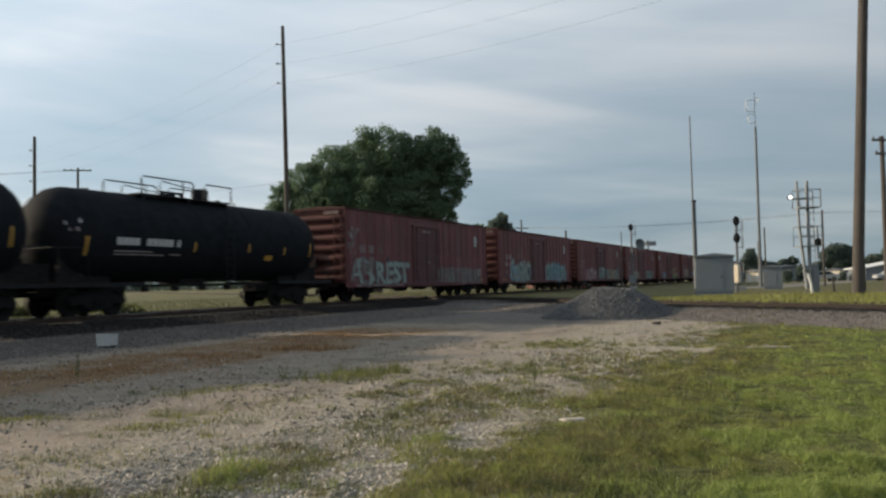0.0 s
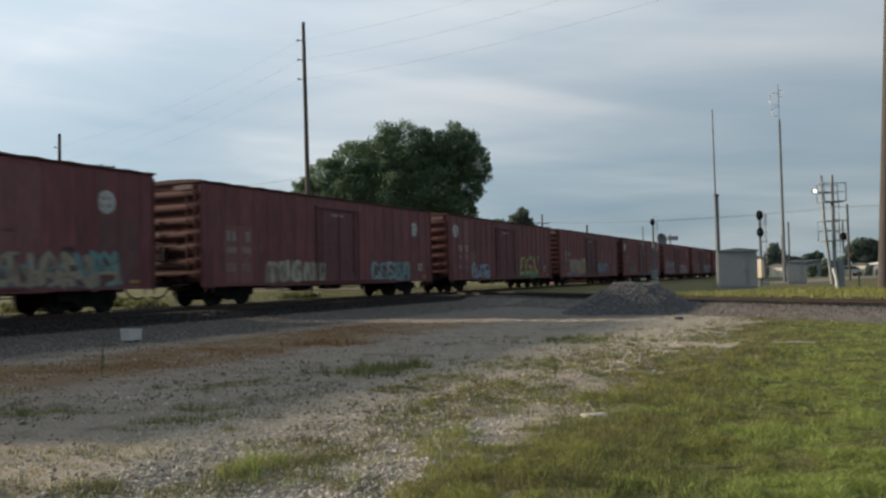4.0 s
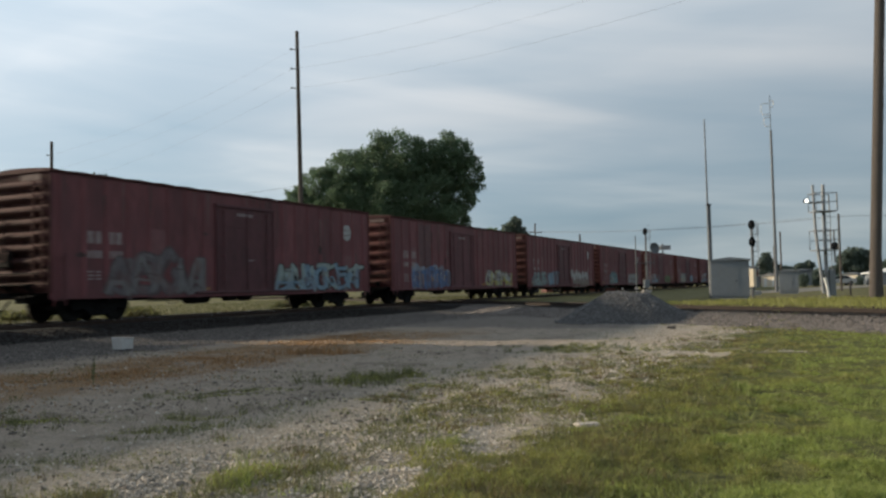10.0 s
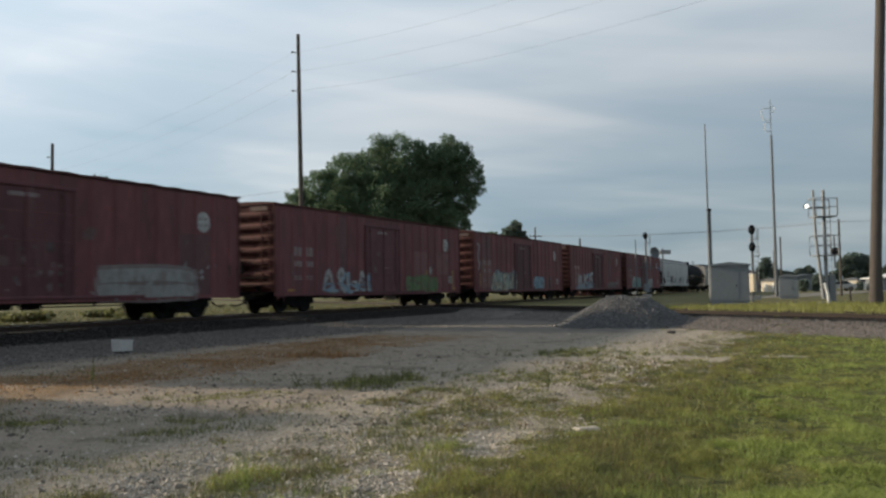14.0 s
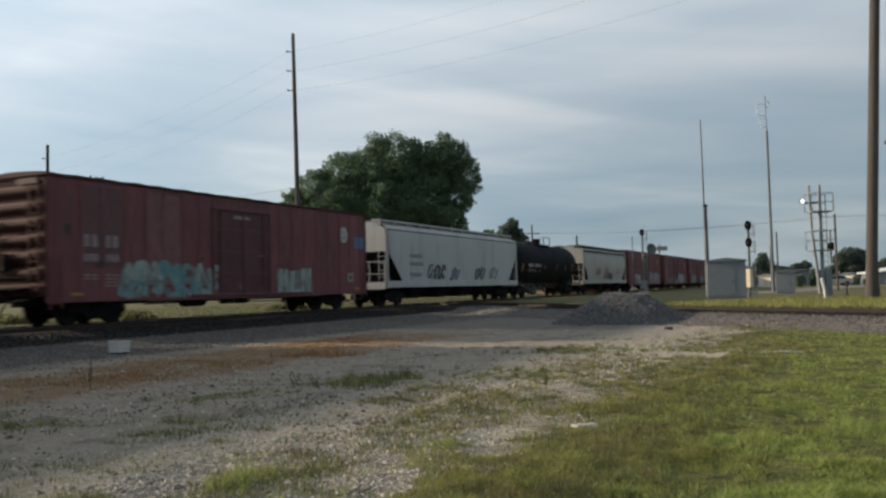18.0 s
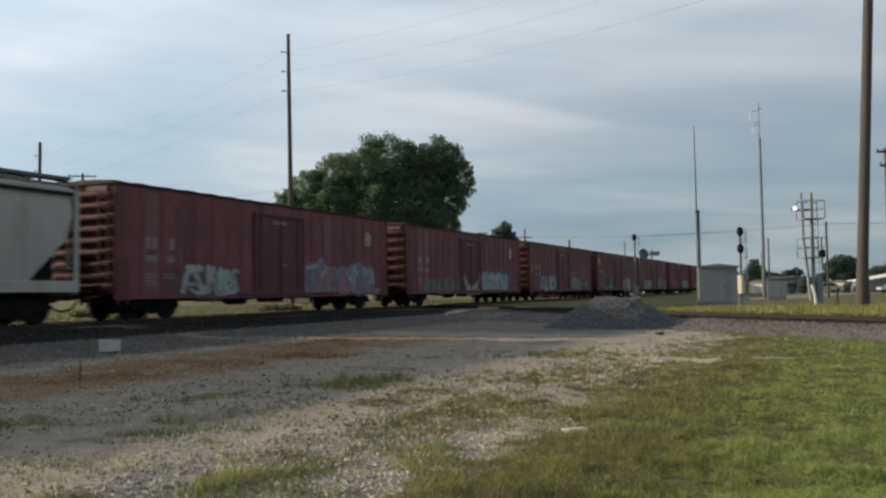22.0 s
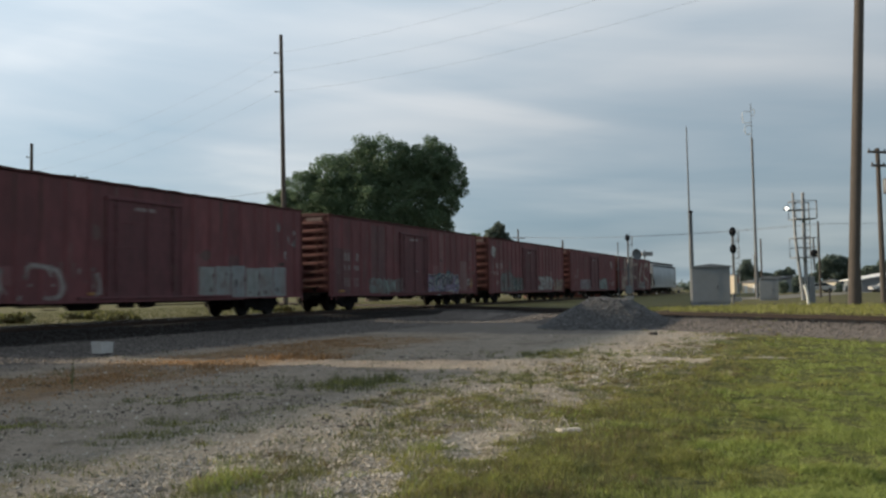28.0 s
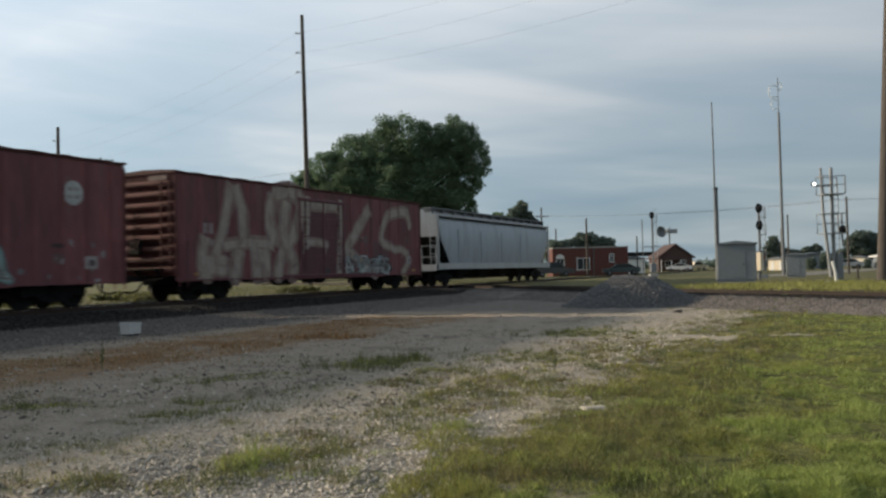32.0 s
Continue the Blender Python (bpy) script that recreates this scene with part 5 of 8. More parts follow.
    def curved_patch(x0, x1, a0, a1, mat, label, name):
        p = Geo()
        vs = []
        hs = [h for r, h in prof[:6]]
        rs = [r for r, h in prof[:6]]
        for a in [radians(a0 + (a1 - a0) * i / 5) for i in range(6)]:
            for x in (x0, x1):
                r = float(np.interp(x, hs, rs)) + 0.008
                vs.append((x, -r * math.cos(a), ZC + r * math.sin(a)))
        p.add(vs, [(2 * i, 2 * i + 1, 2 * i + 3, 2 * i + 2) for i in range(5)], True)
        part(name, p, mat, tank, label)

    for x, a0, a1 in ((0.82, -28, -4), (5.8, -18, -5), (9.0, -16, -4), (11.45, -18, -6), (13.4, -20, 2)):
        curved_patch(x, x + 0.09, a0, a1, M_YELLOW, "yellow reflector strip", "reflector")
    white = M_FADED if not bright else M_WHITE
    x = 2.05
    for w, gap in ((0.24, 0.03), (0.22, 0.03), (0.24, 0.03), (0.22, 0.34), (0.24, 0.03), (0.22, 0.03), (0.24, 0.03), (0.22, 0.03), (0.24, 0.2), (0.16, 0.1)):
        curved_patch(x, x + w, -12.5, -3.5, white, "white stencilled owner mark", "stencil")
        x += w + gap
    for x0, x1, a in ((2.0, 3.7, -21), (2.0, 4.3, -25), (4.6, 5.1, -24)):
        curved_patch(x0, x1, a, a + 1.6, M_FADED, "white data lines", "stencil")
    if bright:
        curved_patch(0.32, 0.70, 12, 18, M_WHITE, "white stencil", "stencil")
        curved_patch(0.40, 0.62, 2, 7, M_FADED, "faded white stencil", "stencil")
        curved_patch(10.2, 10.7, -28, -20, M_YELLOW, "small orange placard", "placard")
    for x in (1.75, L - 1.75):
        truck(car, x)
    coupler(car, -0.55, -1)
    coupler(car, L + 0.55, 1)
    TRAIN.append((car, start))
    return car


tank_car(2.95, 14.6, "black tank car with yellow reflectors behind another", 1)
tank_car(18.3, 14.6, "black tank car with white stencils and top guard rail", 2)

GAP = 20.98
A0, B0 = 34.95, 426.1


def lettered(i, label="mineral-red ribbed steel boxcar with sprayed graffiti", **k):
    return boxcar(A0 + GAP * i, label, i + 1, **k)


def lettered_b(i, label="mineral-red ribbed steel boxcar with sprayed graffiti", **k):
    return boxcar(B0 + GAP * i, label, i + 51, **k)


c = lettered(0, "mineral-red boxcar with pale sprayed letters at its doors")
lettering(c, "REST", 2.9, 6.9, 0.95, 2.55, PALE, (0.10, 0.13, 0.13), "pale blue-green sprayed letters", 0.035, 0.045, 0.0, 0.05)
wisps(c, 0.3, 1.4, 2.2, 4.1, (0.30, 0.27, 0.27), 22, 90)
patch(c, 1.0, 6.9, 0.90, 1.0, (0.36, 0.38, 0.36), "pale painted line on the sill")
graffiti(c, 0.6, 2.7, 0.95, 2.9, (GREY, (0.15, 0.12, 0.12), PALE), seed=2)
graffiti(c, 10.6, 17.6, 0.95, 2.4, (GREY, (0.10, 0.09, 0.09), PALE), "block", seed=3)
c = lettered(1)
graffiti(c, 2.6, 7.2, 0.92, 2.75, (SKY, BLACK, PALE, PALE), seed=4)
graffiti(c, 11.2, 17.0, 0.95, 2.75, (PALE, (0.10, 0.13, 0.15), SKY, TEAL), "wild", seed=5)
wisps(c, 3.6, 5.2, 2.7, 3.8, (0.24, 0.17, 0.15), 16, 6)
c = lettered(2)
graffiti(c, 3.0, 7.3, 0.95, 2.4, (WHITE, (0.2, 0.13, 0.14), PINK), "wild", seed=7)
graffiti(c, 11.3, 17.1, 0.95, 2.4, (TEAL, (0.1, 0.1, 0.1), TAN), "wild", seed=8)
graffiti(c, 8.1, 10.7, 1.1, 2.5, (PALE, TEAL, GREY), seed=9)
c = lettered(3)
graffiti(c, 3.7, 8.0, 0.95, 2.3, (CREAM, (0.16, 0.13, 0.11), TEAL), "block", seed=10)
graffiti(c, 12.1, 16.0, 0.95, 2.3, (PALE, (0.1, 0.11, 0.12), TEAL), "wild", seed=11)
c = lettered(4, "mineral-red boxcar with yellow and green graffiti on pink", mark="left")
graffiti(c, 3.3, 6.1, 0.95, 2.2, (SKY, BLUE, PALE), "wild", seed=12)
graffiti(c, 11.0, 16.8, 1.3, 2.9, (MAROON, (0.22, 0.06, 0.11), PINK), "block", seed=13, label="dull pink sprayed background")
graffiti(c, 11.5, 15.4, 0.9, 1.5, (GREEN, (0.03, 0.2, 0.14), TEAL), "block", seed=14, label="green sprayed base")
lettering(c, "BGN", 11.6, 15.4, 1.15, 2.85, (0.44, 0.42, 0.10), GREEN, "yellow sprayed letters with green outlines", 0.0, 0.03, 0.3, 0.03)
c = lettered(5, "mineral-red boxcar with sprayed letters beside its door", mark="none")
graffiti(c, 2.8, 7.4, 1.25, 2.7, (TAN, (0.28, 0.30, 0.32), ORANGE, (0.25, 0.24, 0.23)), "wild", seed=15)
graffiti(c, 1.9, 7.4, 0.9, 1.45, (BLUE, (0.17, 0.2, 0.25), ORANGE), "wild", seed=16)
lettering(c, "NAIM", 11.4, 15.1, 1.25, 2.45, SKY, (0.04, 0.08, 0.09), "pale blue sprayed letters")
patch(c, 12.4, 13.6, 0.86, 0.94, WHITE, "white lines on the sill", "stencil")
c = lettered(6, "dull red boxcar with a round herald and little graffiti", mark="left")
graffiti(c, 3.0, 5.6, 1.1, 2.9, ((0.10, 0.07, 0.065), (0.075, 0.05, 0.045), GREY), seed=17)
graffiti(c, 11.6, 16.2, 1.0, 2.2, ((0.16, 0.12, 0.12), (0.09, 0.06, 0.055), GREY), seed=18)
patch(c, 13.7, 14.2, 2.3, 2.8, GREY, "pale paint mark")
c = lettered(7, "mineral-red boxcar with pink and turquoise graffiti")
graffiti(c, 1.2, 7.6, 0.92, 2.75, ((0.33, 0.25, 0.25), BLACK, PINK, TEAL), "wild", seed=19)
graffiti(c, 1.6, 7.2, 0.9, 1.25, ((0.26, 0.12, 0.19), PURPLE, TAN), "wild", seed=20)
graffiti(c, 10.7, 16.9, 0.95, 2.4, (PINK, (0.2, 0.1, 0.12), TAN, SKY), "wild", seed=21)
c = lettered(8)
graffiti(c, 2.2, 6.7, 0.95, 2.8, ((0.14, 0.12, 0.13), (0.10, 0.07, 0.07), GREY), seed=22)
graffiti(c, 11.2, 17.8, 0.95, 2.55, (PALE, BLACK, SKY), "wild", seed=23)
c = lettered(9, "mineral-red boxcar with blue and white graffiti", mark="none")
graffiti(c, 2.3, 7.3, 0.92, 2.6, (BLUE, WHITE, ORANGE, (0.25, 0.28, 0.34)), "block", seed=24)
graffiti(c, 13.0, 17.4, 1.0, 2.3, (WHITE, (0.1, 0.09, 0.09), YELLOW), "wild", seed=25)
c = lettered(10, "mineral-red boxcar with white bubble graffiti")
graffiti(c, 4.8, 7.6, 0.92, 2.5, (SKY, PALE, WHITE), "block", seed=26)
patch(c, 6.3, 6.9, 1.85, 2.35, BLACK, "dark painted panel")
rolled(c, [[(11.6, 1.3), (14.0, 1.25), (16.6, 1.3)], [(11.5, 1.05), (14.2, 1.0), (16.8, 1.1)]], 0.55, (0.24, 0.205, 0.175), "tan rolled underpaint", 27)
rolled(c, [[(11.5, 2.45), (11.7, 2.0), (12.4, 1.75), (12.9, 2.3)], [(13.2, 1.7), (13.6, 2.15), (14.0, 1.7)], [(14.4, 1.7), (14.8, 2.15), (15.2, 1.75)], [(15.5, 1.75), (15.9, 2.05), (16.3, 1.8)]], 0.62, WHITE, "white bubble shapes", 28)
wisps(c, 16.3, 17.9, 1.0, 2.8, (0.36, 0.34, 0.33), 16, 128)
graffiti(c, 1.2, 4.6, 0.95, 2.4, (GREY, (0.1, 0.2, 0.24), PALE), "wild", seed=29)
c = lettered(11)
rolled(c, [[(3.9, 1.3), (5.2, 1.5), (6.7, 1.3)], [(4.2, 2.0), (5.4, 2.1), (6.4, 1.9)]], 0.7, (0.14, 0.24, 0.26), "faded turquoise rolled patch", 30)
graffiti(c, 3.8, 6.8, 0.95, 2.3, ((0.12, 0.24, 0.27), (0.09, 0.13, 0.15), PALE), "wild", seed=31)
wisps(c, 1.2, 3.8, 1.0, 2.4, (0.24, 0.18, 0.18), 22, 131)
rolled(c, [[(11.8, 1.25), (14.0, 1.2), (16.0, 1.25)], [(11.8, 1.8), (13.8, 1.9), (16.0, 1.85)]], 0.72, (0.31, 0.32, 0.31), "pale grey painted-out panel", 32)
wisps(c, 11.6, 17.3, 0.95, 2.4, (0.35, 0.35, 0.35), 30, 132)
wisps(c, 7.6, 10.6, 1.2, 3.6, (0.20, 0.15, 0.15), 22, 133)
c = lettered(12)
graffiti(c, 3.8, 7.6, 0.95, 2.4, (WHITE, (0.15, 0.1, 0.1), SKY), "wild", seed=33)
graffiti(c, 11.6, 15.4, 0.95, 2.1, ((0.11, 0.20, 0.07), (0.05, 0.09, 0.04), (0.14, 0.24, 0.10), (0.08, 0.15, 0.06)), "block", seed=34, label="green sprayed creature-like shapes")
disc(c, 14.6, 2.05, 0.22, PALE)
for x in (14.1, 17.6):
    patch(c, x, x + 0.14, 1.2, 2.5, (0.42, 0.26, 0.05), "yellow upright strip", "reflector")
c = lettered(13, "mineral-red boxcar with white and turquoise graffiti")
rolled(c, [[(0.5, 4.0), (0.9, 3.9), (0.6, 3.4), (0.9, 3.0), (0.7, 2.6)]], 0.12, (0.36, 0.35, 0.35), "thin white sprayed tag, unreadable", 35)
patch(c, 1.1, 3.0, 1.2, 3.2, (0.20, 0.085, 0.085), "repainted lighter red panel")
patch(c, 0.95, 1.05, 1.3, 2.4, (0.42, 0.26, 0.05), "yellow upright strip", "reflector")
graffiti(c, 2.9, 7.6, 0.92, 2.6, (PALE, (0.09, 0.1, 0.12), CREAM, (0.16, 0.2, 0.23)), "wild", seed=36)
graffiti(c, 11.4, 14.0, 1.0, 2.4, (SKY, (0.05, 0.17, 0.20), PALE), "bubble", seed=37)
c = lettered(14)
graffiti(c, 2.4, 7.5, 0.95, 2.7, (WHITE, (0.14, 0.16, 0.2), SKY), "wild", seed=38)
graffiti(c, 1.8, 7.5, 0.88, 1.25, (SKY, BLUE, PALE), "wild", seed=39)
graffiti(c, 12.6, 17.5, 1.0, 1.8, (GREY, (0.12, 0.08, 0.08), GREY), seed=40)
c = lettered(15, "mineral-red boxcar with pale graffiti, coupled to a white hopper")
graffiti(c, 3.0, 7.4, 0.95, 2.5, (PALE, (0.2, 0.2, 0.2), TEAL), "wild", seed=41)
graffiti(c, 11.4, 13.9, 0.92, 2.5, (PALE, GREY, WHITE), "block", seed=42)
patch(c, 17.6, 18.5, 3.3, 3.75, BLUE, "blue painted smear")

h1 = hopper(370.4, 19.5, M_HOP_WHITE, "long white covered hopper with dark tags on its side", 4, False)
tank_car(390.55, 15.6, "plain black tank car between two covered hoppers", 3, bright=False)
h2 = hopper(407.8, 16.8, M_HOP_BEIGE, "beige curved-side covered hopper with orange and black tags", 3, True)


def tag_on_hopper(car, x0, x1, z0, z1, color, seed, y=-1.625):
    rnd = random.Random(seed)
    bm = bmesh.new()
    n = max(3, int((x1 - x0) / 0.4))
    for i in range(n):
        cx = x0 + (x1 - x0) * (i + 0.5) / n
        turn, rr = rnd.uniform(0, 6.28), rnd.uniform(0.26, 0.42)
        mz = (z0 + z1) / 2 + rnd.uniform(-0.12, 0.12)
        ring = [(cx + rr * math.cos(turn + k * 1.15), mz + (z1 - z0) * 0.46 * math.sin(turn * 1.3 + k * 1.35)) for k in range(rnd.randint(4, 6))]
        for j, poly in enumerate(stroke(curve_through(ring), rnd.uniform(0.13, 0.22))):
            vs = [bm.verts.new((px, y - 0.0012 * i - 0.00003 * j, pz)) for px, pz in poly]
            bm.faces.new(vs)
    return finish_paint(car, bm, [color], "sprayed tag, unreadable", "tag")


tag_on_hopper(h1, 5.0, 7.1, 1.45, 2.3, (0.05, 0.06, 0.07), 1)
tag_on_hopper(h1, 8.0, 9.0, 1.45, 2.1, (0.16, 0.2, 0.25), 2)
tag_on_hopper(h1, 11.8, 13.2, 1.45, 2.2, (0.10, 0.11, 0.12), 3)
tag_on_hopper(h1, 14.2, 15.6, 1.5, 2.3, (0.2, 0.25, 0.3), 4)
for x, w, z in ((2.6, 1.5, 2.65), (2.6, 1.6, 2.2), (2.6, 1.4, 1.6)):
    part("stencil", Geo().box(x, x + w, -1.612, -1.604, z, z + 0.22), material("grey_stencil", (0.2, 0.2, 0.21), 0.7), h1, "grey reporting marks")
tag_on_hopper(h2, 7.5, 8.8, 1.45, 2.6, (0.34, 0.13, 0.08), 5)
tag_on_hopper(h2, 8.3, 10.6, 1.45, 2.0, (0.05, 0.05, 0.055), 6)
tag_on_hopper(h2, 12.6, 13.8, 1.9, 2.4, (0.34, 0.18, 0.14), 7)
tag_on_hopper(h2, 4.4, 6.0, 1.9, 2.5, (0.33, 0.2, 0.17), 8)

LILAC, SLATE = (0.30, 0.27, 0.31), (0.15, 0.18, 0.17)
c = lettered_b(0, mark_color=(0.36, 0.38, 0.22))
graffiti(c, 3.4, 6.4, 0.95, 2.35, (WHITE, (0.12, 0.1, 0.1), PALE), "wild", seed=51)
graffiti(c, 11.0, 17.3, 0.92, 2.7, (PALE, (0.13, 0.16, 0.2), PINK, (0.20, 0.23, 0.29)), "wild", seed=52)
wisps(c, 13.0, 16.5, 1.0, 1.9, (0.42, 0.30, 0.10), 8, 152, "yellow flecks of paint")
c = lettered_b(1, "mineral-red boxcar with blue and white graffiti")
graffiti(c, 2.0, 7.4, 0.95, 2.1, (SLATE, (0.10, 0.10, 0.09), GREY), "block", seed=53)
rolled(c, [[(8.0, 2.3), (8.4, 1.4), (9.4, 1.2), (10.4, 1.7), (10.8, 2.4)], [(8.3, 1.0), (10.6, 1.0)]], 0.42, (0.33, 0.30, 0.30), "white cup-shaped sprayed figure", 54)
graffiti(c, 11.1, 16.1, 0.92, 2.6, (PALE, BLUE, WHITE, (0.07, 0.16, 0.30)), "bubble", seed=55)
wisps(c, 11.3, 16.0, 1.0, 2.5, SKY, 16, 155, "pale blue flecks of paint")
wisps(c, 16.4, 18.2, 0.95, 2.2, (0.26, 0.22, 0.23), 16, 156)
c = lettered_b(2, "mineral-red boxcar with lilac and grey-white graffiti", mark="none")
wisps(c, 0.4, 1.5, 2.8, 4.2, (0.36, 0.34, 0.34), 14, 157)
graffiti(c, 2.6, 7.0, 0.92, 2.6, (LILAC, (0.20, 0.18, 0.21), PALE), "wild", seed=56)
wisps(c, 1.6, 3.0, 1.4, 2.3, TEAL, 8, 158, "turquoise flecks of paint")
CYAN = (0.07, 0.22, 0.28)
rolled(c, [[(11.5, 1.95), (11.75, 1.3)], [(13.2, 2.3), (13.6, 1.85), (13.9, 2.25)], [(14.5, 1.75), (14.9, 1.9), (15.15, 1.6)], [(11.7, 1.0), (12.6, 1.0)], [(14.1, 1.05), (14.9, 1.0)]], 0.34, CYAN, "turquoise sprayed cloud", 171)
graffiti(c, 11.8, 14.7, 0.9, 2.3, ((0.27, 0.29, 0.28), (0.17, 0.16, 0.16), PINK, (0.20, 0.22, 0.22)), "bubble", seed=57)
graffiti(c, 12.0, 14.6, 1.0, 1.8, ((0.30, 0.31, 0.31), (0.20, 0.12, 0.12), (0.20, 0.27, 0.26)), "wild", seed=157)
wisps(c, 11.9, 14.9, 0.95, 2.2, CYAN, 9, 172, "turquoise flecks of paint")
wisps(c, 11.4, 15.0, 0.98, 1.25, (0.30, 0.14, 0.04), 7, 173, "orange flecks of paint")
patch(c, 15.3, 15.8, 1.25, 1.85, (0.20, 0.13, 0.14), "faded pinkish panel")
patch(c, 16.1, 16.62, 1.78, 2.25, (0.15, 0.15, 0.21), "faded lilac panel")
patch(c, 16.14, 16.6, 1.25, 1.7, (0.30, 0.30, 0.31), "worn white panel")
patch(c, 16.9, 17.42, 1.98, 2.3, (0.04, 0.045, 0.08), "dark blue panel")
patch(c, 16.92, 17.4, 1.3, 1.95, (0.28, 0.24, 0.21), "worn cream panel")
wisps(c, 15.3, 17.4, 1.25, 2.1, (0.16, 0.10, 0.10), 12, 159, "dark rubbed flecks")
wisps(c, 17.9, 18.4, 2.9, 3.9, (0.20, 0.18, 0.19), 6, 174)
c = lettered_b(3, "mineral-red boxcar with dark green graffiti and cream shapes", mark="left")
graffiti(c, 2.9, 7.5, 0.92, 2.5, (DKGREEN, BLACK, PALE, (0.03, 0.04, 0.042)), "wild", seed=58)
wisps(c, 2.2, 3.4, 1.0, 2.4, PALE, 12, 160)
graffiti(c, 11.6, 15.6, 0.92, 2.4, (CREAM, (0.24, 0.25, 0.22), PALE), "bubble", seed=59)
rolled(c, [[(12.2, 1.2), (13.4, 2.4), (15.0, 1.3)], [(12.0, 1.0), (15.4, 1.0)]], 0.55, (0.33, 0.34, 0.29), "cream rolled shape", 161)
c = lettered_b(4, "mineral-red boxcar with turquoise outlined graffiti")
graffiti(c, 2.6, 7.4, 0.95, 2.4, (PALE, TEAL, GREY), "block", seed=60)
graffiti(c, 11.6, 18.0, 0.95, 2.7, ((0.06, 0.08, 0.09), (0.16, 0.33, 0.30), PURPLE), "wild", seed=61)
wisps(c, 16.6, 17.8, 1.0, 1.8, (0.40, 0.24, 0.06), 6, 162, "orange flecks of paint")
c = lettered_b(5, "mineral-red boxcar with a pale painted-out panel", mark="none")
rolled(c, [[(2.6, 2.1), (3.4, 2.0), (3.3, 1.0)], [(4.4, 2.2), (5.4, 2.1), (5.6, 1.2), (5.0, 1.0)], [(7.0, 2.0), (7.1, 1.2)]], 0.16, (0.34, 0.31, 0.30), "thin white sprayed tag, unreadable", 62)
wisps(c, 1.0, 7.4, 0.98, 2.2, (0.26, 0.22, 0.21), 26, 163)
for k in range(6):
    patch(c, 11.85 + 0.94 * k, 12.74 + 0.94 * k, 0.93, 2.38 + 0.05 * ((k * 7) % 3), (0.29 - 0.008 * (k % 3), 0.31 - 0.008 * (k % 3), 0.30), "pale grey painted-out panel")
wisps(c, 12.0, 17.2, 0.95, 2.1, (0.12, 0.09, 0.09), 14, 164, "dark rubbed flecks")
wisps(c, 16.9, 18.3, 3.0, 4.0, (0.27, 0.25, 0.25), 9, 165)
c = lettered_b(6, "mineral-red boxcar with black, white and turquoise graffiti", mark="none")
graffiti(c, 3.9, 7.6, 0.95, 2.2, ((0.17, 0.20, 0.19), (0.11, 0.11, 0.11), PALE), "block", seed=64)
graffiti(c, 11.0, 15.6, 0.95, 2.4, ((0.05, 0.055, 0.08), WHITE, PURPLE, (0.05, 0.12, 0.15)), "wild", seed=65)
patch(c, 15.9, 16.9, 1.1, 3.2, (0.22, 0.12, 0.12), "faded pinkish panel")
wisps(c, 17.3, 18.3, 1.6, 3.7, (0.25, 0.22, 0.20), 12, 166)
patch(c, 17.6, 17.75, 1.3, 2.1, (0.42, 0.26, 0.05), "yellow upright strip", "reflector")
c = lettered_b(7, "mineral-red boxcar with white graffiti and a round herald", mark="left")
wisps(c, 0.4, 1.3, 2.5, 4.0, (0.38, 0.36, 0.36), 12, 167)
graffiti(c, 2.4, 4.6, 0.95, 2.75, ((0.14, 0.15, 0.15), (0.06, 0.07, 0.07), (0.20, 0.20, 0.19)), "wild", seed=66)
graffiti(c, 4.5, 7.4, 0.92, 2.2, ((0.06, 0.08, 0.08), (0.13, 0.15, 0.15), (0.20, 0.22, 0.21), (0.08, 0.09, 0.09)), "wild", seed=266)
patch(c, 2.7, 4.6, 0.93, 1.25, (0.13, 0.12, 0.16), "faded lilac band under the lettering")
lettering(c, "ZENKO", 11.1, 15.2, 0.98, 2.5, (0.36, 0.36, 0.35), (0.11, 0.10, 0.10), "white sprayed letters", 0.05, 0.04, 0.08, 0.06)
graffiti(c, 15.9, 18.4, 1.0, 2.2, (GREY, (0.24, 0.18, 0.10), TAN), seed=68)
c = lettered_b(8, "mineral-red boxcar with pale washed-out graffiti")
graffiti(c, 3.6, 7.4, 0.95, 2.4, ((0.30, 0.30, 0.32), (0.16, 0.13, 0.14), PURPLE), "block", seed=69)
graffiti(c, 11.1, 14.4, 0.95, 2.4, (PALE, TEAL, GREY), "wild", seed=70)
wisps(c, 10.9, 18.0, 0.95, 2.5, (0.30, 0.28, 0.29), 22, 168)
c = lettered_b(9, "mineral-red boxcar with giant beige letters along its whole side", mark="none")
BEIGE = (0.37, 0.315, 0.265)
rolled(c, [[(3.0, 4.5), (2.6, 3.4), (2.1, 2.1), (1.6, 1.0)], [(3.2, 4.5), (3.6, 3.7), (3.7, 2.7)], [(2.5, 2.5), (5.3, 2.6)], [(1.5, 2.8), (1.3, 1.8), (1.6, 1.0)],
           [(1.3, 1.75), (2.5, 1.75)], [(1.3, 1.3), (2.5, 1.35)]], 0.50, BEIGE, "giant rolled beige letter", 71)
rolled(c, [[(4.3, 2.5), (4.4, 1.6), (4.5, 0.95)], [(3.4, 2.3), (3.2, 1.6), (3.2, 1.0)], [(4.9, 2.4), (5.0, 1.0)]], 0.62, BEIGE, "giant rolled beige letter", 72)
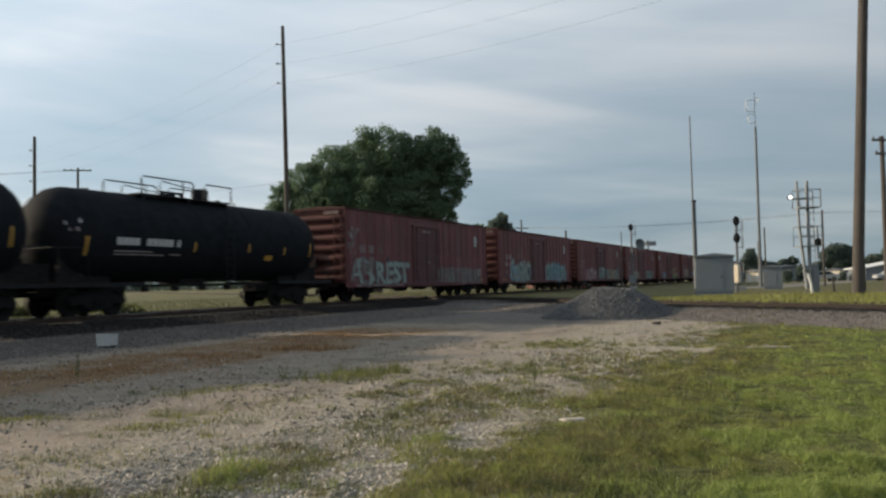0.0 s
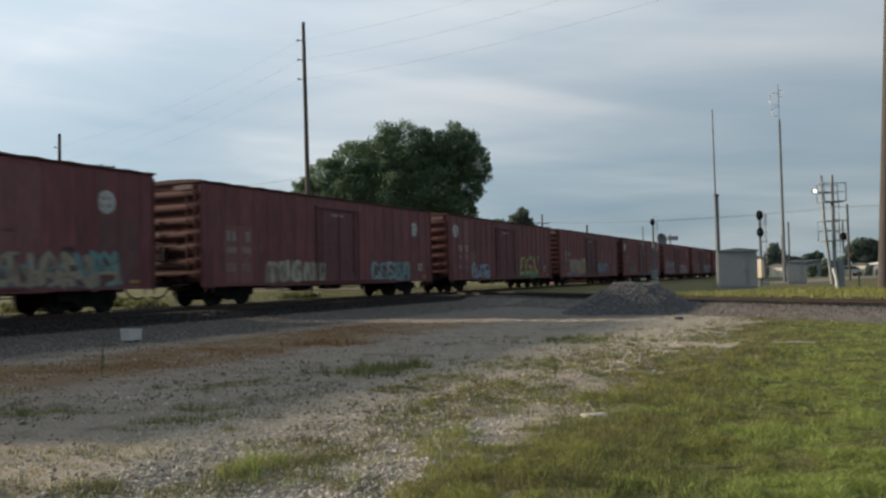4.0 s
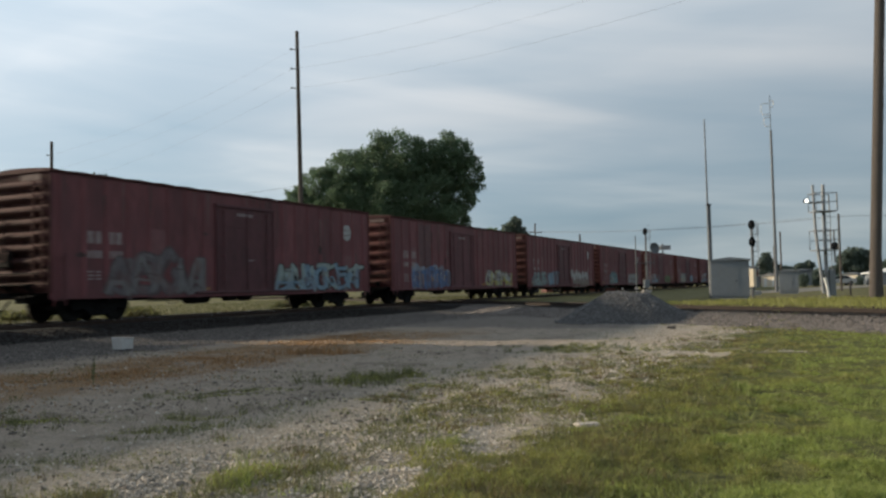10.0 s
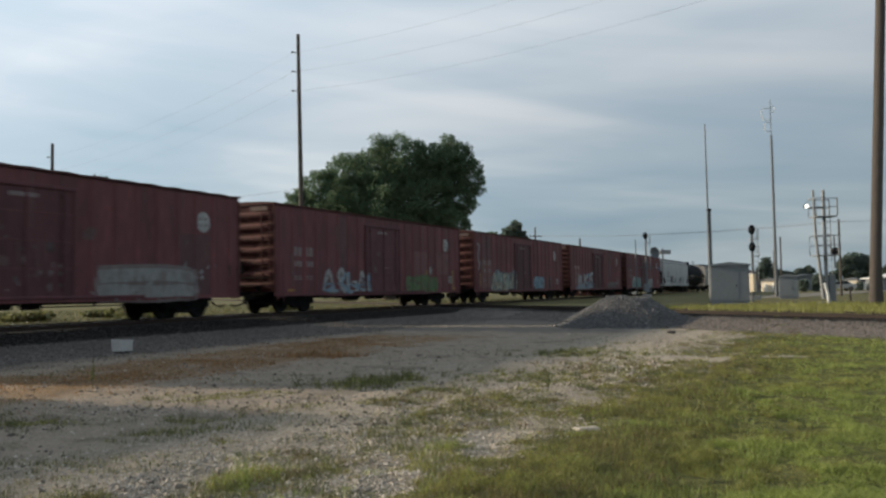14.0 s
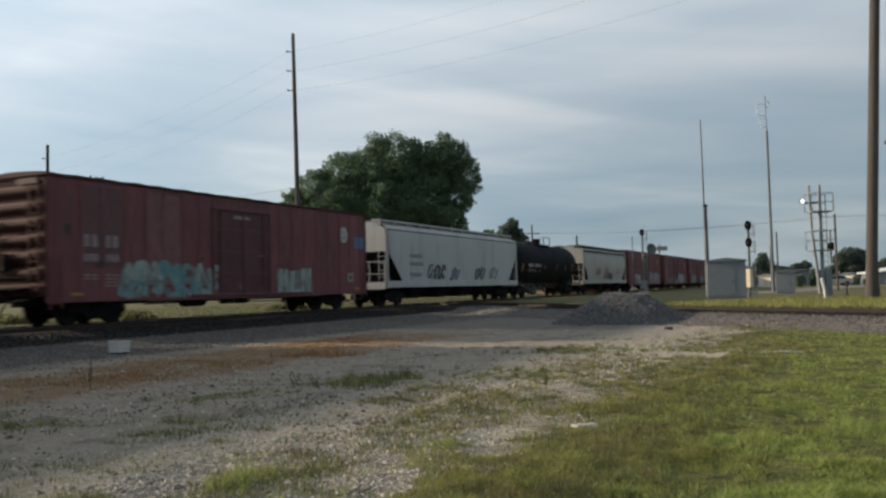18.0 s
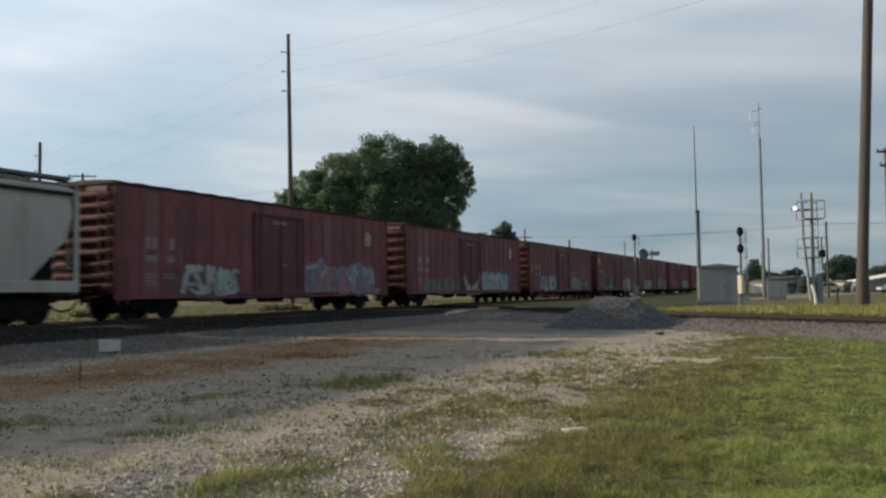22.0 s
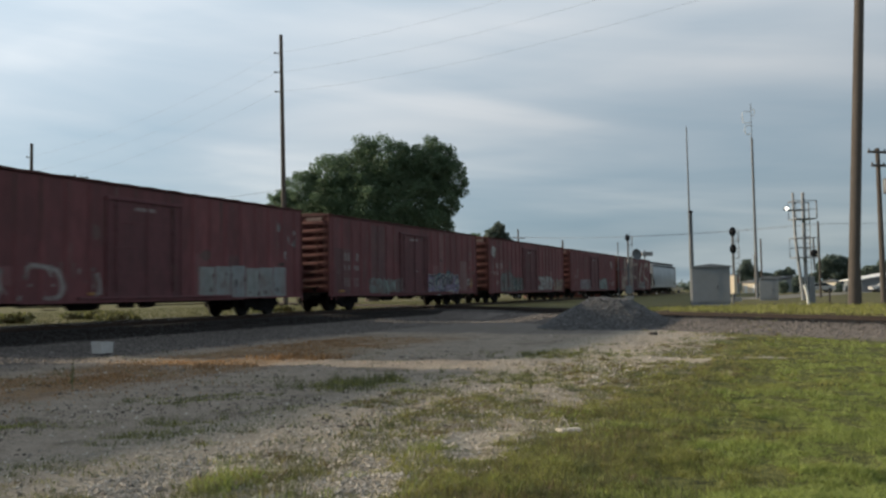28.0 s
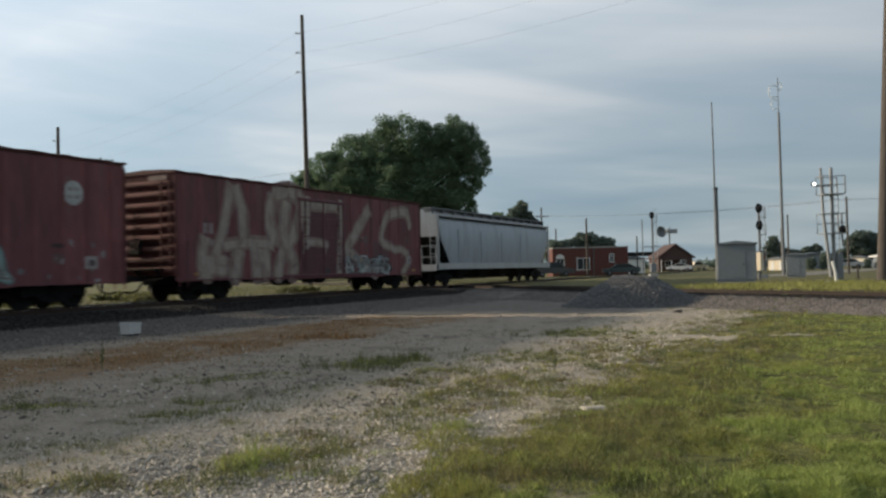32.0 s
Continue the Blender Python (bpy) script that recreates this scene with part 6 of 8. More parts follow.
rolled(c, [[(5.6, 4.3), (5.3, 3.5), (5.7, 2.8)], [(5.6, 4.3), (6.9, 4.5), (7.5, 4.1), (7.2, 3.3), (6.2, 2.3), (5.8, 1.0)], [(6.5, 4.2), (6.3, 2.7), (6.9, 1.8), (6.8, 0.95)]], 0.62, BEIGE, "giant rolled beige letter", 73)
rolled(c, [[(8.2, 4.1), (10.2, 4.1)], [(8.0, 4.4), (7.9, 3.5), (7.8, 2.6)], [(7.7, 2.7), (9.4, 2.7)], [(10.6, 4.4), (10.5, 2.7), (10.4, 1.0)]], 0.34, BEIGE, "giant rolled beige letter", 74)
rolled(c, [[(13.3, 4.2), (12.2, 3.4), (11.1, 2.5)], [(11.1, 2.4), (12.4, 1.7), (13.7, 0.95)]], 0.52, BEIGE, "giant rolled beige letter", 75)
rolled(c, [[(17.5, 3.5), (17.1, 4.2), (16.0, 4.2), (14.8, 3.8), (14.4, 3.0), (15.4, 2.6), (16.8, 2.4), (17.2, 1.7), (16.6, 1.0)]], 0.42, BEIGE, "giant rolled beige letter", 76)
graffiti(c, 10.9, 15.2, 0.95, 2.1, ((0.22, 0.26, 0.27), BLACK, WHITE), "wild", seed=77)
h3 = hopper(635.7, 19.7, M_HOP_GREY, "grey curved-side covered hopper with a white sill", 4, True, M_HOP_WHITE)


# ---- things that stand about the tracks ----
def stand(x, y, z=None, turn=0.0):
    return pose(x, y, zground(x, y) if z is None else z, 0, 0, turn)


def white_box():
    t = base("trackside_box", "small white weathered box, slightly tilted, on gravel", "box", m=stand(-8.22, 20.0, None, 68))
    g = Geo()
    vs = [(-0.17, -0.15, 0.04), (0.19, -0.15, 0.04), (0.19, 0.15, 0.04), (-0.17, 0.15, 0.04), (-0.20, -0.16, 0.31), (0.19, -0.16, 0.28), (0.19, 0.16, 0.28), (-0.20, 0.16, 0.31)]
    g.add(vs, [(0, 1, 5, 4), (1, 2, 6, 5), (2, 3, 7, 6), (3, 0, 4, 7), (0, 3, 2, 1)])
    part("body", g, M_WHITE, t)
    part("lid", Geo().box(-0.21, 0.20, -0.17, 0.17, 0.275, 0.31, 0.012, pose(0, 0, 0.01, 0, 4, 0)), M_WHITE, t)
    for x in (-0.09, 0.11):
        part("foot", Geo().box(x - 0.05, x + 0.05, -0.13, 0.13, -0.03, 0.075, 0.01), M_DARKMETAL, t, "dark foot")


def scatter_stones(centres, sizes, seed):
    """Rough eight-sided stones at the given places."""
    rng = np.random.default_rng(seed)
    n = len(centres)
    unit = np.array([(1, 0, 0), (-1, 0, 0), (0, 1, 0), (0, -1, 0), (0, 0, 1), (0, 0, -1)], float)
    v = unit[None] * rng.uniform(0.65, 1.15, (n, 6, 1)) + rng.uniform(-0.22, 0.22, (n, 6, 3))
    v[:, :, 2] *= 0.7
    a = rng.uniform(0, 2 * np.pi, n)
    c, s = np.cos(a)[:, None], np.sin(a)[:, None]
    x = v[:, :, 0] * c - v[:, :, 1] * s
    y = v[:, :, 0] * s + v[:, :, 1] * c
    v = np.stack([x, y, v[:, :, 2]], -1) * sizes[:, None, None] + centres[:, None, :]
    f = np.array([(0, 2, 4), (2, 1, 4), (1, 3, 4), (3, 0, 4), (2, 0, 5), (1, 2, 5), (3, 1, 5), (0, 3, 5)])
    faces = (f[None] + 6 * np.arange(n)[:, None, None]).reshape(-1, 3)
    return v.reshape(-1, 3), faces


def gravel_pile():
    cx, cy = 6.2, 30.2
    t = base("gravel_pile", "heap of dark grey crushed gravel beside the track", "gravel pile", m=pose(cx, cy, 0, 0, 0, 12))
    nr, na = 26, 72
    vs, fs = [], []

    def height(u, v):
        k = math.hypot(u / 2.5, v / 2.7)
        lump = 0.07 * noise.noise((u * 0.9, v * 0.9, 3)) + 0.05 * noise.noise((u * 2.3, v * 2.3, 7))
        h = 0.98 * (1 - max(0.0, (k - 0.28) / 0.72) ** 1.05) if k > 0.28 else 0.98
        return h + lump * min(1, 2.2 * (1.05 - k)) + (0.08 if u < 0 else 0) * (1 - k)

    for i in range(nr + 1):
        for j in range(na):
            a = 2 * math.pi * j / na
            r = 1.12 * i / nr * (1 + 0.07 * noise.noise((math.cos(a) * 1.5, math.sin(a) * 1.5, 1)))
            u, v = 2.5 * r * math.cos(a), 2.7 * r * math.sin(a)
            k = math.hypot(u / 2.5, v / 2.7)
            vs.append((u, v, max(-0.1, height(u, v) + (0.02 * noise.noise((u * 9, v * 9, 2)))) if k < 1.05 else -0.12))
    for i in range(nr):
        for j in range(na):
            k = (j + 1) % na
            fs.append((i * na + j, i * na + k, (i + 1) * na + k, (i + 1) * na + j))
    part("mound", Geo().add(vs, fs, True), M_PILE, t)
    rng = np.random.default_rng(5)
    r, a = 1.05 * np.sqrt(rng.uniform(0, 1, 9000)), rng.uniform(0, 2 * np.pi, 9000)
    u, v = 2.5 * r * np.cos(a), 2.7 * r * np.sin(a)
    z = np.array([max(0.0, height(p, q)) for p, q in zip(u, v)]) + 0.01
    sv, sf = scatter_stones(np.stack([u, v, z], -1), rng.uniform(0.018, 0.055, 9000), 6)
    st = put(new("loose_stone", fast_mesh("loose_stone", sv, sf, M_PILE)), t, "loose crushed stones")
    st["kind"] = "stuff"


def cabinet(x, y, w, d, h, turn, label, vent=True):
    t = base("signal_cabinet", label, "equipment cabinet", m=stand(x, y, None, turn))
    part("plinth", Geo().box(-w / 2 + 0.03, w / 2 - 0.03, -d / 2 + 0.03, d / 2 - 0.03, -0.15, 0.14, 0.02), M_CABINET, t)
    part("body", Geo().box(-w / 2, w / 2, -d / 2, d / 2, 0.14, h - 0.12, 0.02), M_CABINET, t)
    roof = Geo().prism([(-w / 2 - 0.1, h - 0.12), (w / 2 + 0.1, h - 0.12), (w / 2 + 0.1, h - 0.06), (0, h + 0.08), (-w / 2 - 0.1, h - 0.06)], -d / 2 - 0.1, d / 2 + 0.1)
    part("roof", roof, M_CABINET, t, "shallow pitched metal roof")
    door = part("door", Geo().box(-w * 0.2, w * 0.22, -d / 2 - 0.012, -d / 2 - 0.001, 0.3, h - 0.3), M_CABINET, t, "flush metal door")
    part("handle", Geo().box(w * 0.16, w * 0.18, -d / 2 - 0.05, -d / 2 - 0.01, h * 0.42, h * 0.47, 0.005), M_DARKMETAL, door)
    if vent:
        v = part("vent", Geo().box(-w * 0.42, -w * 0.27, -d / 2 - 0.03, -d / 2, h * 0.62, h * 0.78, 0.005), M_GALV, t)
        for i in range(4):
            z = h * 0.635 + i * h * 0.034
            part("slat", Geo().box(-w * 0.41, -w * 0.28, -d / 2 - 0.045, -d / 2 - 0.03, z, z + 0.02), M_GALV, v)


def wood_pole(x, y, top, r0, r1, label, insulators=3, spacing=1.8, lean=(0, 0), side=-1, name="utility_pole", turn=0.0):
    z0 = zground(x, y)
    t = base(name, label, "utility pole", m=pose(x, y, z0, lean[0], lean[1], turn))
    h = top - z0
    pole = Geo().tube([(0, 0, -0.3), (0, 0, h * 0.5), (0, 0, h)], [r0, (r0 + r1) / 2, r1], 12)
    part("pole", pole, M_WOOD, t)
    for i in range(insulators):
        z = h - 1.7 - spacing * i
        a = part("bracket", Geo().tube([(0, 0, z - 0.05), (side * 0.45, 0, z + 0.02)], 0.045, 6), M_GALV, t)
        ins = Geo().lathe([(0.03, 0), (0.10, 0.02), (0.06, 0.06), (0.10, 0.10), (0.06, 0.14), (0.10, 0.18), (0.05, 0.22), (0.0, 0.24)], 8, pose(side * 0.45, 0, z + 0.02, 0, side * 80, 0))
        part("insulator", ins, M_GALV, a, "grey post insulator")
    return t


def cross_pole(x, y, top, r, arms, label, turn=0.0, can=False):
    z0 = zground(x, y)
    t = base("utility_pole", label, "utility pole", m=pose(x, y, z0, 0, 0, turn))
    h = top - z0
    part("pole", Geo().tube([(0, 0, -0.3), (0, 0, h)], [r, r * 0.7], 10), M_WOOD, t)
    for z, w in arms:
        a = part("crossarm", Geo().box(-w / 2, w / 2, -r - 0.06, -r + 0.04, h - z - 0.06, h - z + 0.06, 0.01), M_WOOD, t)
        for k in (-0.45, -0.2, 0.2, 0.45):
            part("insulator", Geo().lathe([(0.02, 0), (0.06, 0.02), (0.04, 0.06), (0.06, 0.10), (0.0, 0.13)], 8, pose(k * w, -r - 0.01, h - z + 0.06)), M_GALV, a)
    if can:
        part("transformer", Geo().lathe([(0, 0), (0.25, 0.02), (0.27, 0.1), (0.27, 0.8), (0.22, 0.88), (0, 0.9)], 14, pose(0.2, -0.45, h - 2.6)), M_GALV, t, "grey transformer can")
    return t


def wire(points, sag, r, label="overhead wire between poles"):
    """A wire that hangs between the points."""
    pts = []
    for a, b in zip(points, points[1:]):
        a, b = Vector(a), Vector(b)
        for i in range(13):
            k = i / 12
            p = a.lerp(b, k)
            p.z -= sag * 4 * k * (1 - k)
            pts.append(p)
    tagged(new("overhead_wire", Geo().tube(pts, r, 4, caps=False).mesh("overhead_wire", M_WIRE)), label, "wire", "overhead wires")


def signal_head(parent, x, z, r=0.34, y=0.0):
    oval = [(x + r * 0.78 * math.cos(a), z + r * 1.15 * math.sin(a)) for a in [k * math.pi / 10 for k in range(20)]]
    h = part("signal_head", Geo().prism(oval, y - 0.03, y + 0.03), M_DARKMETAL, parent, "oval black signal head")
    part("hood", Geo().lathe([(0.11, 0.0), (0.13, 0.0), (0.14, 0.3), (0.12, 0.3)], 12, pose(x, y - 0.03, z, 90, 0, 0)), M_DARKMETAL, h)
    part("lamp_case", Geo().box(x - 0.13, x + 0.13, y + 0.03, y + 0.33, z - 0.16, z + 0.16, 0.03), M_DARKMETAL, h)
    return h


def signal_mast(x, y, top, heads, label, ladder=True, turn=0.0):
    z0 = zground(x, y)
    t = base("railway_signal", label, "railway signal", m=pose(x, y, z0, 0, 0, turn))
    h = top - z0
    part("base_block", Geo().box(-0.4, 0.4, -0.4, 0.4, -0.2, 0.3, 0.04), M_CONCRETE, t)
    part("mast", Geo().tube([(0, 0, 0.2), (0, 0, h)], 0.075, 10), M_GALV, t)
    for z in heads:
        signal_head(t, -0.05, z - z0, 0.295, -0.2)
    if ladder:
        lg = Geo()
        for k in (0.13, 0.46):
            lg.tube([(k, 0.1, 0.4), (k, 0.1, h - 0.2)], 0.022, 5)
        n = int(h / 0.35)
        for i in range(n):
            lg.tube([(0.13, 0.1, 0.6 + i * 0.35), (0.46, 0.1, 0.6 + i * 0.35)], 0.014, 4)
        part("ladder", lg, M_PALEMETAL, t, "pale metal ladder")
        for z in heads:
            rest = Geo().box(0.0, 0.5, -0.05, 0.45, z - z0 - 0.66, z - z0 - 0.62)
            rest.tube([(0.5, 0.0, z - z0 - 0.62), (0.5, 0.0, z - z0 + 0.1), (0.5, 0.4, z - z0 + 0.1), (0.5, 0.4, z - z0 - 0.62)], 0.018, 5)
            part("foot_rest", rest, M_PALEMETAL, t, "small railed foot rest behind the head")
    part("lower_case", Geo().box(-0.28, 0.28, -0.25, 0.25, 0.5, 1.3, 0.03), M_CABINET, t, "small relay case")
    return t


def antenna_mast(x, y, top, split, label, r=0.07, whip=True):
    z0 = zground(x, y)
    t = base("antenna_mast", label, "antenna mast", m=pose(x, y, z0))
    if split:
        part("lower_pole", Geo().tube([(0.10, 0, -0.2), (0.10, 0, split - z0)], [0.14, 0.12], 10), M_GALV, t, "thick dark lower pole")
        part("upper_pole", Geo().tube([(0, -0.16, split - z0 - 1.5), (-0.02, -0.16, top - z0)], [0.06, 0.035], 8), M_GALV, t, "slim antenna tube")
        part("clamp", Geo().box(-0.04, 0.2, -0.22, 0.05, split - z0 - 0.12, split - z0, 0.01), M_DARKMETAL, t)
    else:
        part("pole", Geo().tube([(0, 0, -0.2), (0, 0, (top - z0) * 0.5), (0, 0, top - z0)], [r * 1.25, r, r * 0.85], 10), M_GALV, t, "tall grey steel tube")
    return t


def dipole_antenna(t, z):
    """Folded white elements above the tube."""
    g = Geo().tube([(0, 0, z - 0.6), (0, 0, z + 3.0)], 0.03, 6)
    part("whip", g, M_GALV, t)
    for zz, sx, tall in ((z + 0.35, -0.55, 0.75), (z + 1.35, -0.75, 0.95), (z + 2.0, 0.3, 0.5)):
        e = Geo().tube([(0, 0, zz), (sx * 0.8, 0, zz - 0.05), (sx, 0, zz + 0.2), (sx, 0, zz + tall - 0.1), (sx * 0.75, 0, zz + tall), (0, 0, zz + tall)], 0.034, 5)
        part("element", e, M_OFFWHITE, t, "pale folded antenna element")


def signal_tower():
    x, y = 18.25, 42.0
    z0 = zground(x, y)
    t = base("signal_tower", "grey steel bracket signal with two railed platforms", "railway signal", m=pose(x, y, z0))
    h = 6.2 - z0
    part("base_block", Geo().box(0.15, 0.65, -0.25, 0.25, -0.2, 0.12, 0.04), M_GALV, t)
    part("mast", Geo().tube([(0.35, 0, 0.3), (0.06, 0, h * 0.6), (0.0, 0, h)], [0.09, 0.07, 0.06], 10), M_PALEMETAL, t)
    part("mast", Geo().tube([(0.52, 0, 0.3), (0.52, 0, h)], [0.10, 0.08], 10), M_PALEMETAL, t)
    for zb, zt in ((4.85, 5.75), (2.87, 3.85)):
        zb, zt = zb - z0, zt - z0
        deck = part("platform", Geo().box(-0.06, 1.0, -0.45, 0.45, zb - 0.05, zb, 0.005), M_PALEMETAL, t, "small grated platform")
        r = Geo()
        for yy in (-0.45, 0.45):
            r.tube([(-0.06, yy, zb), (-0.06, yy, zt), (1.0, yy, zt - 0.02 if zb > 3 else zt)], 0.028, 6)
            r.tube([(1.0, yy, zt), (1.0, yy, zb)], 0.035, 6)
            r.tube([(-0.06, yy, (zb + zt) / 2), (1.0, yy, (zb + zt) / 2)], 0.02, 5)
        r.tube([(-0.06, -0.45, zt), (-0.06, 0.45, zt)], 0.025, 5)
        part("railing", r, M_PALEMETAL, deck)
    arm = part("bracket_arm", Geo().tube([(0.5, -0.1, 5.28 - z0), (-0.42, -0.2, 5.30 - z0)], 0.035, 6), M_PALEMETAL, t)
    lamp = part("lamp_case", Geo().lathe([(0, -0.18), (0.09, -0.16), (0.12, 0.02), (0.10, 0.06)], 14, pose(-0.46, -0.25, 5.36 - z0, 90, 0, 0)), M_DARKMETAL, arm)
    m, tt, b = nodes_of("lit_lamp")
    b.inputs["Emission Color"].default_value = (1.0, 0.96, 0.86, 1)
    b.inputs["Emission Strength"].default_value = 3.0
    part("lit_lens", Geo().lathe([(0, 0.08), (0.06, 0.07), (0.09, 0.04)], 14, pose(-0.46, -0.25, 5.36 - z0, 90, 0, 0)), m, lamp, "lit white signal lens")
    part("foot_case", Geo().box(0.62, 0.92, -0.16, 0.16, 0.05, 1.5, 0.02), M_CABINET, t, "narrow grey case at the mast's foot")
    # pale lower piece of the mast, added as a separate post
    part("mast_foot", Geo().tube([(0.46, -0.3, -0.1), (0.44, -0.3, 0.5), (0.30, -0.3, 1.08)], [0.07, 0.075, 0.085], 8), M_OFFWHITE, t, "leaning white lower piece of the mast")
    rm = part("short_mast", Geo().tube([(0.98, 0, 1.8), (0.98, 0, 3.9 - z0)], 0.05, 8), M_PALEMETAL, t)
    part("signal_head", Geo().lathe([(0, -0.05), (0.2, -0.03), (0.2, 0.05), (0, 0.07)], 14, pose(0.92, -0.2, 3.05 - z0, 90, 0, 0)), M_DARKMETAL, rm)
    g = Geo()
    for k in (0.62, 0.92):
        g.tube([(k, 0.2, 0.4), (k, 0.2, 4.8 - z0)], 0.02, 5)
    for i in range(12):
        g.tube([(0.62, 0.2, 0.6 + 0.33 * i), (0.92, 0.2, 0.6 + 0.33 * i)], 0.014, 4)
    part("ladder", g, M_PALEMETAL, t)


# ---- trees ----
def leaf_cloud(lobes, count, size, seed, shell=0.55):
    """Small bent leaf clumps over and inside a set of lobes (centre and radii)."""
    rng = np.random.default_rng(seed)
    vol = np.array([l[3] * l[4] + l[3] * l[5] + l[4] * l[5] for l in lobes])
    pick = rng.choice(len(lobes), count, p=vol / vol.sum())
    L = np.array(lobes)[pick]
    d = rng.normal(size=(count, 3))
    d /= np.linalg.norm(d, axis=1)[:, None]
    ripple = 1 + 0.10 * np.sin(d[:, 0] * 7 + pick) * np.sin(d[:, 2] * 8 + 2 * pick) + 0.09 * np.sin(d[:, 1] * 13 + pick * 3) * np.sin(d[:, 2] * 15)
    r = (shell + (1 - shell) * rng.uniform(0, 1, count) ** 0.6) * ripple
    p = L[:, :3] + d * L[:, 3:6] * r[:, None]
    a = rng.normal(size=(count, 3))
    a /= np.linalg.norm(a, axis=1)[:, None]
    b = np.cross(a, rng.normal(size=(count, 3)))
    b /= np.linalg.norm(b, axis=1)[:, None]
    s = size * rng.uniform(0.5, 1.25, count)[:, None]
    c = np.cross(a, b) * s * 0.25
    v = np.stack([p - a * s, p - b * s * 0.55 + c, p + a * s, p + b * s * 0.55 + c], 1).reshape(-1, 3)
    f = np.array([(0, 1, 2), (0, 2, 3)])
    return v, (f[None] + 4 * np.arange(count)[:, None, None]).reshape(-1, 3)


def sprays_on(lobes, per, seed):
    """Leafy sprays of uneven size set round each lobe's skin, with gaps between them."""
    rng = np.random.default_rng(seed)
    out = []
    for x, y, z, rx, ry, rz in lobes:
        for k in range(per):
            d = rng.normal(size=3)
            d /= np.linalg.norm(d)
            r = rng.uniform(0.72, 1.0) + (0.12 if rng.random() < 0.12 else 0.0)
            w = rng.uniform(0.16, 0.34) * rx
            out.append((x + d[0] * rx * r, y + d[1] * ry * r, z + d[2] * rz * r - 0.1 * w, w * rng.uniform(0.8, 1.3), w, w * rng.uniform(0.55, 0.95)))
    return out


def tree(x, y, lobes, count, size, label, seed, mat=None, trunk=0.4, name="tree", sprays=14):
    """lobes: (dx, dy, height, rx, ry, rz) about the trunk's foot."""
    z0 = zground(x, y)
    t = base(name, label, "tree", m=pose(x, y, z0))
    rnd = random.Random(seed)
    top = max(l[2] for l in lobes)
    g = Geo().tube([(0, 0, -0.3), (rnd.uniform(-0.2, 0.2), 0, top * 0.25), (rnd.uniform(-0.4, 0.4), 0, top * 0.55)], [trunk * 1.25, trunk * 0.85, trunk * 0.5], 9)
    part("trunk", g, M_BARK, t)
    for l in lobes:
        s = Vector((0, 0, top * rnd.uniform(0.2, 0.4)))
        e = Vector((l[0], l[1], l[2]))
        m = s.lerp(e, 0.5) + Vector((0, 0, 0.12 * (e - s).length))
        part("limb", Geo().tube([s, m, e], [trunk * 0.45, trunk * 0.28, trunk * 0.1], 6), M_BARK, t)
    inner = [(a, b, c, d * 0.94, e * 0.94, f * 0.94) for a, b, c, d, e, f in lobes]
    v, f = leaf_cloud(inner, int(count * 0.5), size, seed, 0.5)
    v2, f2 = leaf_cloud(sprays_on(lobes, sprays, seed + 1), int(count * 0.5), size, seed + 2, 0.2)
    v, f = np.concatenate([v, v2]), np.concatenate([f, f2 + len(v)])
    put(new("crown", fast_mesh("crown", v, f, mat or M_LEAF)), t, "dense dark green leaves")
    return t


def bush(x, y, r, h, label, seed, mat=None, count=900, size=0.16):
    z0 = zground(x, y)
    t = base("bush", label, "bush", "bushes beyond the tracks", m=pose(x, y, z0))
    rnd = random.Random(seed)
    lobes = [(rnd.uniform(-r, r) * 0.7, rnd.uniform(-r, r) * 0.5, h * rnd.uniform(0.3, 0.6), r * 0.6, r * 0.6, h * 0.5) for k in range(4)]
    st = Geo()
    for l in lobes:
        st.tube([(0, 0, -0.05), (l[0], l[1], l[2])], [0.05, 0.02], 5)
    part("stems", st, M_BARK, t)
    v, f = leaf_cloud(lobes, count, size, seed, 0.05)
    v[:, 2] = np.maximum(v[:, 2], -0.02)
    put(new("leaves", fast_mesh("leaves", v, f, mat or M_WEED)), t)


# ---- buildings and vehicles beyond ----
def framed_window(parent, x, z, w, h, y, arch=False):
    win = part("window", Geo().box(x - w / 2 - 0.09, x + w / 2 + 0.09, y - 0.06, y - 0.004, z - 0.09, z + h + 0.09, 0.01), M_OFFWHITE, parent, "white framed window")
    if arch:
        g = Geo().prism([(x + (w / 2 + 0.09) * math.cos(a), z + h + 0.05 + (w / 2 + 0.09) * math.sin(a)) for a in [k * math.pi / 8 for k in range(9)]], y - 0.06, y - 0.004)
        part("arch", g, M_OFFWHITE, win)
    for k in (-1, 1):
        part("pane", Geo().box(x + (0.03 if k > 0 else -w / 2), x + (w / 2 if k > 0 else -0.03), y - 0.075, y - 0.062, z, z + h), M_GLASS, win)


def brick_building():
    t = base("brick_building", "flat-roofed red brick building with white windows", "building", m=pose(11.4, 105.0, 0.35))
    W, D, H = 9.6, 7.0, 3.55
    part("wall", Geo().box(0, W, 0, D, 0, H), M_BRICK, t, "red brick walls")
    part("parapet", Geo().box(-0.06, W + 0.06, -0.06, D + 0.06, H, H + 0.16, 0.02), M_CONCRETE, t, "grey coping")
    framed_window(t, 0.95, 1.0, 0.9, 1.25, 0, True)
    framed_window(t, 3.9, 0.85, 1.5, 1.4, 0)
    framed_window(t, 7.5, 1.75, 0.45, 0.95, 0)
    part("downpipe", Geo().tube([(5.2, -0.08, 0), (5.2, -0.08, H)], 0.06, 6), M_GALV, t)


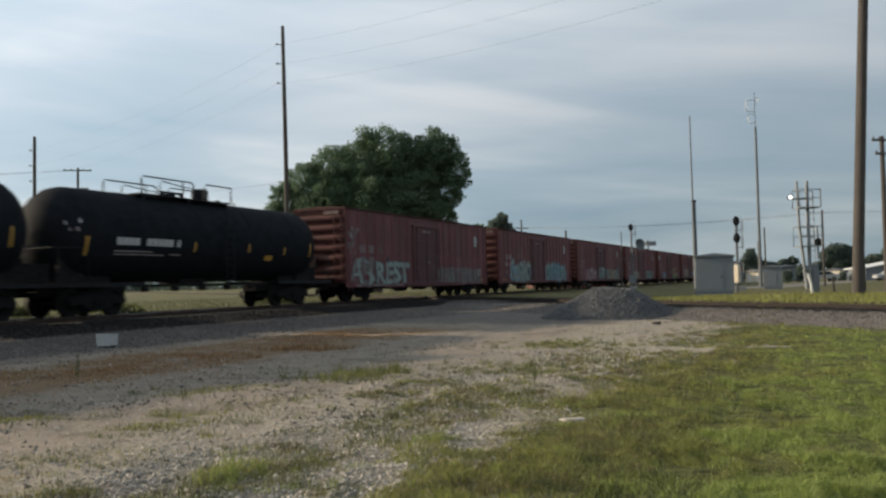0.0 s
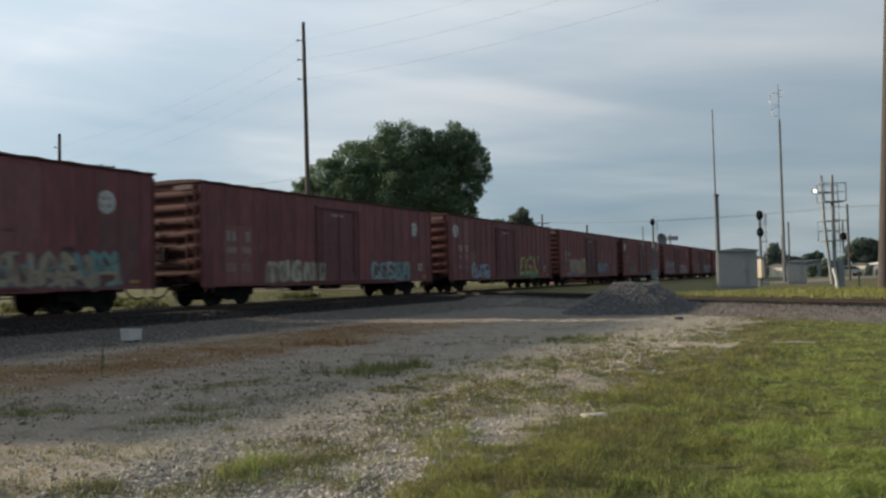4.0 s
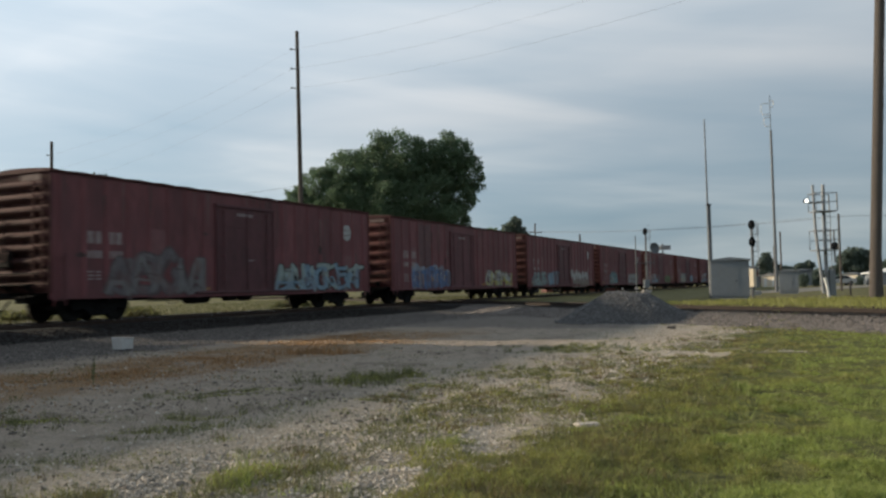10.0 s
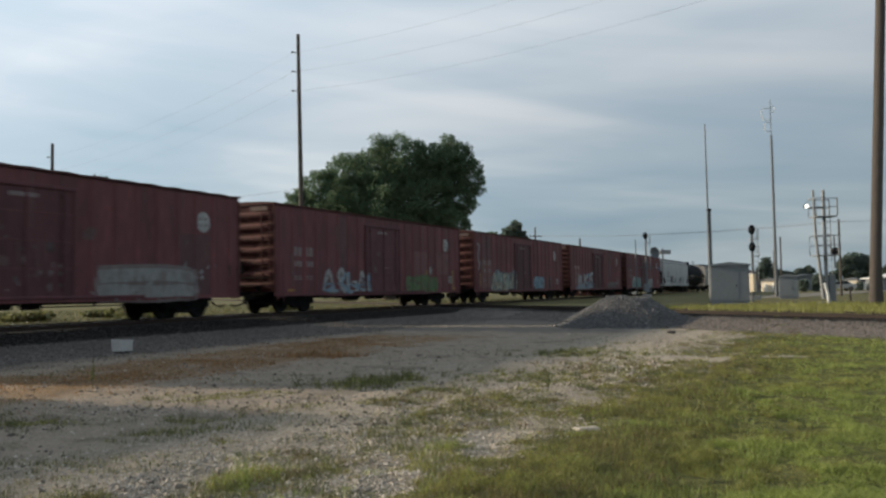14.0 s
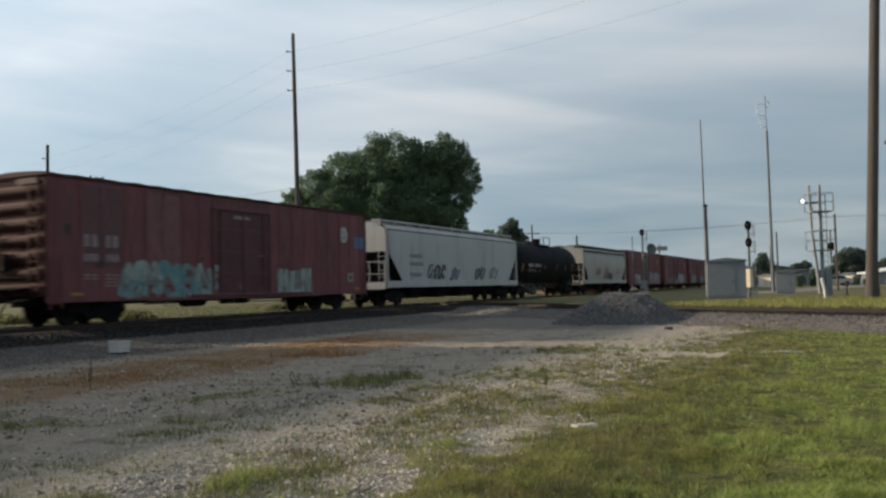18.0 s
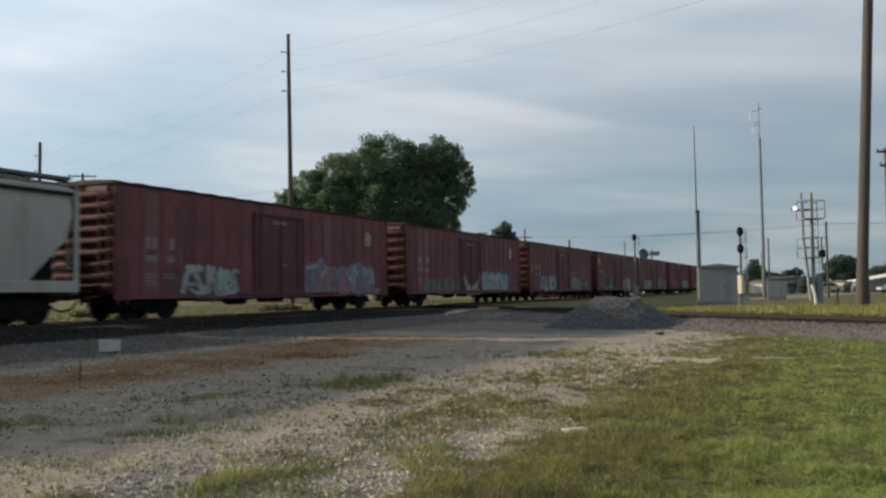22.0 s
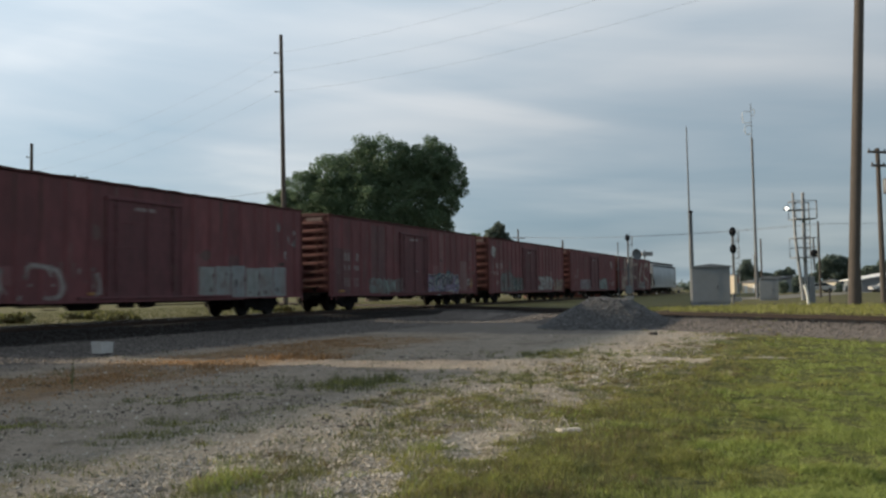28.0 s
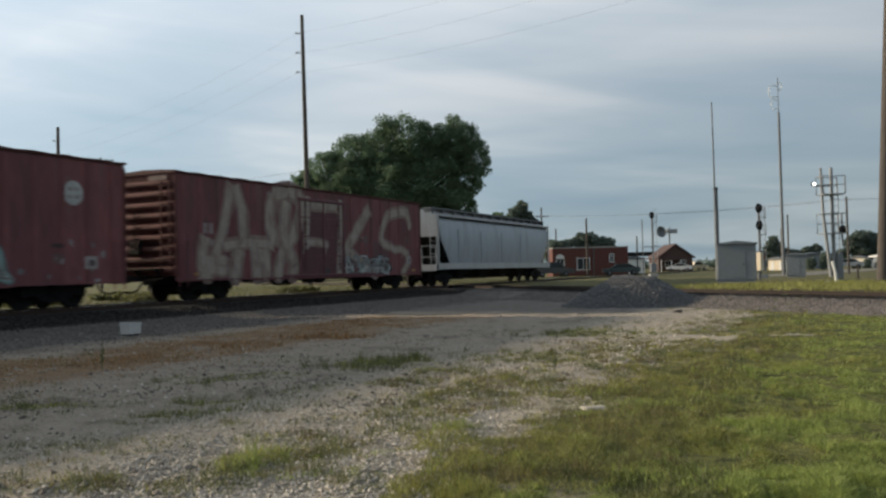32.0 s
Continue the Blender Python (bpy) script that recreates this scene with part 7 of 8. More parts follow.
def gable_house(x, y, w, d, h, ridge, wall, roof, label, turn=0.0, porch=True):
    t = base("house", label, "house", m=pose(x, y, 0.35, 0, 0, turn))
    part("wall", Geo().box(0, w, 0, d, 0, h), wall, t)
    part("gable", Geo().prism([(0, h), (w, h), (w / 2, ridge)], 0.02, d - 0.02), wall, t)
    r = Geo()
    for k in (0, 1):
        a, b = ((-0.5, h - 0.25), (w / 2, ridge + 0.1)) if k == 0 else ((w / 2, ridge + 0.1), (w + 0.5, h - 0.25))
        r.add([(a[0], -0.5, a[1]), (b[0], -0.5, b[1]), (b[0], d + 0.5, b[1]), (a[0], d + 0.5, a[1]),
               (a[0], -0.5, a[1] + 0.15), (b[0], -0.5, b[1] + 0.15), (b[0], d + 0.5, b[1] + 0.15), (a[0], d + 0.5, a[1] + 0.15)],
              [(0, 1, 2, 3), (7, 6, 5, 4), (0, 4, 5, 1), (1, 5, 6, 2), (2, 6, 7, 3), (3, 7, 4, 0)])
    part("roof", r, roof, t, "pitched shingle roof")
    framed_window(t, w * 0.28, 0.9, 1.0, 1.1, 0)
    framed_window(t, w * 0.72, 0.9, 1.0, 1.1, 0)
    part("door", Geo().box(w * 0.46, w * 0.58, -0.05, -0.002, 0.05, 2.05), M_SHINGLE, t)
    if porch:
        p = part("porch_roof", Geo().box(-0.2, w * 0.62, -2.2, 0.0, h - 0.5, h - 0.35, 0.02), roof, t)
        for k in (0.0, w * 0.3, w * 0.58):
            part("post", Geo().box(k - 0.06, k + 0.06, -2.1, -1.98, 0, h - 0.5), M_OFFWHITE, p)


def shed(x, y, w, d, h, mat, label, turn=0.0, doors=1):
    t = base("shed", label, "shed", m=pose(x, y, 0.35, 0, 0, turn))
    part("wall", Geo().box(0, w, 0, d, 0, h), mat, t)
    part("roof", Geo().prism([(-0.2, h), (w + 0.2, h), (w + 0.2, h + 0.12), (w / 2, h + 0.45), (-0.2, h + 0.12)], -0.2, d + 0.2), M_GALV, t, "grey metal roof")
    for i in range(doors):
        a = w * (i + 0.5) / doors
        part("door", Geo().box(a - w * 0.16 / doors, a + w * 0.16 / doors, -0.05, -0.003, 0.05, h * 0.8), M_OFFWHITE, t)


def motor_car(x, y, turn, color, label, kind="sedan"):
    body_m = material("car_paint", color, 0.3, 0.1, grain=3.0, spread=0.05, coat=0.6)
    t = base("car" if kind != "pickup" else "pickup_truck", label, "car" if kind != "pickup" else "pickup truck", m=pose(x, y, zground(x, y), 0, 0, turn))
    if kind == "pickup":
        out = [(-2.7, 0.45), (2.6, 0.45), (2.65, 0.95), (1.5, 1.08), (0.8, 1.75), (-0.7, 1.78), (-0.85, 1.1), (-2.7, 1.1)]
        glass = [(1.25, 1.12), (0.75, 1.68), (-0.62, 1.70), (-0.7, 1.12)]
    else:
        out = [(-2.25, 0.4), (2.25, 0.4), (2.3, 0.78), (1.25, 0.95), (0.5, 1.42), (-0.9, 1.45), (-1.7, 1.02), (-2.25, 0.98)]
        glass = [(1.1, 0.97), (0.45, 1.36), (-0.85, 1.39), (-1.45, 1.02)]
    part("body", Geo().prism(out, -0.88, 0.88), body_m, t)
    for y0, y1 in ((-0.90, -0.885), (0.885, 0.90)):
        part("side_window", Geo().prism(glass, y0, y1), M_GLASS, t)
    for wx in (-1.45, 1.45):
        for wy in (-0.86, 0.86):
            w = part("wheel", Geo().lathe([(0.0, -0.1), (0.2, -0.1), (0.32, -0.09), (0.33, 0.0), (0.32, 0.09), (0.2, 0.1), (0, 0.1)], 16, pose(wx, wy, 0.32, 90, 0, 0)), M_DARKMETAL, t)
            part("rim", Geo().lathe([(0.0, -0.105), (0.19, -0.105), (0.2, 0.105), (0.0, 0.105)], 12, pose(wx, wy, 0.32, 90, 0, 0)), M_GALV, w)
    for wy in (-0.6, 0.6):
        part("headlight", Geo().box(2.2, 2.3, wy - 0.18, wy + 0.18, 0.62, 0.76, 0.02), M_GLASS, t)


white_box()
gravel_pile()
cabinet(15.88, 48.0, 2.1, 1.9, 2.3, -19, "silver-grey metal signal cabinet with a shallow pitched roof", vent=False)
cabinet(24.2, 60.3, 1.3, 1.1, 1.72, -22, "small silver-grey metal relay cabinet", vent=False)
rc = base("relay_case", "cream weathered metal relay case on a post", "equipment box", m=stand(17.95, 50.2, None, -50))
part("case", Geo().box(-0.19, 0.19, -0.16, 0.16, 0.62, 1.72, 0.015), M_CREAM, rc)
part("post", Geo().tube([(0, 0, -0.2), (0, 0, 0.66)], 0.07, 8), M_GALV, rc)
signal_mast(20.80, 58.0, 5.5, (5.29, 4.085), "two-headed black railway signal on a mast with a ladder", True)
sg = signal_mast(18.4, 80.0, 6.7, (6.35,), "single-headed railway signal on a mast with platform", True)
part("platform", Geo().box(-1.0, 0.9, 0.0, 0.7, 2.9, 2.96, 0.01), M_GALV, sg)
part("dish", Geo().lathe([(0.0, 0.0), (0.4, 0.06), (0.55, 0.2)], 14, pose(0.75, -0.1, 4.3, 80, 0, 20)), M_GALV, sg, "round grey dish")
part("side_mast", Geo().tube([(-0.9, 0.3, 0), (-0.9, 0.3, 5.6)], 0.05, 6), M_GALV, sg)
antenna_mast(15.35, 50.2, 11.3, 6.1, "slim antenna tube clamped to a dark pole by the cabinet")
am = antenna_mast(27.07, 70.0, 14.2, 0, "tall grey antenna tube with white folded elements", 0.11)
dipole_antenna(am, 14.2 - 0.37)
signal_tower()
for x, y, top, r in ((32.5, 70.0, 6.9, 0.10), (28.3, 72.0, 5.6, 0.08), (27.9, 72.5, 4.4, 0.07)):
    wood_pole(x, y, top, r, r * 0.8, "plain short grey pole", 0)
wood_pole(19.95, 42.0, 1.2, 0.05, 0.045, "short grey fence post in the grass", 0, name="fence_post")
wood_pole(19.5, 38.7, 22.0, 0.26, 0.20, "thick brown wooden transmission pole", 3, 1.8, (0, 3.4), 1)
wood_pole(20.05, 39.2, 5.4, 0.11, 0.10, "short dark wooden stub pole beside the transmission pole", 0)
wood_pole(-14.14, 75.0, 25.4, 0.26, 0.16, "tall wooden transmission pole with three insulators", 3, 1.82, (0, -0.67), -1)
wood_pole(-49.9, 100.0, 20.3, 0.26, 0.18, "tall wooden transmission pole with three insulators", 3, 1.9, (0, 0), -1)
cross_pole(24.35, 45.0, 8.95, 0.16, ((0.25, 1.6), (1.0, 1.2)), "weathered wooden power pole with crossarms", 15, True)
cross_pole(-37.9, 85.0, 14.1, 0.17, ((0.3, 2.8), (2.2, 2.2)), "wooden power pole with two crossarms", 10)
cross_pole(10.6, 110.0, 9.6, 0.14, ((1.2, 1.9),), "far wooden pole with one crossarm", 25)
wood_pole(15.05, 100.0, 7.4, 0.14, 0.11, "far bare wooden pole before the brick building", 0)
wood_pole(14.5, 128.0, 7.6, 0.13, 0.1, "far bare wooden pole", 0)
wood_pole(22.8, 108.0, 5.4, 0.11, 0.09, "short far bare wooden pole", 0)
lm = antenna_mast(42.6, 170.0, 9.3, 0, "far tall lighting mast with a lamp bank", 0.16)
# pale metal here stands in for haze over the distance
part("lamp_bank", Geo().box(-0.6, 1.6, -0.3, 0.3, 7.7, 8.6, 0.05), M_PALEMETAL, lm, "lamp bank in a colour paled for haze")
# conductors: far pole, tall pole, thick pole
for i in range(3):
    z1 = 25.4 - 1.7 - 1.82 * i
    wire([(-50.35, 100.0, 20.3 - 1.7 - 1.9 * i), (-14.85, 75.0, z1), (20.7, 38.7, 22.0 - 1.7 - 1.8 * i + 0.9)], 1.1, 0.0065, "high conductor hung between transmission poles")
for k in (-1.1, 0.9):
    wire([(-80, 70, 12.9), (-37.9 + k, 85.0, 13.9)], 0.9, 0.012)
wire([(-37.9, 85.0, 11.9), (-14.4, 75.0, 11.0)], 0.8, 0.012)
for k, z in ((-0.8, 8.5), (0.8, 8.5)):
    wire([(10.6 + k, 110.0, z), (34.5 + k, 74.0, 7.0), (70 + k, 60.0, 7.4)], 0.5, 0.016)

# the big tree beyond the tracks, and lesser ones
tree(-8.0, 96.0, [(-11.6, 0, 9.2, 1.9, 1.9, 1.9), (-10.2, 0, 11.0, 2.1, 2.2, 2.1), (-7.5, 0, 12.4, 2.8, 2.8, 2.9), (-4.6, 0.5, 14.0, 3.4, 3.4, 3.4), (-1.3, 0, 14.6, 3.5, 3.4, 3.5),
                  (1.5, 0, 16.0, 3.6, 3.6, 3.8), (4.6, 0.4, 14.9, 3.0, 3.2, 3.2), (7.2, 0, 16.0, 2.9, 3.0, 3.1), (9.2, 0, 14.3, 2.4, 2.6, 2.5), (8.3, -0.5, 11.4, 2.2, 2.4, 2.4),
                  (7.6, 0, 8.6, 2.3, 2.4, 2.4), (0.2, -1, 11.0, 4.8, 4.2, 4.4), (4.0, -1, 10.6, 4.4, 4.0, 4.4), (-5.0, -1, 10.0, 4.2, 3.8, 3.8), (0.3, -1.5, 7.0, 4.8, 3.8, 3.8),
                  (4.9, -1, 6.6, 3.8, 3.4, 3.4), (-6.2, -0.5, 7.0, 3.4, 3.2, 3.2)],
     190000, 0.155, "broad old tree with a dense rounded dark green crown", 11, None, 0.7, sprays=34)
tree(3.9, 118.0, [(-1.4, 0, 6.5, 2.2, 2, 2.4), (1.2, 0, 7.2, 2.3, 2, 2.2), (3.0, 0, 6.0, 1.8, 2, 2.0)], 3200, 0.4, "low rounded green tree behind the train", 12, None, 0.3)
tree(8.0, 116.0, [(-0.8, 0, 7.6, 1.3, 1.3, 2.4), (0.4, 0, 8.8, 1.0, 1.0, 2.2), (1.2, 0, 7.4, 1.1, 1.1, 2.0)], 2600, 0.36, "small upright dark green tree behind the train", 13, M_LEAF_HAZY, 0.25)
tree(14.0, 127.0, [(0, 0, 3.6, 1.8, 1.6, 2.0), (1.6, 0, 3.8, 1.4, 1.4, 1.7)], 1500, 0.38, "round tree behind the brick building", 14, M_LEAF_HAZY, 0.22)
tree(18.5, 128.0, [(-1.6, 0, 4.2, 1.9, 1.6, 1.6), (0.8, 0, 5.2, 2.0, 1.6, 1.5), (3.2, 0, 4.4, 2.2, 1.6, 1.5)], 2200, 0.38, "low spreading tree behind the brick building", 15, M_LEAF_HAZY, 0.22)
tree(51.6, 138.0, [(-0.5, 0, 3.7, 0.95, 0.9, 1.3), (0.2, 0, 4.7, 0.9, 0.9, 1.1), (0.9, 0, 3.5, 1.1, 1.0, 1.2), (2.6, 0, 2.7, 1.2, 1.0, 0.8), (3.7, 0, 2.6, 0.9, 0.8, 0.65), (0, 0, 2.2, 1.4, 1.0, 1.0)], 4200, 0.24, "dark bushy tree behind the low cream shed", 16, M_LEAF_HAZY, 0.16)
tree(60.6, 144.0, [(-0.9, 0, 3.1, 1.0, 0.8, 0.7), (0.7, 0, 3.4, 1.0, 0.8, 0.7), (0, 0, 2.4, 1.3, 0.8, 0.8)], 2200, 0.28, "low dark shrub tree behind the grey shed", 17, M_LEAF_HAZY, 0.15)
tree(72.2, 150.0, [(-2.0, 0, 4.2, 1.3, 1.4, 1.7), (-0.8, 0, 5.1, 1.5, 1.5, 1.6), (0.6, 0, 5.2, 1.5, 1.5, 1.6), (1.9, 0, 4.6, 1.4, 1.4, 1.7), (2.7, 0, 3.6, 1.2, 1.3, 1.5), (0, 0, 3.2, 2.6, 1.6, 1.6), (-3.6, 0, 2.6, 1.2, 1.1, 1.0), (5.0, 0, 2.8, 1.8, 1.3, 1.2)], 9000, 0.26, "rounded dark green tree behind the long cream shed", 18, M_LEAF_HAZY, 0.3)
tree(75.0, 138.0, [(-2.2, 0, 3.2, 2.0, 1.6, 1.2), (0.4, 0, 3.9, 1.9, 1.6, 1.2), (2.8, 0, 4.3, 2.2, 1.8, 1.4), (5.6, 0, 4.6, 2.2, 1.8, 1.5)], 4600, 0.32, "dark green tree behind the white house", 19, M_LEAF_HAZY, 0.25)
for i, (x, y, r, h) in enumerate(((-13.6, 34.5, 1.3, 0.32), (-21.5, 34.5, 1.2, 0.3), (-9.5, 47.0, 1.0, 0.3))):
    bush(x, y, r, h, "low leafy green bush in the field", 30 + i)
for i, (x, y, r, h) in enumerate(((48.4, 115.0, 0.9, 1.7), (50.2, 115.5, 1.0, 2.6), (52.0, 116.0, 0.8, 1.9), (45.6, 112.0, 0.7, 1.1), (59.0, 121.0, 0.9, 1.3))):
    bush(x, y, r, h, "dark dense bush before the far sheds", 40 + i, M_LEAF_HAZY, 1100, 0.2)



for i, (s_, p_, r, h) in enumerate(((22.3, 30.2, 1.3, 0.4), (18.8, 29.0, 1.2, 0.34), (27.6, 31.0, 1.2, 0.35))):
    b_ = on_track(s_, p_)
    bush(b_.x, b_.y, r, h, "low leafy green bush in the field", 60 + i)


def far_woods():
    """A low, uneven line of trees along the far edge of the fields."""
    rng = np.random.default_rng(77)
    lobes = []
    for i in range(260):
        a = radians(-42 + 84 * (i + rng.uniform(-0.4, 0.4)) / 260)
        r = rng.uniform(300, 360)
        h = rng.uniform(1.6, 3.4) * (1.5 if a < 0.1 else 1.0)
        lobes.append((r * math.sin(a), r * math.cos(a), 0.35 + h * 0.55, rng.uniform(3, 7), 3.0, h * 0.6))
    v, f = leaf_cloud(lobes, 16000, 0.9, 78, 0.3)
    v[:, 2] = np.maximum(v[:, 2], 0.3)
    tagged(new("far_woods", fast_mesh("far_woods", v, f, M_LEAF_HAZY)), "distant low line of dark green trees", "trees", kind="stuff")


far_woods()
road = Geo()
road.add([(21.0, 66.0, 0.38), (27.0, 66.0, 0.38), (62.0, 116.0, 0.38), (50.0, 110.0, 0.38), (21.0, 66.0, 0.30), (27.0, 66.0, 0.30), (62.0, 116.0, 0.30), (50.0, 110.0, 0.30)],
         [(0, 1, 2, 3), (7, 6, 5, 4), (0, 4, 5, 1), (1, 5, 6, 2), (2, 6, 7, 3), (3, 7, 4, 0)])
tagged(new("road", road.mesh("road", M_DUST)), "pale dusty gravel road across the field", "road", kind="structure")
brick_building()
gable_house(36.7, 155.0, 6.3, 8.0, 2.66, 4.96, M_SHINGLE, M_SHINGLE, "low brown house with a gabled roof and porch")
gable_house(59.2, 115.0, 11.0, 7.0, 1.9, 2.6, M_CABINET, M_OFFWHITE, "low grey house with a pale metal roof", -8, False)
shed(55.9, 136.0, 5.0, 4.0, 2.3, M_CABINET, "grey metal shed behind dark bushes", 0.0, 2)
shed(65.2, 139.5, 2.3, 1.5, 1.6, M_CREAM, "low cream shed beside dark trees", -50)
shed(67.5, 140.5, 3.6, 3.0, 1.5, M_CABINET, "low grey metal shed beside dark trees")
shed(46.4, 126.0, 2.7, 1.4, 1.6, M_CREAM, "low cream shed behind the relay cabinet", -50, 2)
shed(45.2, 126.5, 1.0, 2.0, 2.6, M_BRICK, "narrow red brick shed behind the relay cabinet")
shed(24.5, 126.0, 3.2, 3.0, 2.2, M_OFFWHITE, "small white shed beside the house")
shed(37.5, 118.0, 2.2, 2.4, 2.4, M_CREAM, "tiny cream shed by the track")
fs = base("long_shed", "long dark flat roof on posts beyond the houses", "shelter", m=pose(34.0, 190.0, 0.35))
part("roof", Geo().box(-14, 17, 0, 8, 3.5, 4.4, 0.05), M_DARKMETAL, fs, "dark flat roof")
for i in range(6):
    part("post", Geo().box(-13.8 + i * 5.9, -13.5 + i * 5.9, 0.2, 0.5, 0, 3.5), M_GALV, fs)
motor_car(19.3, 101.0, 175, (0.03, 0.05, 0.06), "dark teal sedan on the far road")
motor_car(10.7, 99.5, 10, (0.05, 0.05, 0.055), "dark pickup near the brick building", "pickup")
motor_car(39.2, 150.0, 160, (0.6, 0.6, 0.6), "white parked car by the house")
motor_car(61.0, 111.5, 172, (0.6, 0.6, 0.6), "white parked car before the grey house")
motor_car(54.8, 119.0, 175, (0.42, 0.42, 0.42), "pale grey parked car before the far sheds")
motor_car(47.7, 170.0, 20, (0.5, 0.42, 0.3), "tan parked pickup by the house", "pickup")

# small things on the ground
fr = base("flat_stone", "pale flat stone lying in the grass", "stone", m=stand(1.28, 8.36, None, 20))
part("slab", Geo().box(-0.13, 0.13, -0.08, 0.08, -0.03, 0.03, 0.02), M_STONE, fr)
dk = base("wood_scrap", "dark scrap of timber on the gravel", "timber scrap", m=stand(6.35, 24.6, None, 8))
part("block", Geo().box(-0.12, 0.12, -0.07, 0.07, -0.02, 0.07, 0.02), M_WOOD, dk)


# ---- grass, weeds and loose stone ----
def blades(px, py, height, width, seed, lean=0.5):
    """Bent two-piece blades at the given places."""
    rng = np.random.default_rng(seed)
    n = len(px)
    z = ground_height(px, py) - 0.005
    a = rng.uniform(0, 2 * np.pi, n)
    dx, dy = np.cos(a), np.sin(a)
    b = rng.uniform(0, 2 * np.pi, n)
    k = rng.uniform(0.1, lean, n) * height
    lx, ly = np.cos(b) * k, np.sin(b) * k
    w = width / 2
    v = np.empty((n, 5, 3))
    v[:, 0] = np.stack([px - dx * w, py - dy * w, z], -1)
    v[:, 1] = np.stack([px + dx * w, py + dy * w, z], -1)
    v[:, 2] = np.stack([px + dx * w * 0.75 + lx * 0.4, py + dy * w * 0.75 + ly * 0.4, z + height * 0.6], -1)
    v[:, 3] = np.stack([px - dx * w * 0.75 + lx * 0.4, py - dy * w * 0.75 + ly * 0.4, z + height * 0.6], -1)
    v[:, 4] = np.stack([px + lx, py + ly, z + height], -1)
    f = np.array([(0, 1, 2), (0, 2, 3), (3, 2, 4)])
    return v.reshape(-1, 3), (f[None] + 5 * np.arange(n)[:, None, None]).reshape(-1, 3)


def stuff(name, verts, faces, mat, label, category):
    tagged(new(name, fast_mesh(name, verts, faces, mat)), label, category, kind="stuff")


def patchy(x, y, seed, scale):
    """A smooth random field of about -1 to 1."""
    r = np.random.default_rng(seed)
    out = np.zeros_like(x)
    for i in range(5):
        ang, ph, k = r.uniform(0, 2 * np.pi), r.uniform(0, 6.28, 2), scale * (0.6 + 0.5 * i)
        out += np.sin((x * np.cos(ang) + y * np.sin(ang)) * k + ph[0]) * np.cos((y * np.cos(ang) - x * np.sin(ang)) * k * 0.8 + ph[1]) / (1 + 0.5 * i)
    return out / 1.6


def spread(count, ymin, ymax, seed):
    """Places in a wedge before the eye, thinner with distance."""
    rng = np.random.default_rng(seed)
    y = 1 / rng.uniform(1 / ymax, 1 / ymin, count)
    x = y * rng.uniform(-0.60, 0.60, count)
    return x, y


def across(x, y):
    return x * N.x + y * N.y


def keep(x, y, mask):
    return x[mask], y[mask]


def lay_grass():
    rng = np.random.default_rng(3)
    x, y = spread(460000, 4.6, 36.0, 1)
    p = across(x, y)
    q = x * Q.x + y * Q.y
    edge = 3.2 + 0.9 * patchy(x, y, 4, 0.9) + 1.0 * patchy(x, y, 5, 2.6)
    ok = (p < edge) & (q < 18.9) & (rng.uniform(0, 1, len(x)) < 0.2 + 0.8 * np.clip((edge - p) / 2.2, 0, 1))
    # bare sand shows through
    for sx, sy, rx, ry in ((0.42, 7.95, 0.6, 0.7), (3.75, 17.3, 0.9, 1.9), (4.6, 15.9, 0.8, 0.8), (6.0, 16.3, 0.9, 0.45)):
        ok &= (np.hypot((x - sx) / rx, (y - sy) / ry) + 0.3 * patchy(x, y, 15, 5.0) > 0.85) | (rng.uniform(0, 1, len(x)) < 0.1)
    x, y = keep(x, y, ok)
    # tussocks with dark gaps between them
    clump = 0.5 * patchy(x, y, 66, 3.4) + 0.75 * patchy(x, y * 0.7, 67, 8.0) + 0.45 * patchy(x, y * 0.7, 69, 19.0)
    ok = (clump + rng.normal(0, 0.15, len(x)) > -0.4) | (rng.uniform(0, 1, len(x)) < 0.25)
    x, y, clump = x[ok], y[ok], clump[ok]
    p = across(x, y)
    # greenest nearest and far from the gravel, browner towards its edge
    kind = 0.6 * patchy(x, y, 6, 0.8) + 0.55 * patchy(x, y, 68, 2.4) + 0.5 * patchy(x, y, 70, 5.5) - 0.45 * clump + rng.normal(0, 0.2, len(x)) + 0.38 * np.clip(p - 0.35, -1.3, 4) + 0.10 * np.clip(y - 6.2, -1, 7)
    size = np.clip(y / 9, 0.75, 2.6)
    for sel, mat, lab in ((kind < 0.45, M_BLADE, "short mown green grass"), ((kind >= 0.45) & (kind < 1.65), M_OLIVE, "olive-brown grass in patches"),
                          ((kind >= 1.65) & (kind < 2.2), M_STRAW, "straw-coloured dry grass among the lawn"),
                          (kind >= 2.2, M_BROWN, "brown dying grass at the lawn's edge")):
        gx, gy = keep(x, y, sel)
        s = size[sel]
        tall = np.clip(1.0 + 1.9 * clump[sel], 0.4, 4.0)
        v, f = blades(gx, gy, rng.uniform(0.012, 0.040, len(gx)) * tall, rng.uniform(0.005, 0.010, len(gx)) * s, 7, 1.5)
        stuff("grass", v, f, mat, lab, "grass")


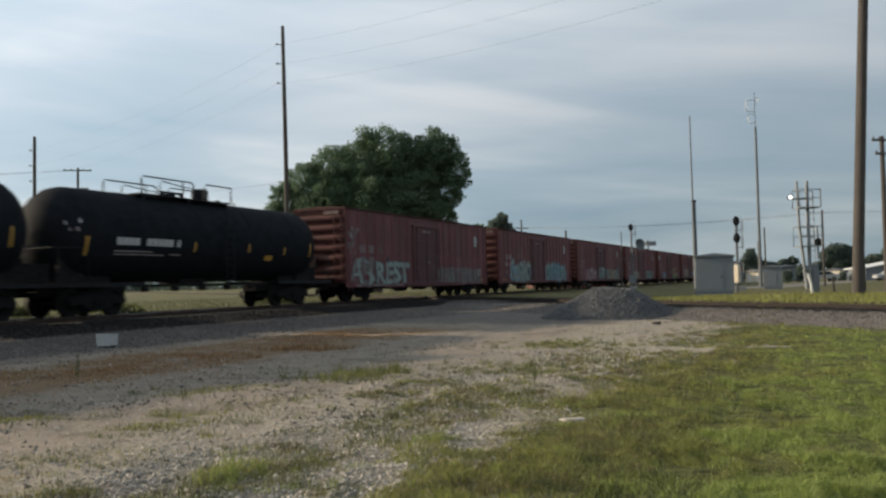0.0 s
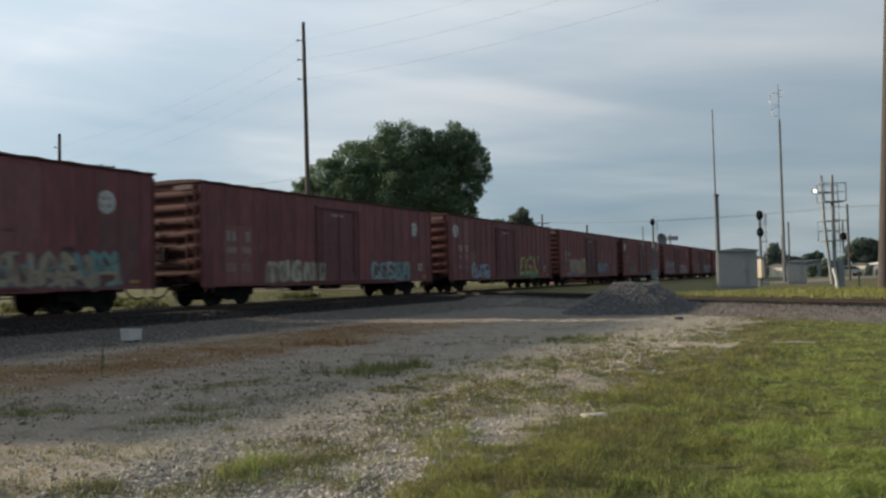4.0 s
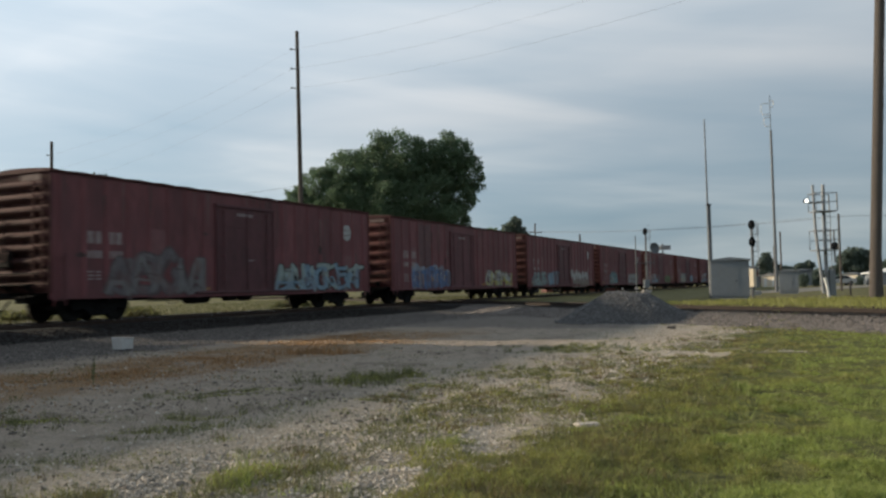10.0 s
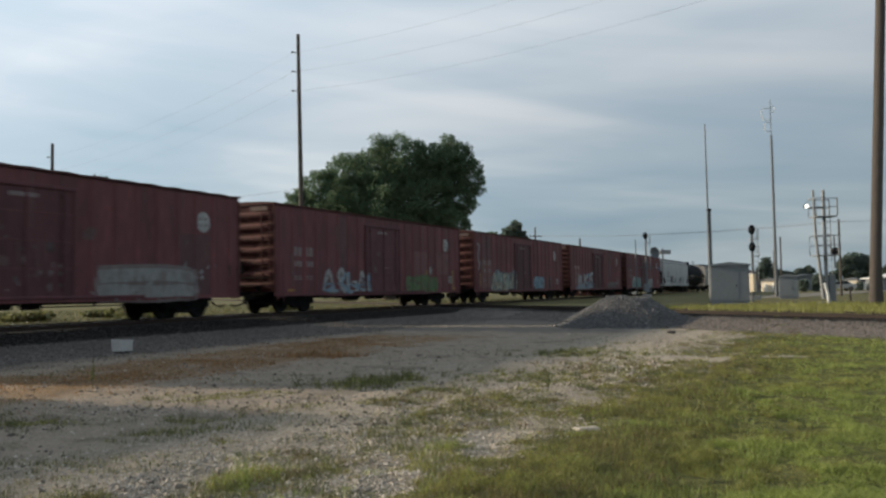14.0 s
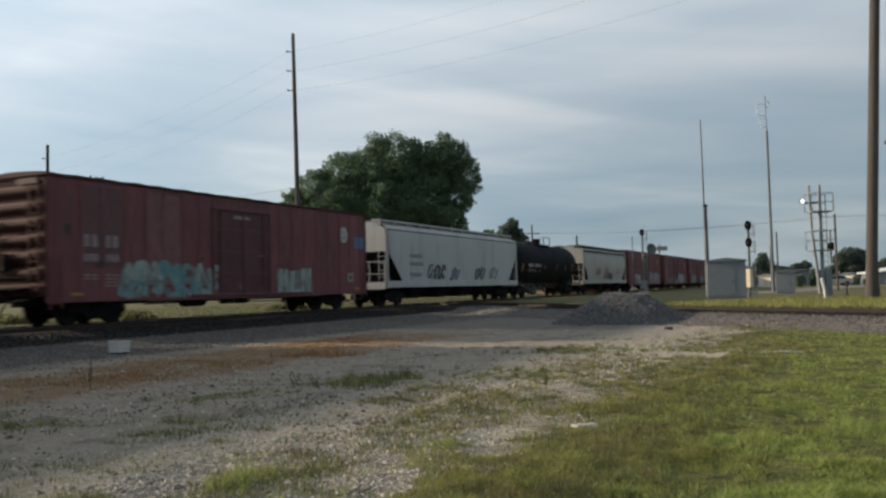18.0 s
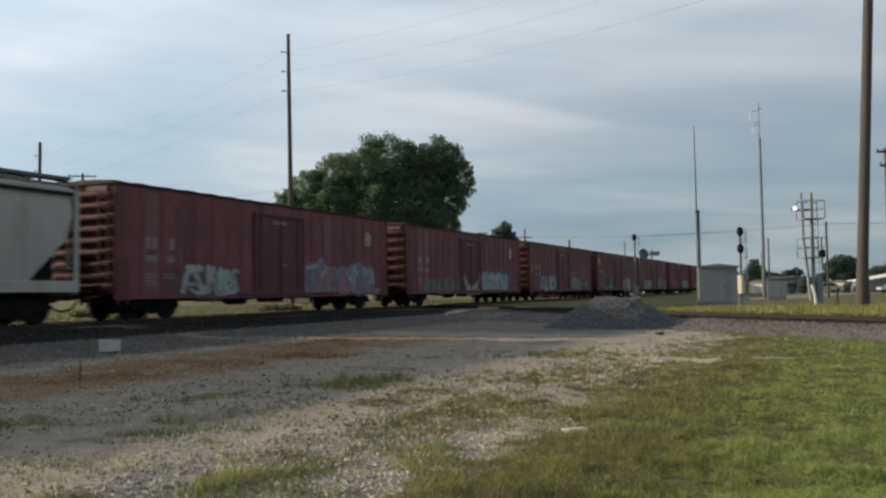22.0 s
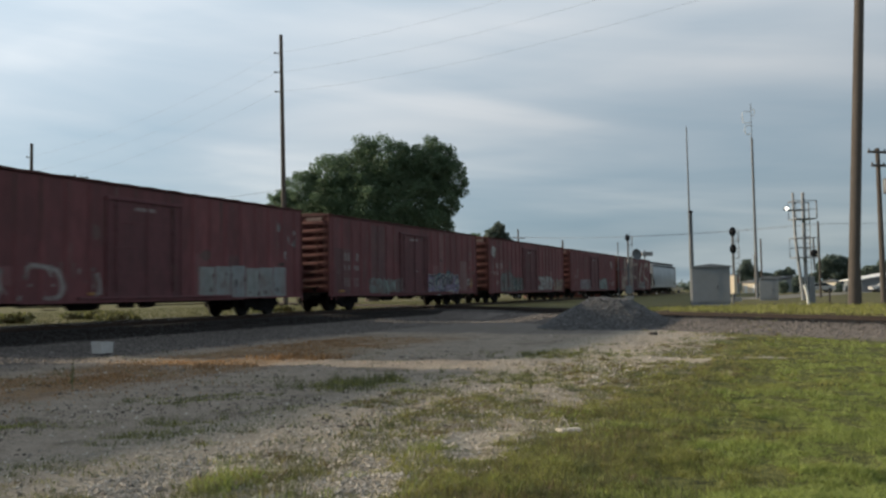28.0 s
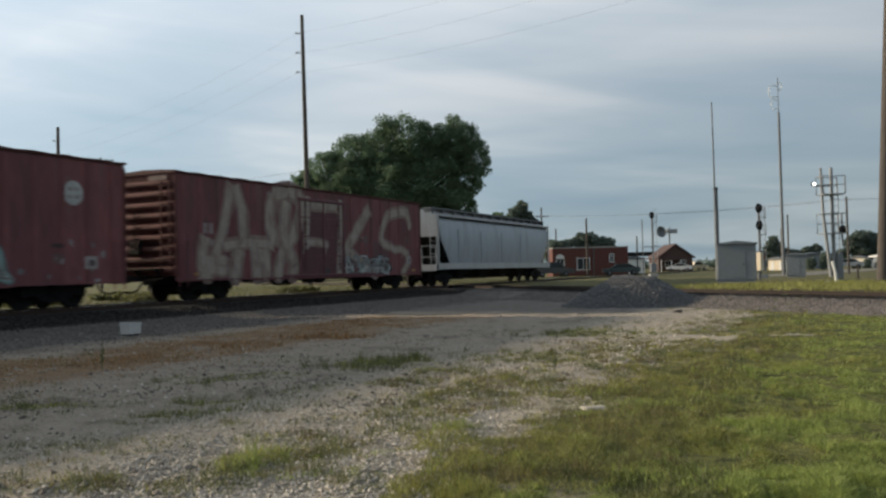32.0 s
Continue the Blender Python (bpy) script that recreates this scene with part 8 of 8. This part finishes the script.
def lay_weeds():
    rng = np.random.default_rng(9)
    # soft, low patches: place, half widths, height and how green
    spots = [(-1.4, 12.4, 0.6, 0.5, 0.24, 0.4), (-1.0, 12.9, 0.5, 0.4, 0.15, 0.3), (-2.92, 8.35, 0.5, 0.35, 0.11, 0.2), (-3.1, 6.66, 0.6, 0.35, 0.09, 0.1),
             (-0.5, 7.3, 0.5, 0.35, 0.10, 0.3), (-0.14, 7.25, 0.2, 0.16, 0.13, 1.0), (-3.5, 10.9, 0.6, 0.4, 0.08, 0.2), (-2.97, 9.2, 0.4, 0.3, 0.12, 0.2),
             (-4.9, 8.9, 0.8, 0.5, 0.11, 0.3), (-2.7, 11.4, 0.6, 0.3, 0.06, 0.1), (-2.06, 9.9, 0.7, 0.3, 0.05, 0.1), (1.1, 13.3, 0.9, 0.7, 0.10, 0.5),
             (-0.5, 9.1, 0.7, 0.45, 0.07, 0.3), (0.4, 10.4, 0.9, 0.6, 0.07, 0.3), (-5.4, 6.9, 0.5, 0.3, 0.08, 0.2), (2.6, 17.6, 1.2, 0.9, 0.10, 0.4)]
    def tufts(tx, ty, per, radius, h, seed, width=0.006):
        """Small open tufts of blades that lean outwards, at the given places."""
        r = np.random.default_rng(seed)
        n = len(tx)
        ang, rad = r.uniform(0, 6.28, (n, per)), np.sqrt(r.uniform(0, 1, (n, per))) * (radius * r.uniform(0.5, 1.4, n))[:, None]
        gx, gy = (tx[:, None] + np.cos(ang) * rad * 1.3).ravel(), (ty[:, None] + np.sin(ang) * rad).ravel()
        hh = (r.uniform(0.3, 1.0, (n, per)) * (h * r.uniform(0.4, 1.2, n))[:, None]).ravel()
        return blades(gx, gy, hh, r.uniform(0.6, 1.3, len(gx)) * width * np.clip(gy / 8, 0.8, 2.0), seed + 1, 1.0)

    # tussocks over the lawn
    lx, ly = spread(7000, 4.8, 22.0, 91)
    lp = across(lx, ly)
    ok = (lp < 2.6 + 0.8 * patchy(lx, ly, 92, 1.2)) & (lx * Q.x + ly * Q.y < 18.6) & (patchy(lx, ly * 0.6, 93, 3.4) + rng.normal(0, 0.2, len(lx)) > 0.15)
    lx, ly = keep(lx, ly, ok)
    order = np.argsort(across(lx, ly) + 0.6 * patchy(lx, ly, 97, 2.0) + rng.normal(0, 0.7, len(lx)))
    lx, ly = lx[order], ly[order]
    third = len(lx) // 3
    stuff("tussock", *tufts(lx[:third], ly[:third], 30, 0.10, 0.085, 94, 0.007), M_BLADE, "taller bright green tussocks in the lawn", "grass")
    stuff("tussock", *tufts(lx[third:2 * third], ly[third:2 * third], 30, 0.11, 0.07, 95, 0.007), M_WEED, "dull green tussocks in the lawn", "grass")
    stuff("tussock", *tufts(lx[2 * third:], ly[2 * third:], 26, 0.11, 0.065, 96, 0.006), M_OLIVE, "olive-brown tussocks in the lawn", "grass")
    # a loose belt of tufts at the lawn's tip
    bx, by = rng.uniform(-2.5, -0.2, 1000), rng.uniform(5.3, 6.9, 1000)
    belt = 0.7 * patchy(bx, by, 71, 2.4) + 0.5 * patchy(bx, by, 72, 7.0) + 0.5 * np.exp(-((bx + 1.3) / 0.7) ** 2) - 0.8 * ((by - 6.05) / 0.6) ** 2 + rng.normal(0, 0.3, 1000)
    ok = belt > 0.42
    bx, by = bx[ok], by[ok]
    third = len(bx) // 3
    stuff("grass_tufts", *tufts(bx[:third], by[:third], 26, 0.07, 0.15, 73), M_BLADE, "loose bright green tufts of grass in the gravel", "grass")
    stuff("grass_tufts", *tufts(bx[third:2 * third], by[third:2 * third], 26, 0.07, 0.12, 74), M_WEED, "loose dull green tufts of grass in the gravel", "grass")
    stuff("grass_tufts", *tufts(bx[2 * third:], by[2 * third:], 22, 0.07, 0.09, 75, 0.005), M_STRAW, "loose straw-coloured tufts of grass in the gravel", "grass")
    # broken cover between the lawn and the bare gravel
    ex, ey = spread(15000, 5.4, 27.0, 81)
    ep = across(ex, ey)
    ok = (ep > 1.2) & (ep < 5.4) & (0.8 * patchy(ex, ey, 82, 1.6) + 0.6 * patchy(ex, ey, 83, 5.0) + rng.normal(0, 0.25, len(ex)) > 0.34 * (ep - 3.1 - 0.6 * np.clip((ey - 8.5) / 2, 0, 1)))
    ok &= ((ex - 0.42) / 0.5) ** 2 + ((ey - 8.1) / 0.45) ** 2 > 1
    ex, ey = keep(ex, ey, ok)
    k = len(ex) // 10
    stuff("edge_tufts", *tufts(ex[:4 * k], ey[:4 * k], 30, 0.11, 0.08, 84), M_WEED, "broken dull olive grass cover at the lawn's edge", "grass")
    stuff("edge_tufts", *tufts(ex[4 * k:7 * k], ey[4 * k:7 * k], 26, 0.10, 0.07, 85), M_OLIVE, "broken yellowish grass cover at the lawn's edge", "grass")
    stuff("edge_tufts", *tufts(ex[7 * k:9 * k], ey[7 * k:9 * k], 28, 0.11, 0.08, 86), M_BROWN, "broken brown weeds at the lawn's edge", "weeds")
    stuff("edge_tufts", *tufts(ex[9 * k:], ey[9 * k:], 24, 0.10, 0.06, 87), M_STRAW, "broken straw-coloured grass at the lawn's edge", "grass")
    for k, (cx, cy, rx, ry, h, green) in enumerate(spots):
        n = int(34 * rx * ry / 0.2) + 10
        tx, ty = cx + rx * rng.normal(0, 0.62, n), cy + ry * rng.normal(0, 0.62, n)
        cut = int(n * (0.25 + 0.5 * green))
        stuff("weed_patch", *tufts(tx[:cut], ty[:cut], 18, 0.08, h * 1.1, 300 + k), M_BLADE if green > 0.9 else M_WEED, "open patch of low weeds growing through the gravel", "weeds")
        if n - cut > 2:
            stuff("weed_patch", *tufts(tx[cut:], ty[cut:], 14, 0.1, h * 0.6, 400 + k), M_OLIVE, "open patch of dry olive weeds in the gravel", "weeds")
    # thin low weeds scattered over the lot
    x, y = spread(80000, 5.0, 30.0, 61)
    p = across(x, y)
    ok = (p > 3.6) & (p < 15) & (0.8 * patchy(x, y, 62, 1.5) + 0.6 * patchy(x, y, 63, 4.0) + rng.normal(0, 0.25, len(x)) > 0.62)
    x, y = keep(x, y, ok)
    v, f = blades(x, y, rng.uniform(0.015, 0.06, len(x)), rng.uniform(0.006, 0.012, len(x)) * np.clip(y / 9, 0.8, 2), 64, 1.2)
    stuff("low_weeds", v, f, M_WEED, "thin low weeds scattered over the gravel", "weeds")
    # rust-brown dry grass along the ballast's foot
    s = rng.uniform(-2, 23, 36000)
    p = 11.9 + (1.9 - 0.03 * s) * rng.normal(0, 0.8, 36000) + 0.5 * np.sin(s * 0.35)
    x, y = U.x * s + N.x * p, U.y * s + N.y * p
    ok = (patchy(x, y, 31, 0.8) + rng.normal(0, 0.35, len(x)) > 0.0) & (y > 9)
    x, y = keep(x, y, ok)
    v, f = blades(x, y, rng.uniform(0.015, 0.055, len(x)) * (0.7 + 0.5 * (patchy(x, y, 32, 1.9) > 0.4)), rng.uniform(0.012, 0.026, len(x)), 33, 1.0)
    stuff("dry_grass", v, f, M_BLADE_DRY, "rust-brown dry grass along the ballast", "grass")
    for cx, cy, r, h, n in ((-3.05, 17.9, 0.55, 0.20, 170), (-2.5, 17.8, 0.4, 0.16, 120), (-3.6, 17.7, 0.5, 0.14, 130), (-4.2, 15.9, 0.5, 0.13, 130), (-6.0, 14.3, 0.5, 0.12, 110)):
        a, q = rng.uniform(0, 6.28, n), np.sqrt(rng.uniform(0, 1, n)) * r
        v, f = blades(cx + q * np.cos(a) * 1.3, cy + q * np.sin(a), rng.uniform(0.4, 1.0, n) * h, rng.uniform(0.014, 0.026, n), int(900 + cx * 50), 0.8)
        tagged(new("dry_grass_clump", fast_mesh("dry_grass_clump", v, f, M_BLADE_DRY)), "tall clump of straw-brown dry grass", "grass", kind="stuff")
    # field grass beyond the tracks
    s, p = rng.uniform(-20, 75, 30000), 26.2 + 22 * rng.uniform(0, 1, 30000) ** 1.5
    x, y = U.x * s + N.x * p, U.y * s + N.y * p
    v, f = blades(x, y, rng.uniform(0.05, 0.13, len(x)), rng.uniform(0.02, 0.04, len(x)), 41, 1.0)
    stuff("field_grass", v, f, M_FIELD, "rough yellow-green field grass", "grass")
    q = 22.6 + 13.6 * rng.uniform(0, 1, 30000) ** 1.5
    c = rng.uniform(-12, 30, 30000)
    x, y = C.x * c + Q.x * q, C.y * c + Q.y * q
    v, f = blades(x, y, rng.uniform(0.08, 0.26, len(x)), rng.uniform(0.02, 0.045, len(x)), 42, 0.8)
    stuff("field_grass", v, f, M_OLIVE, "rough yellow-green grass beside the crossing track", "grass")


def stalk(x, y, h, label):
    t = base("weed_stalk", label, "weed", m=stand(x, y))
    part("stem", Geo().tube([(0, 0, -0.02), (0.02, 0.01, h)], [0.008, 0.004], 6), M_WEED, t)
    rng = np.random.default_rng(int(h * 100))
    v, f = leaf_cloud([(0, 0, h * 0.55, 0.035, 0.035, h * 0.45)], 60, 0.02, 5, 0.1)
    put(new("leaves", fast_mesh("leaves", v, f, M_WEED)), t)


def lay_stones():
    rng = np.random.default_rng(12)
    x, y = spread(90000, 4.8, 26.0, 51)
    p = across(x, y)
    ok = (p > 2.4) & (p < 15) & (rng.uniform(0, 1, len(x)) < np.where(p < 4.9, 0.95, np.where(p < 6.0, 0.16, 0.05))) & (patchy(x, y, 52, 1.0) + rng.normal(0, 0.5, len(x)) > -0.35)
    x, y = keep(x, y, ok)
    n = len(x)
    size = 0.006 + 0.022 * rng.uniform(0, 1, n) ** 2.2 * np.where(rng.uniform(0, 1, n) < 0.05, 1.5, 1.0) * np.clip(y / 9, 0.8, 1.5)
    v, f = scatter_stones(np.stack([x, y, ground_height(x, y) + size * 0.25], -1), size, 53)
    stuff("gravel", v, f, M_STONE, "loose pale limestone chips", "gravel")
    x, y = spread(30000, 4.8, 28.0, 151)
    p = across(x, y)
    ok = (p > 3.6) & (p < 15) & (patchy(x, y, 152, 1.4) + rng.normal(0, 0.5, len(x)) > 0.1 + 0.9 * np.clip((9.5 - y) / 3, 0, 1))
    x, y = keep(x, y, ok)
    size = 0.008 + 0.022 * rng.uniform(0, 1, len(x)) ** 2.5 * np.where(rng.uniform(0, 1, len(x)) < 0.08, 1.8, 1.0)
    v, f = scatter_stones(np.stack([x, y, ground_height(x, y) + size * 0.2], -1), size, 153)
    stuff("dirt_clods", v, f, M_CLOD, "dark clods of dirt and stones on the lot", "gravel")
    s, p = rng.uniform(-8, 42, 34000), rng.uniform(14.0, 21.2, 34000)
    ok = rng.uniform(0, 1, 34000) < np.clip((p - 14.2) / 1.6, 0.1, 1)
    s, p = s[ok], p[ok]
    x, y = U.x * s + N.x * p, U.y * s + N.y * p
    # stones past this line carry the shoulder's shade in their colour
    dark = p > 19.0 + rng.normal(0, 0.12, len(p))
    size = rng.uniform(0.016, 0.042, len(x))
    for sel, mat, lab in ((~dark, M_BALLAST, "grey ballast stones at the foot of the track bed"), (dark, M_TIE, "dirty ballast stones of the main track, darkened as in shade")):
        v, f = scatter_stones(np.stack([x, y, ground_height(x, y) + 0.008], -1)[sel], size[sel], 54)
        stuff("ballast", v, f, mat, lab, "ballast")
    c, q = rng.uniform(4, 34, 12000), rng.uniform(18.6, 20.5, 12000)
    x, y = C.x * c + Q.x * q, C.y * c + Q.y * q
    ok = across(x, y) < 16
    x, y = keep(x, y, ok)
    v, f = scatter_stones(np.stack([x, y, ground_height(x, y) + 0.008], -1), rng.uniform(0.018, 0.045, len(x)), 55)
    stuff("ballast", v, f, M_BALLAST, "pinkish-grey ballast stones of the crossing track", "ballast")
    # stones in the crossing track's painted shadow strip
    c, q = rng.uniform(4, 34, 9000), rng.uniform(20.4, 24.0, 9000)
    x, y = C.x * c + Q.x * q, C.y * c + Q.y * q
    ok = across(x, y) < 16
    x, y = keep(x, y, ok)
    v, f = scatter_stones(np.stack([x, y, ground_height(x, y) + 0.006], -1), rng.uniform(0.018, 0.045, len(x)), 56)
    stuff("ballast", v, f, M_TIE, "ballast stones between the crossing rails, darkened as in shadow", "ballast")


lay_grass()
lay_weeds()
stalk(-5.5, 12.3, 0.46, "single upright green weed stalk in the gravel")
stalk(1.19, 11.07, 0.26, "short upright weed stalk at the lawn's edge")
lay_stones()


# ---- what moves ----
# the train does not roll quite evenly: seconds, metres ahead of a steady run
PULL = [(0, 0), (6, 0), (9, 0.3), (10.2, 0.3), (11.3, 0.2), (12.3, -0.2), (13.4, -0.25), (15.6, 0), (16.7, 0.17), (18, 0.4), (21, 0.4), (22.3, 0.35), (23.5, 0.42),
        (25.4, 0.62), (27.4, 0.95), (28.1, 1.65), (29, 1.8), (29.9, 1.45), (31, 1.35), (32, 1.2)]


def run(t):
    """How far the train has gone at t seconds."""
    return 18.7449 * t - 0.0272 * t * t + 0.0006 * t ** 3 + float(np.interp(t, [a for a, b in PULL], [b for a, b in PULL]))


def motions():
    for car, start in TRAIN:
        walk(car, [(t / 2, pose(*on_track(start - run(t / 2), TRACK, RAIL_Z), 0, 0, ANG_U)) for t in range(0, 65)])
    # all axles turn alike: one rolling action for each axle's place in its truck
    first = {}
    for w in WHEELS:
        dx = round(w.matrix_basis.translation.x, 2)
        if dx not in first:
            first[dx] = w
            walk(w, [(k / 30, pose(dx, 0, 0.46, 0, -math.degrees(run(k / 30) / 0.46) % 360, 0)) for k in range(0, 961)])
        else:
            w.rotation_mode = "QUATERNION"
            w.animation_data_create()
            w.animation_data.action = first[dx].animation_data.action
            w.animation_data.action_slot = first[dx].animation_data.action_slot


motions()
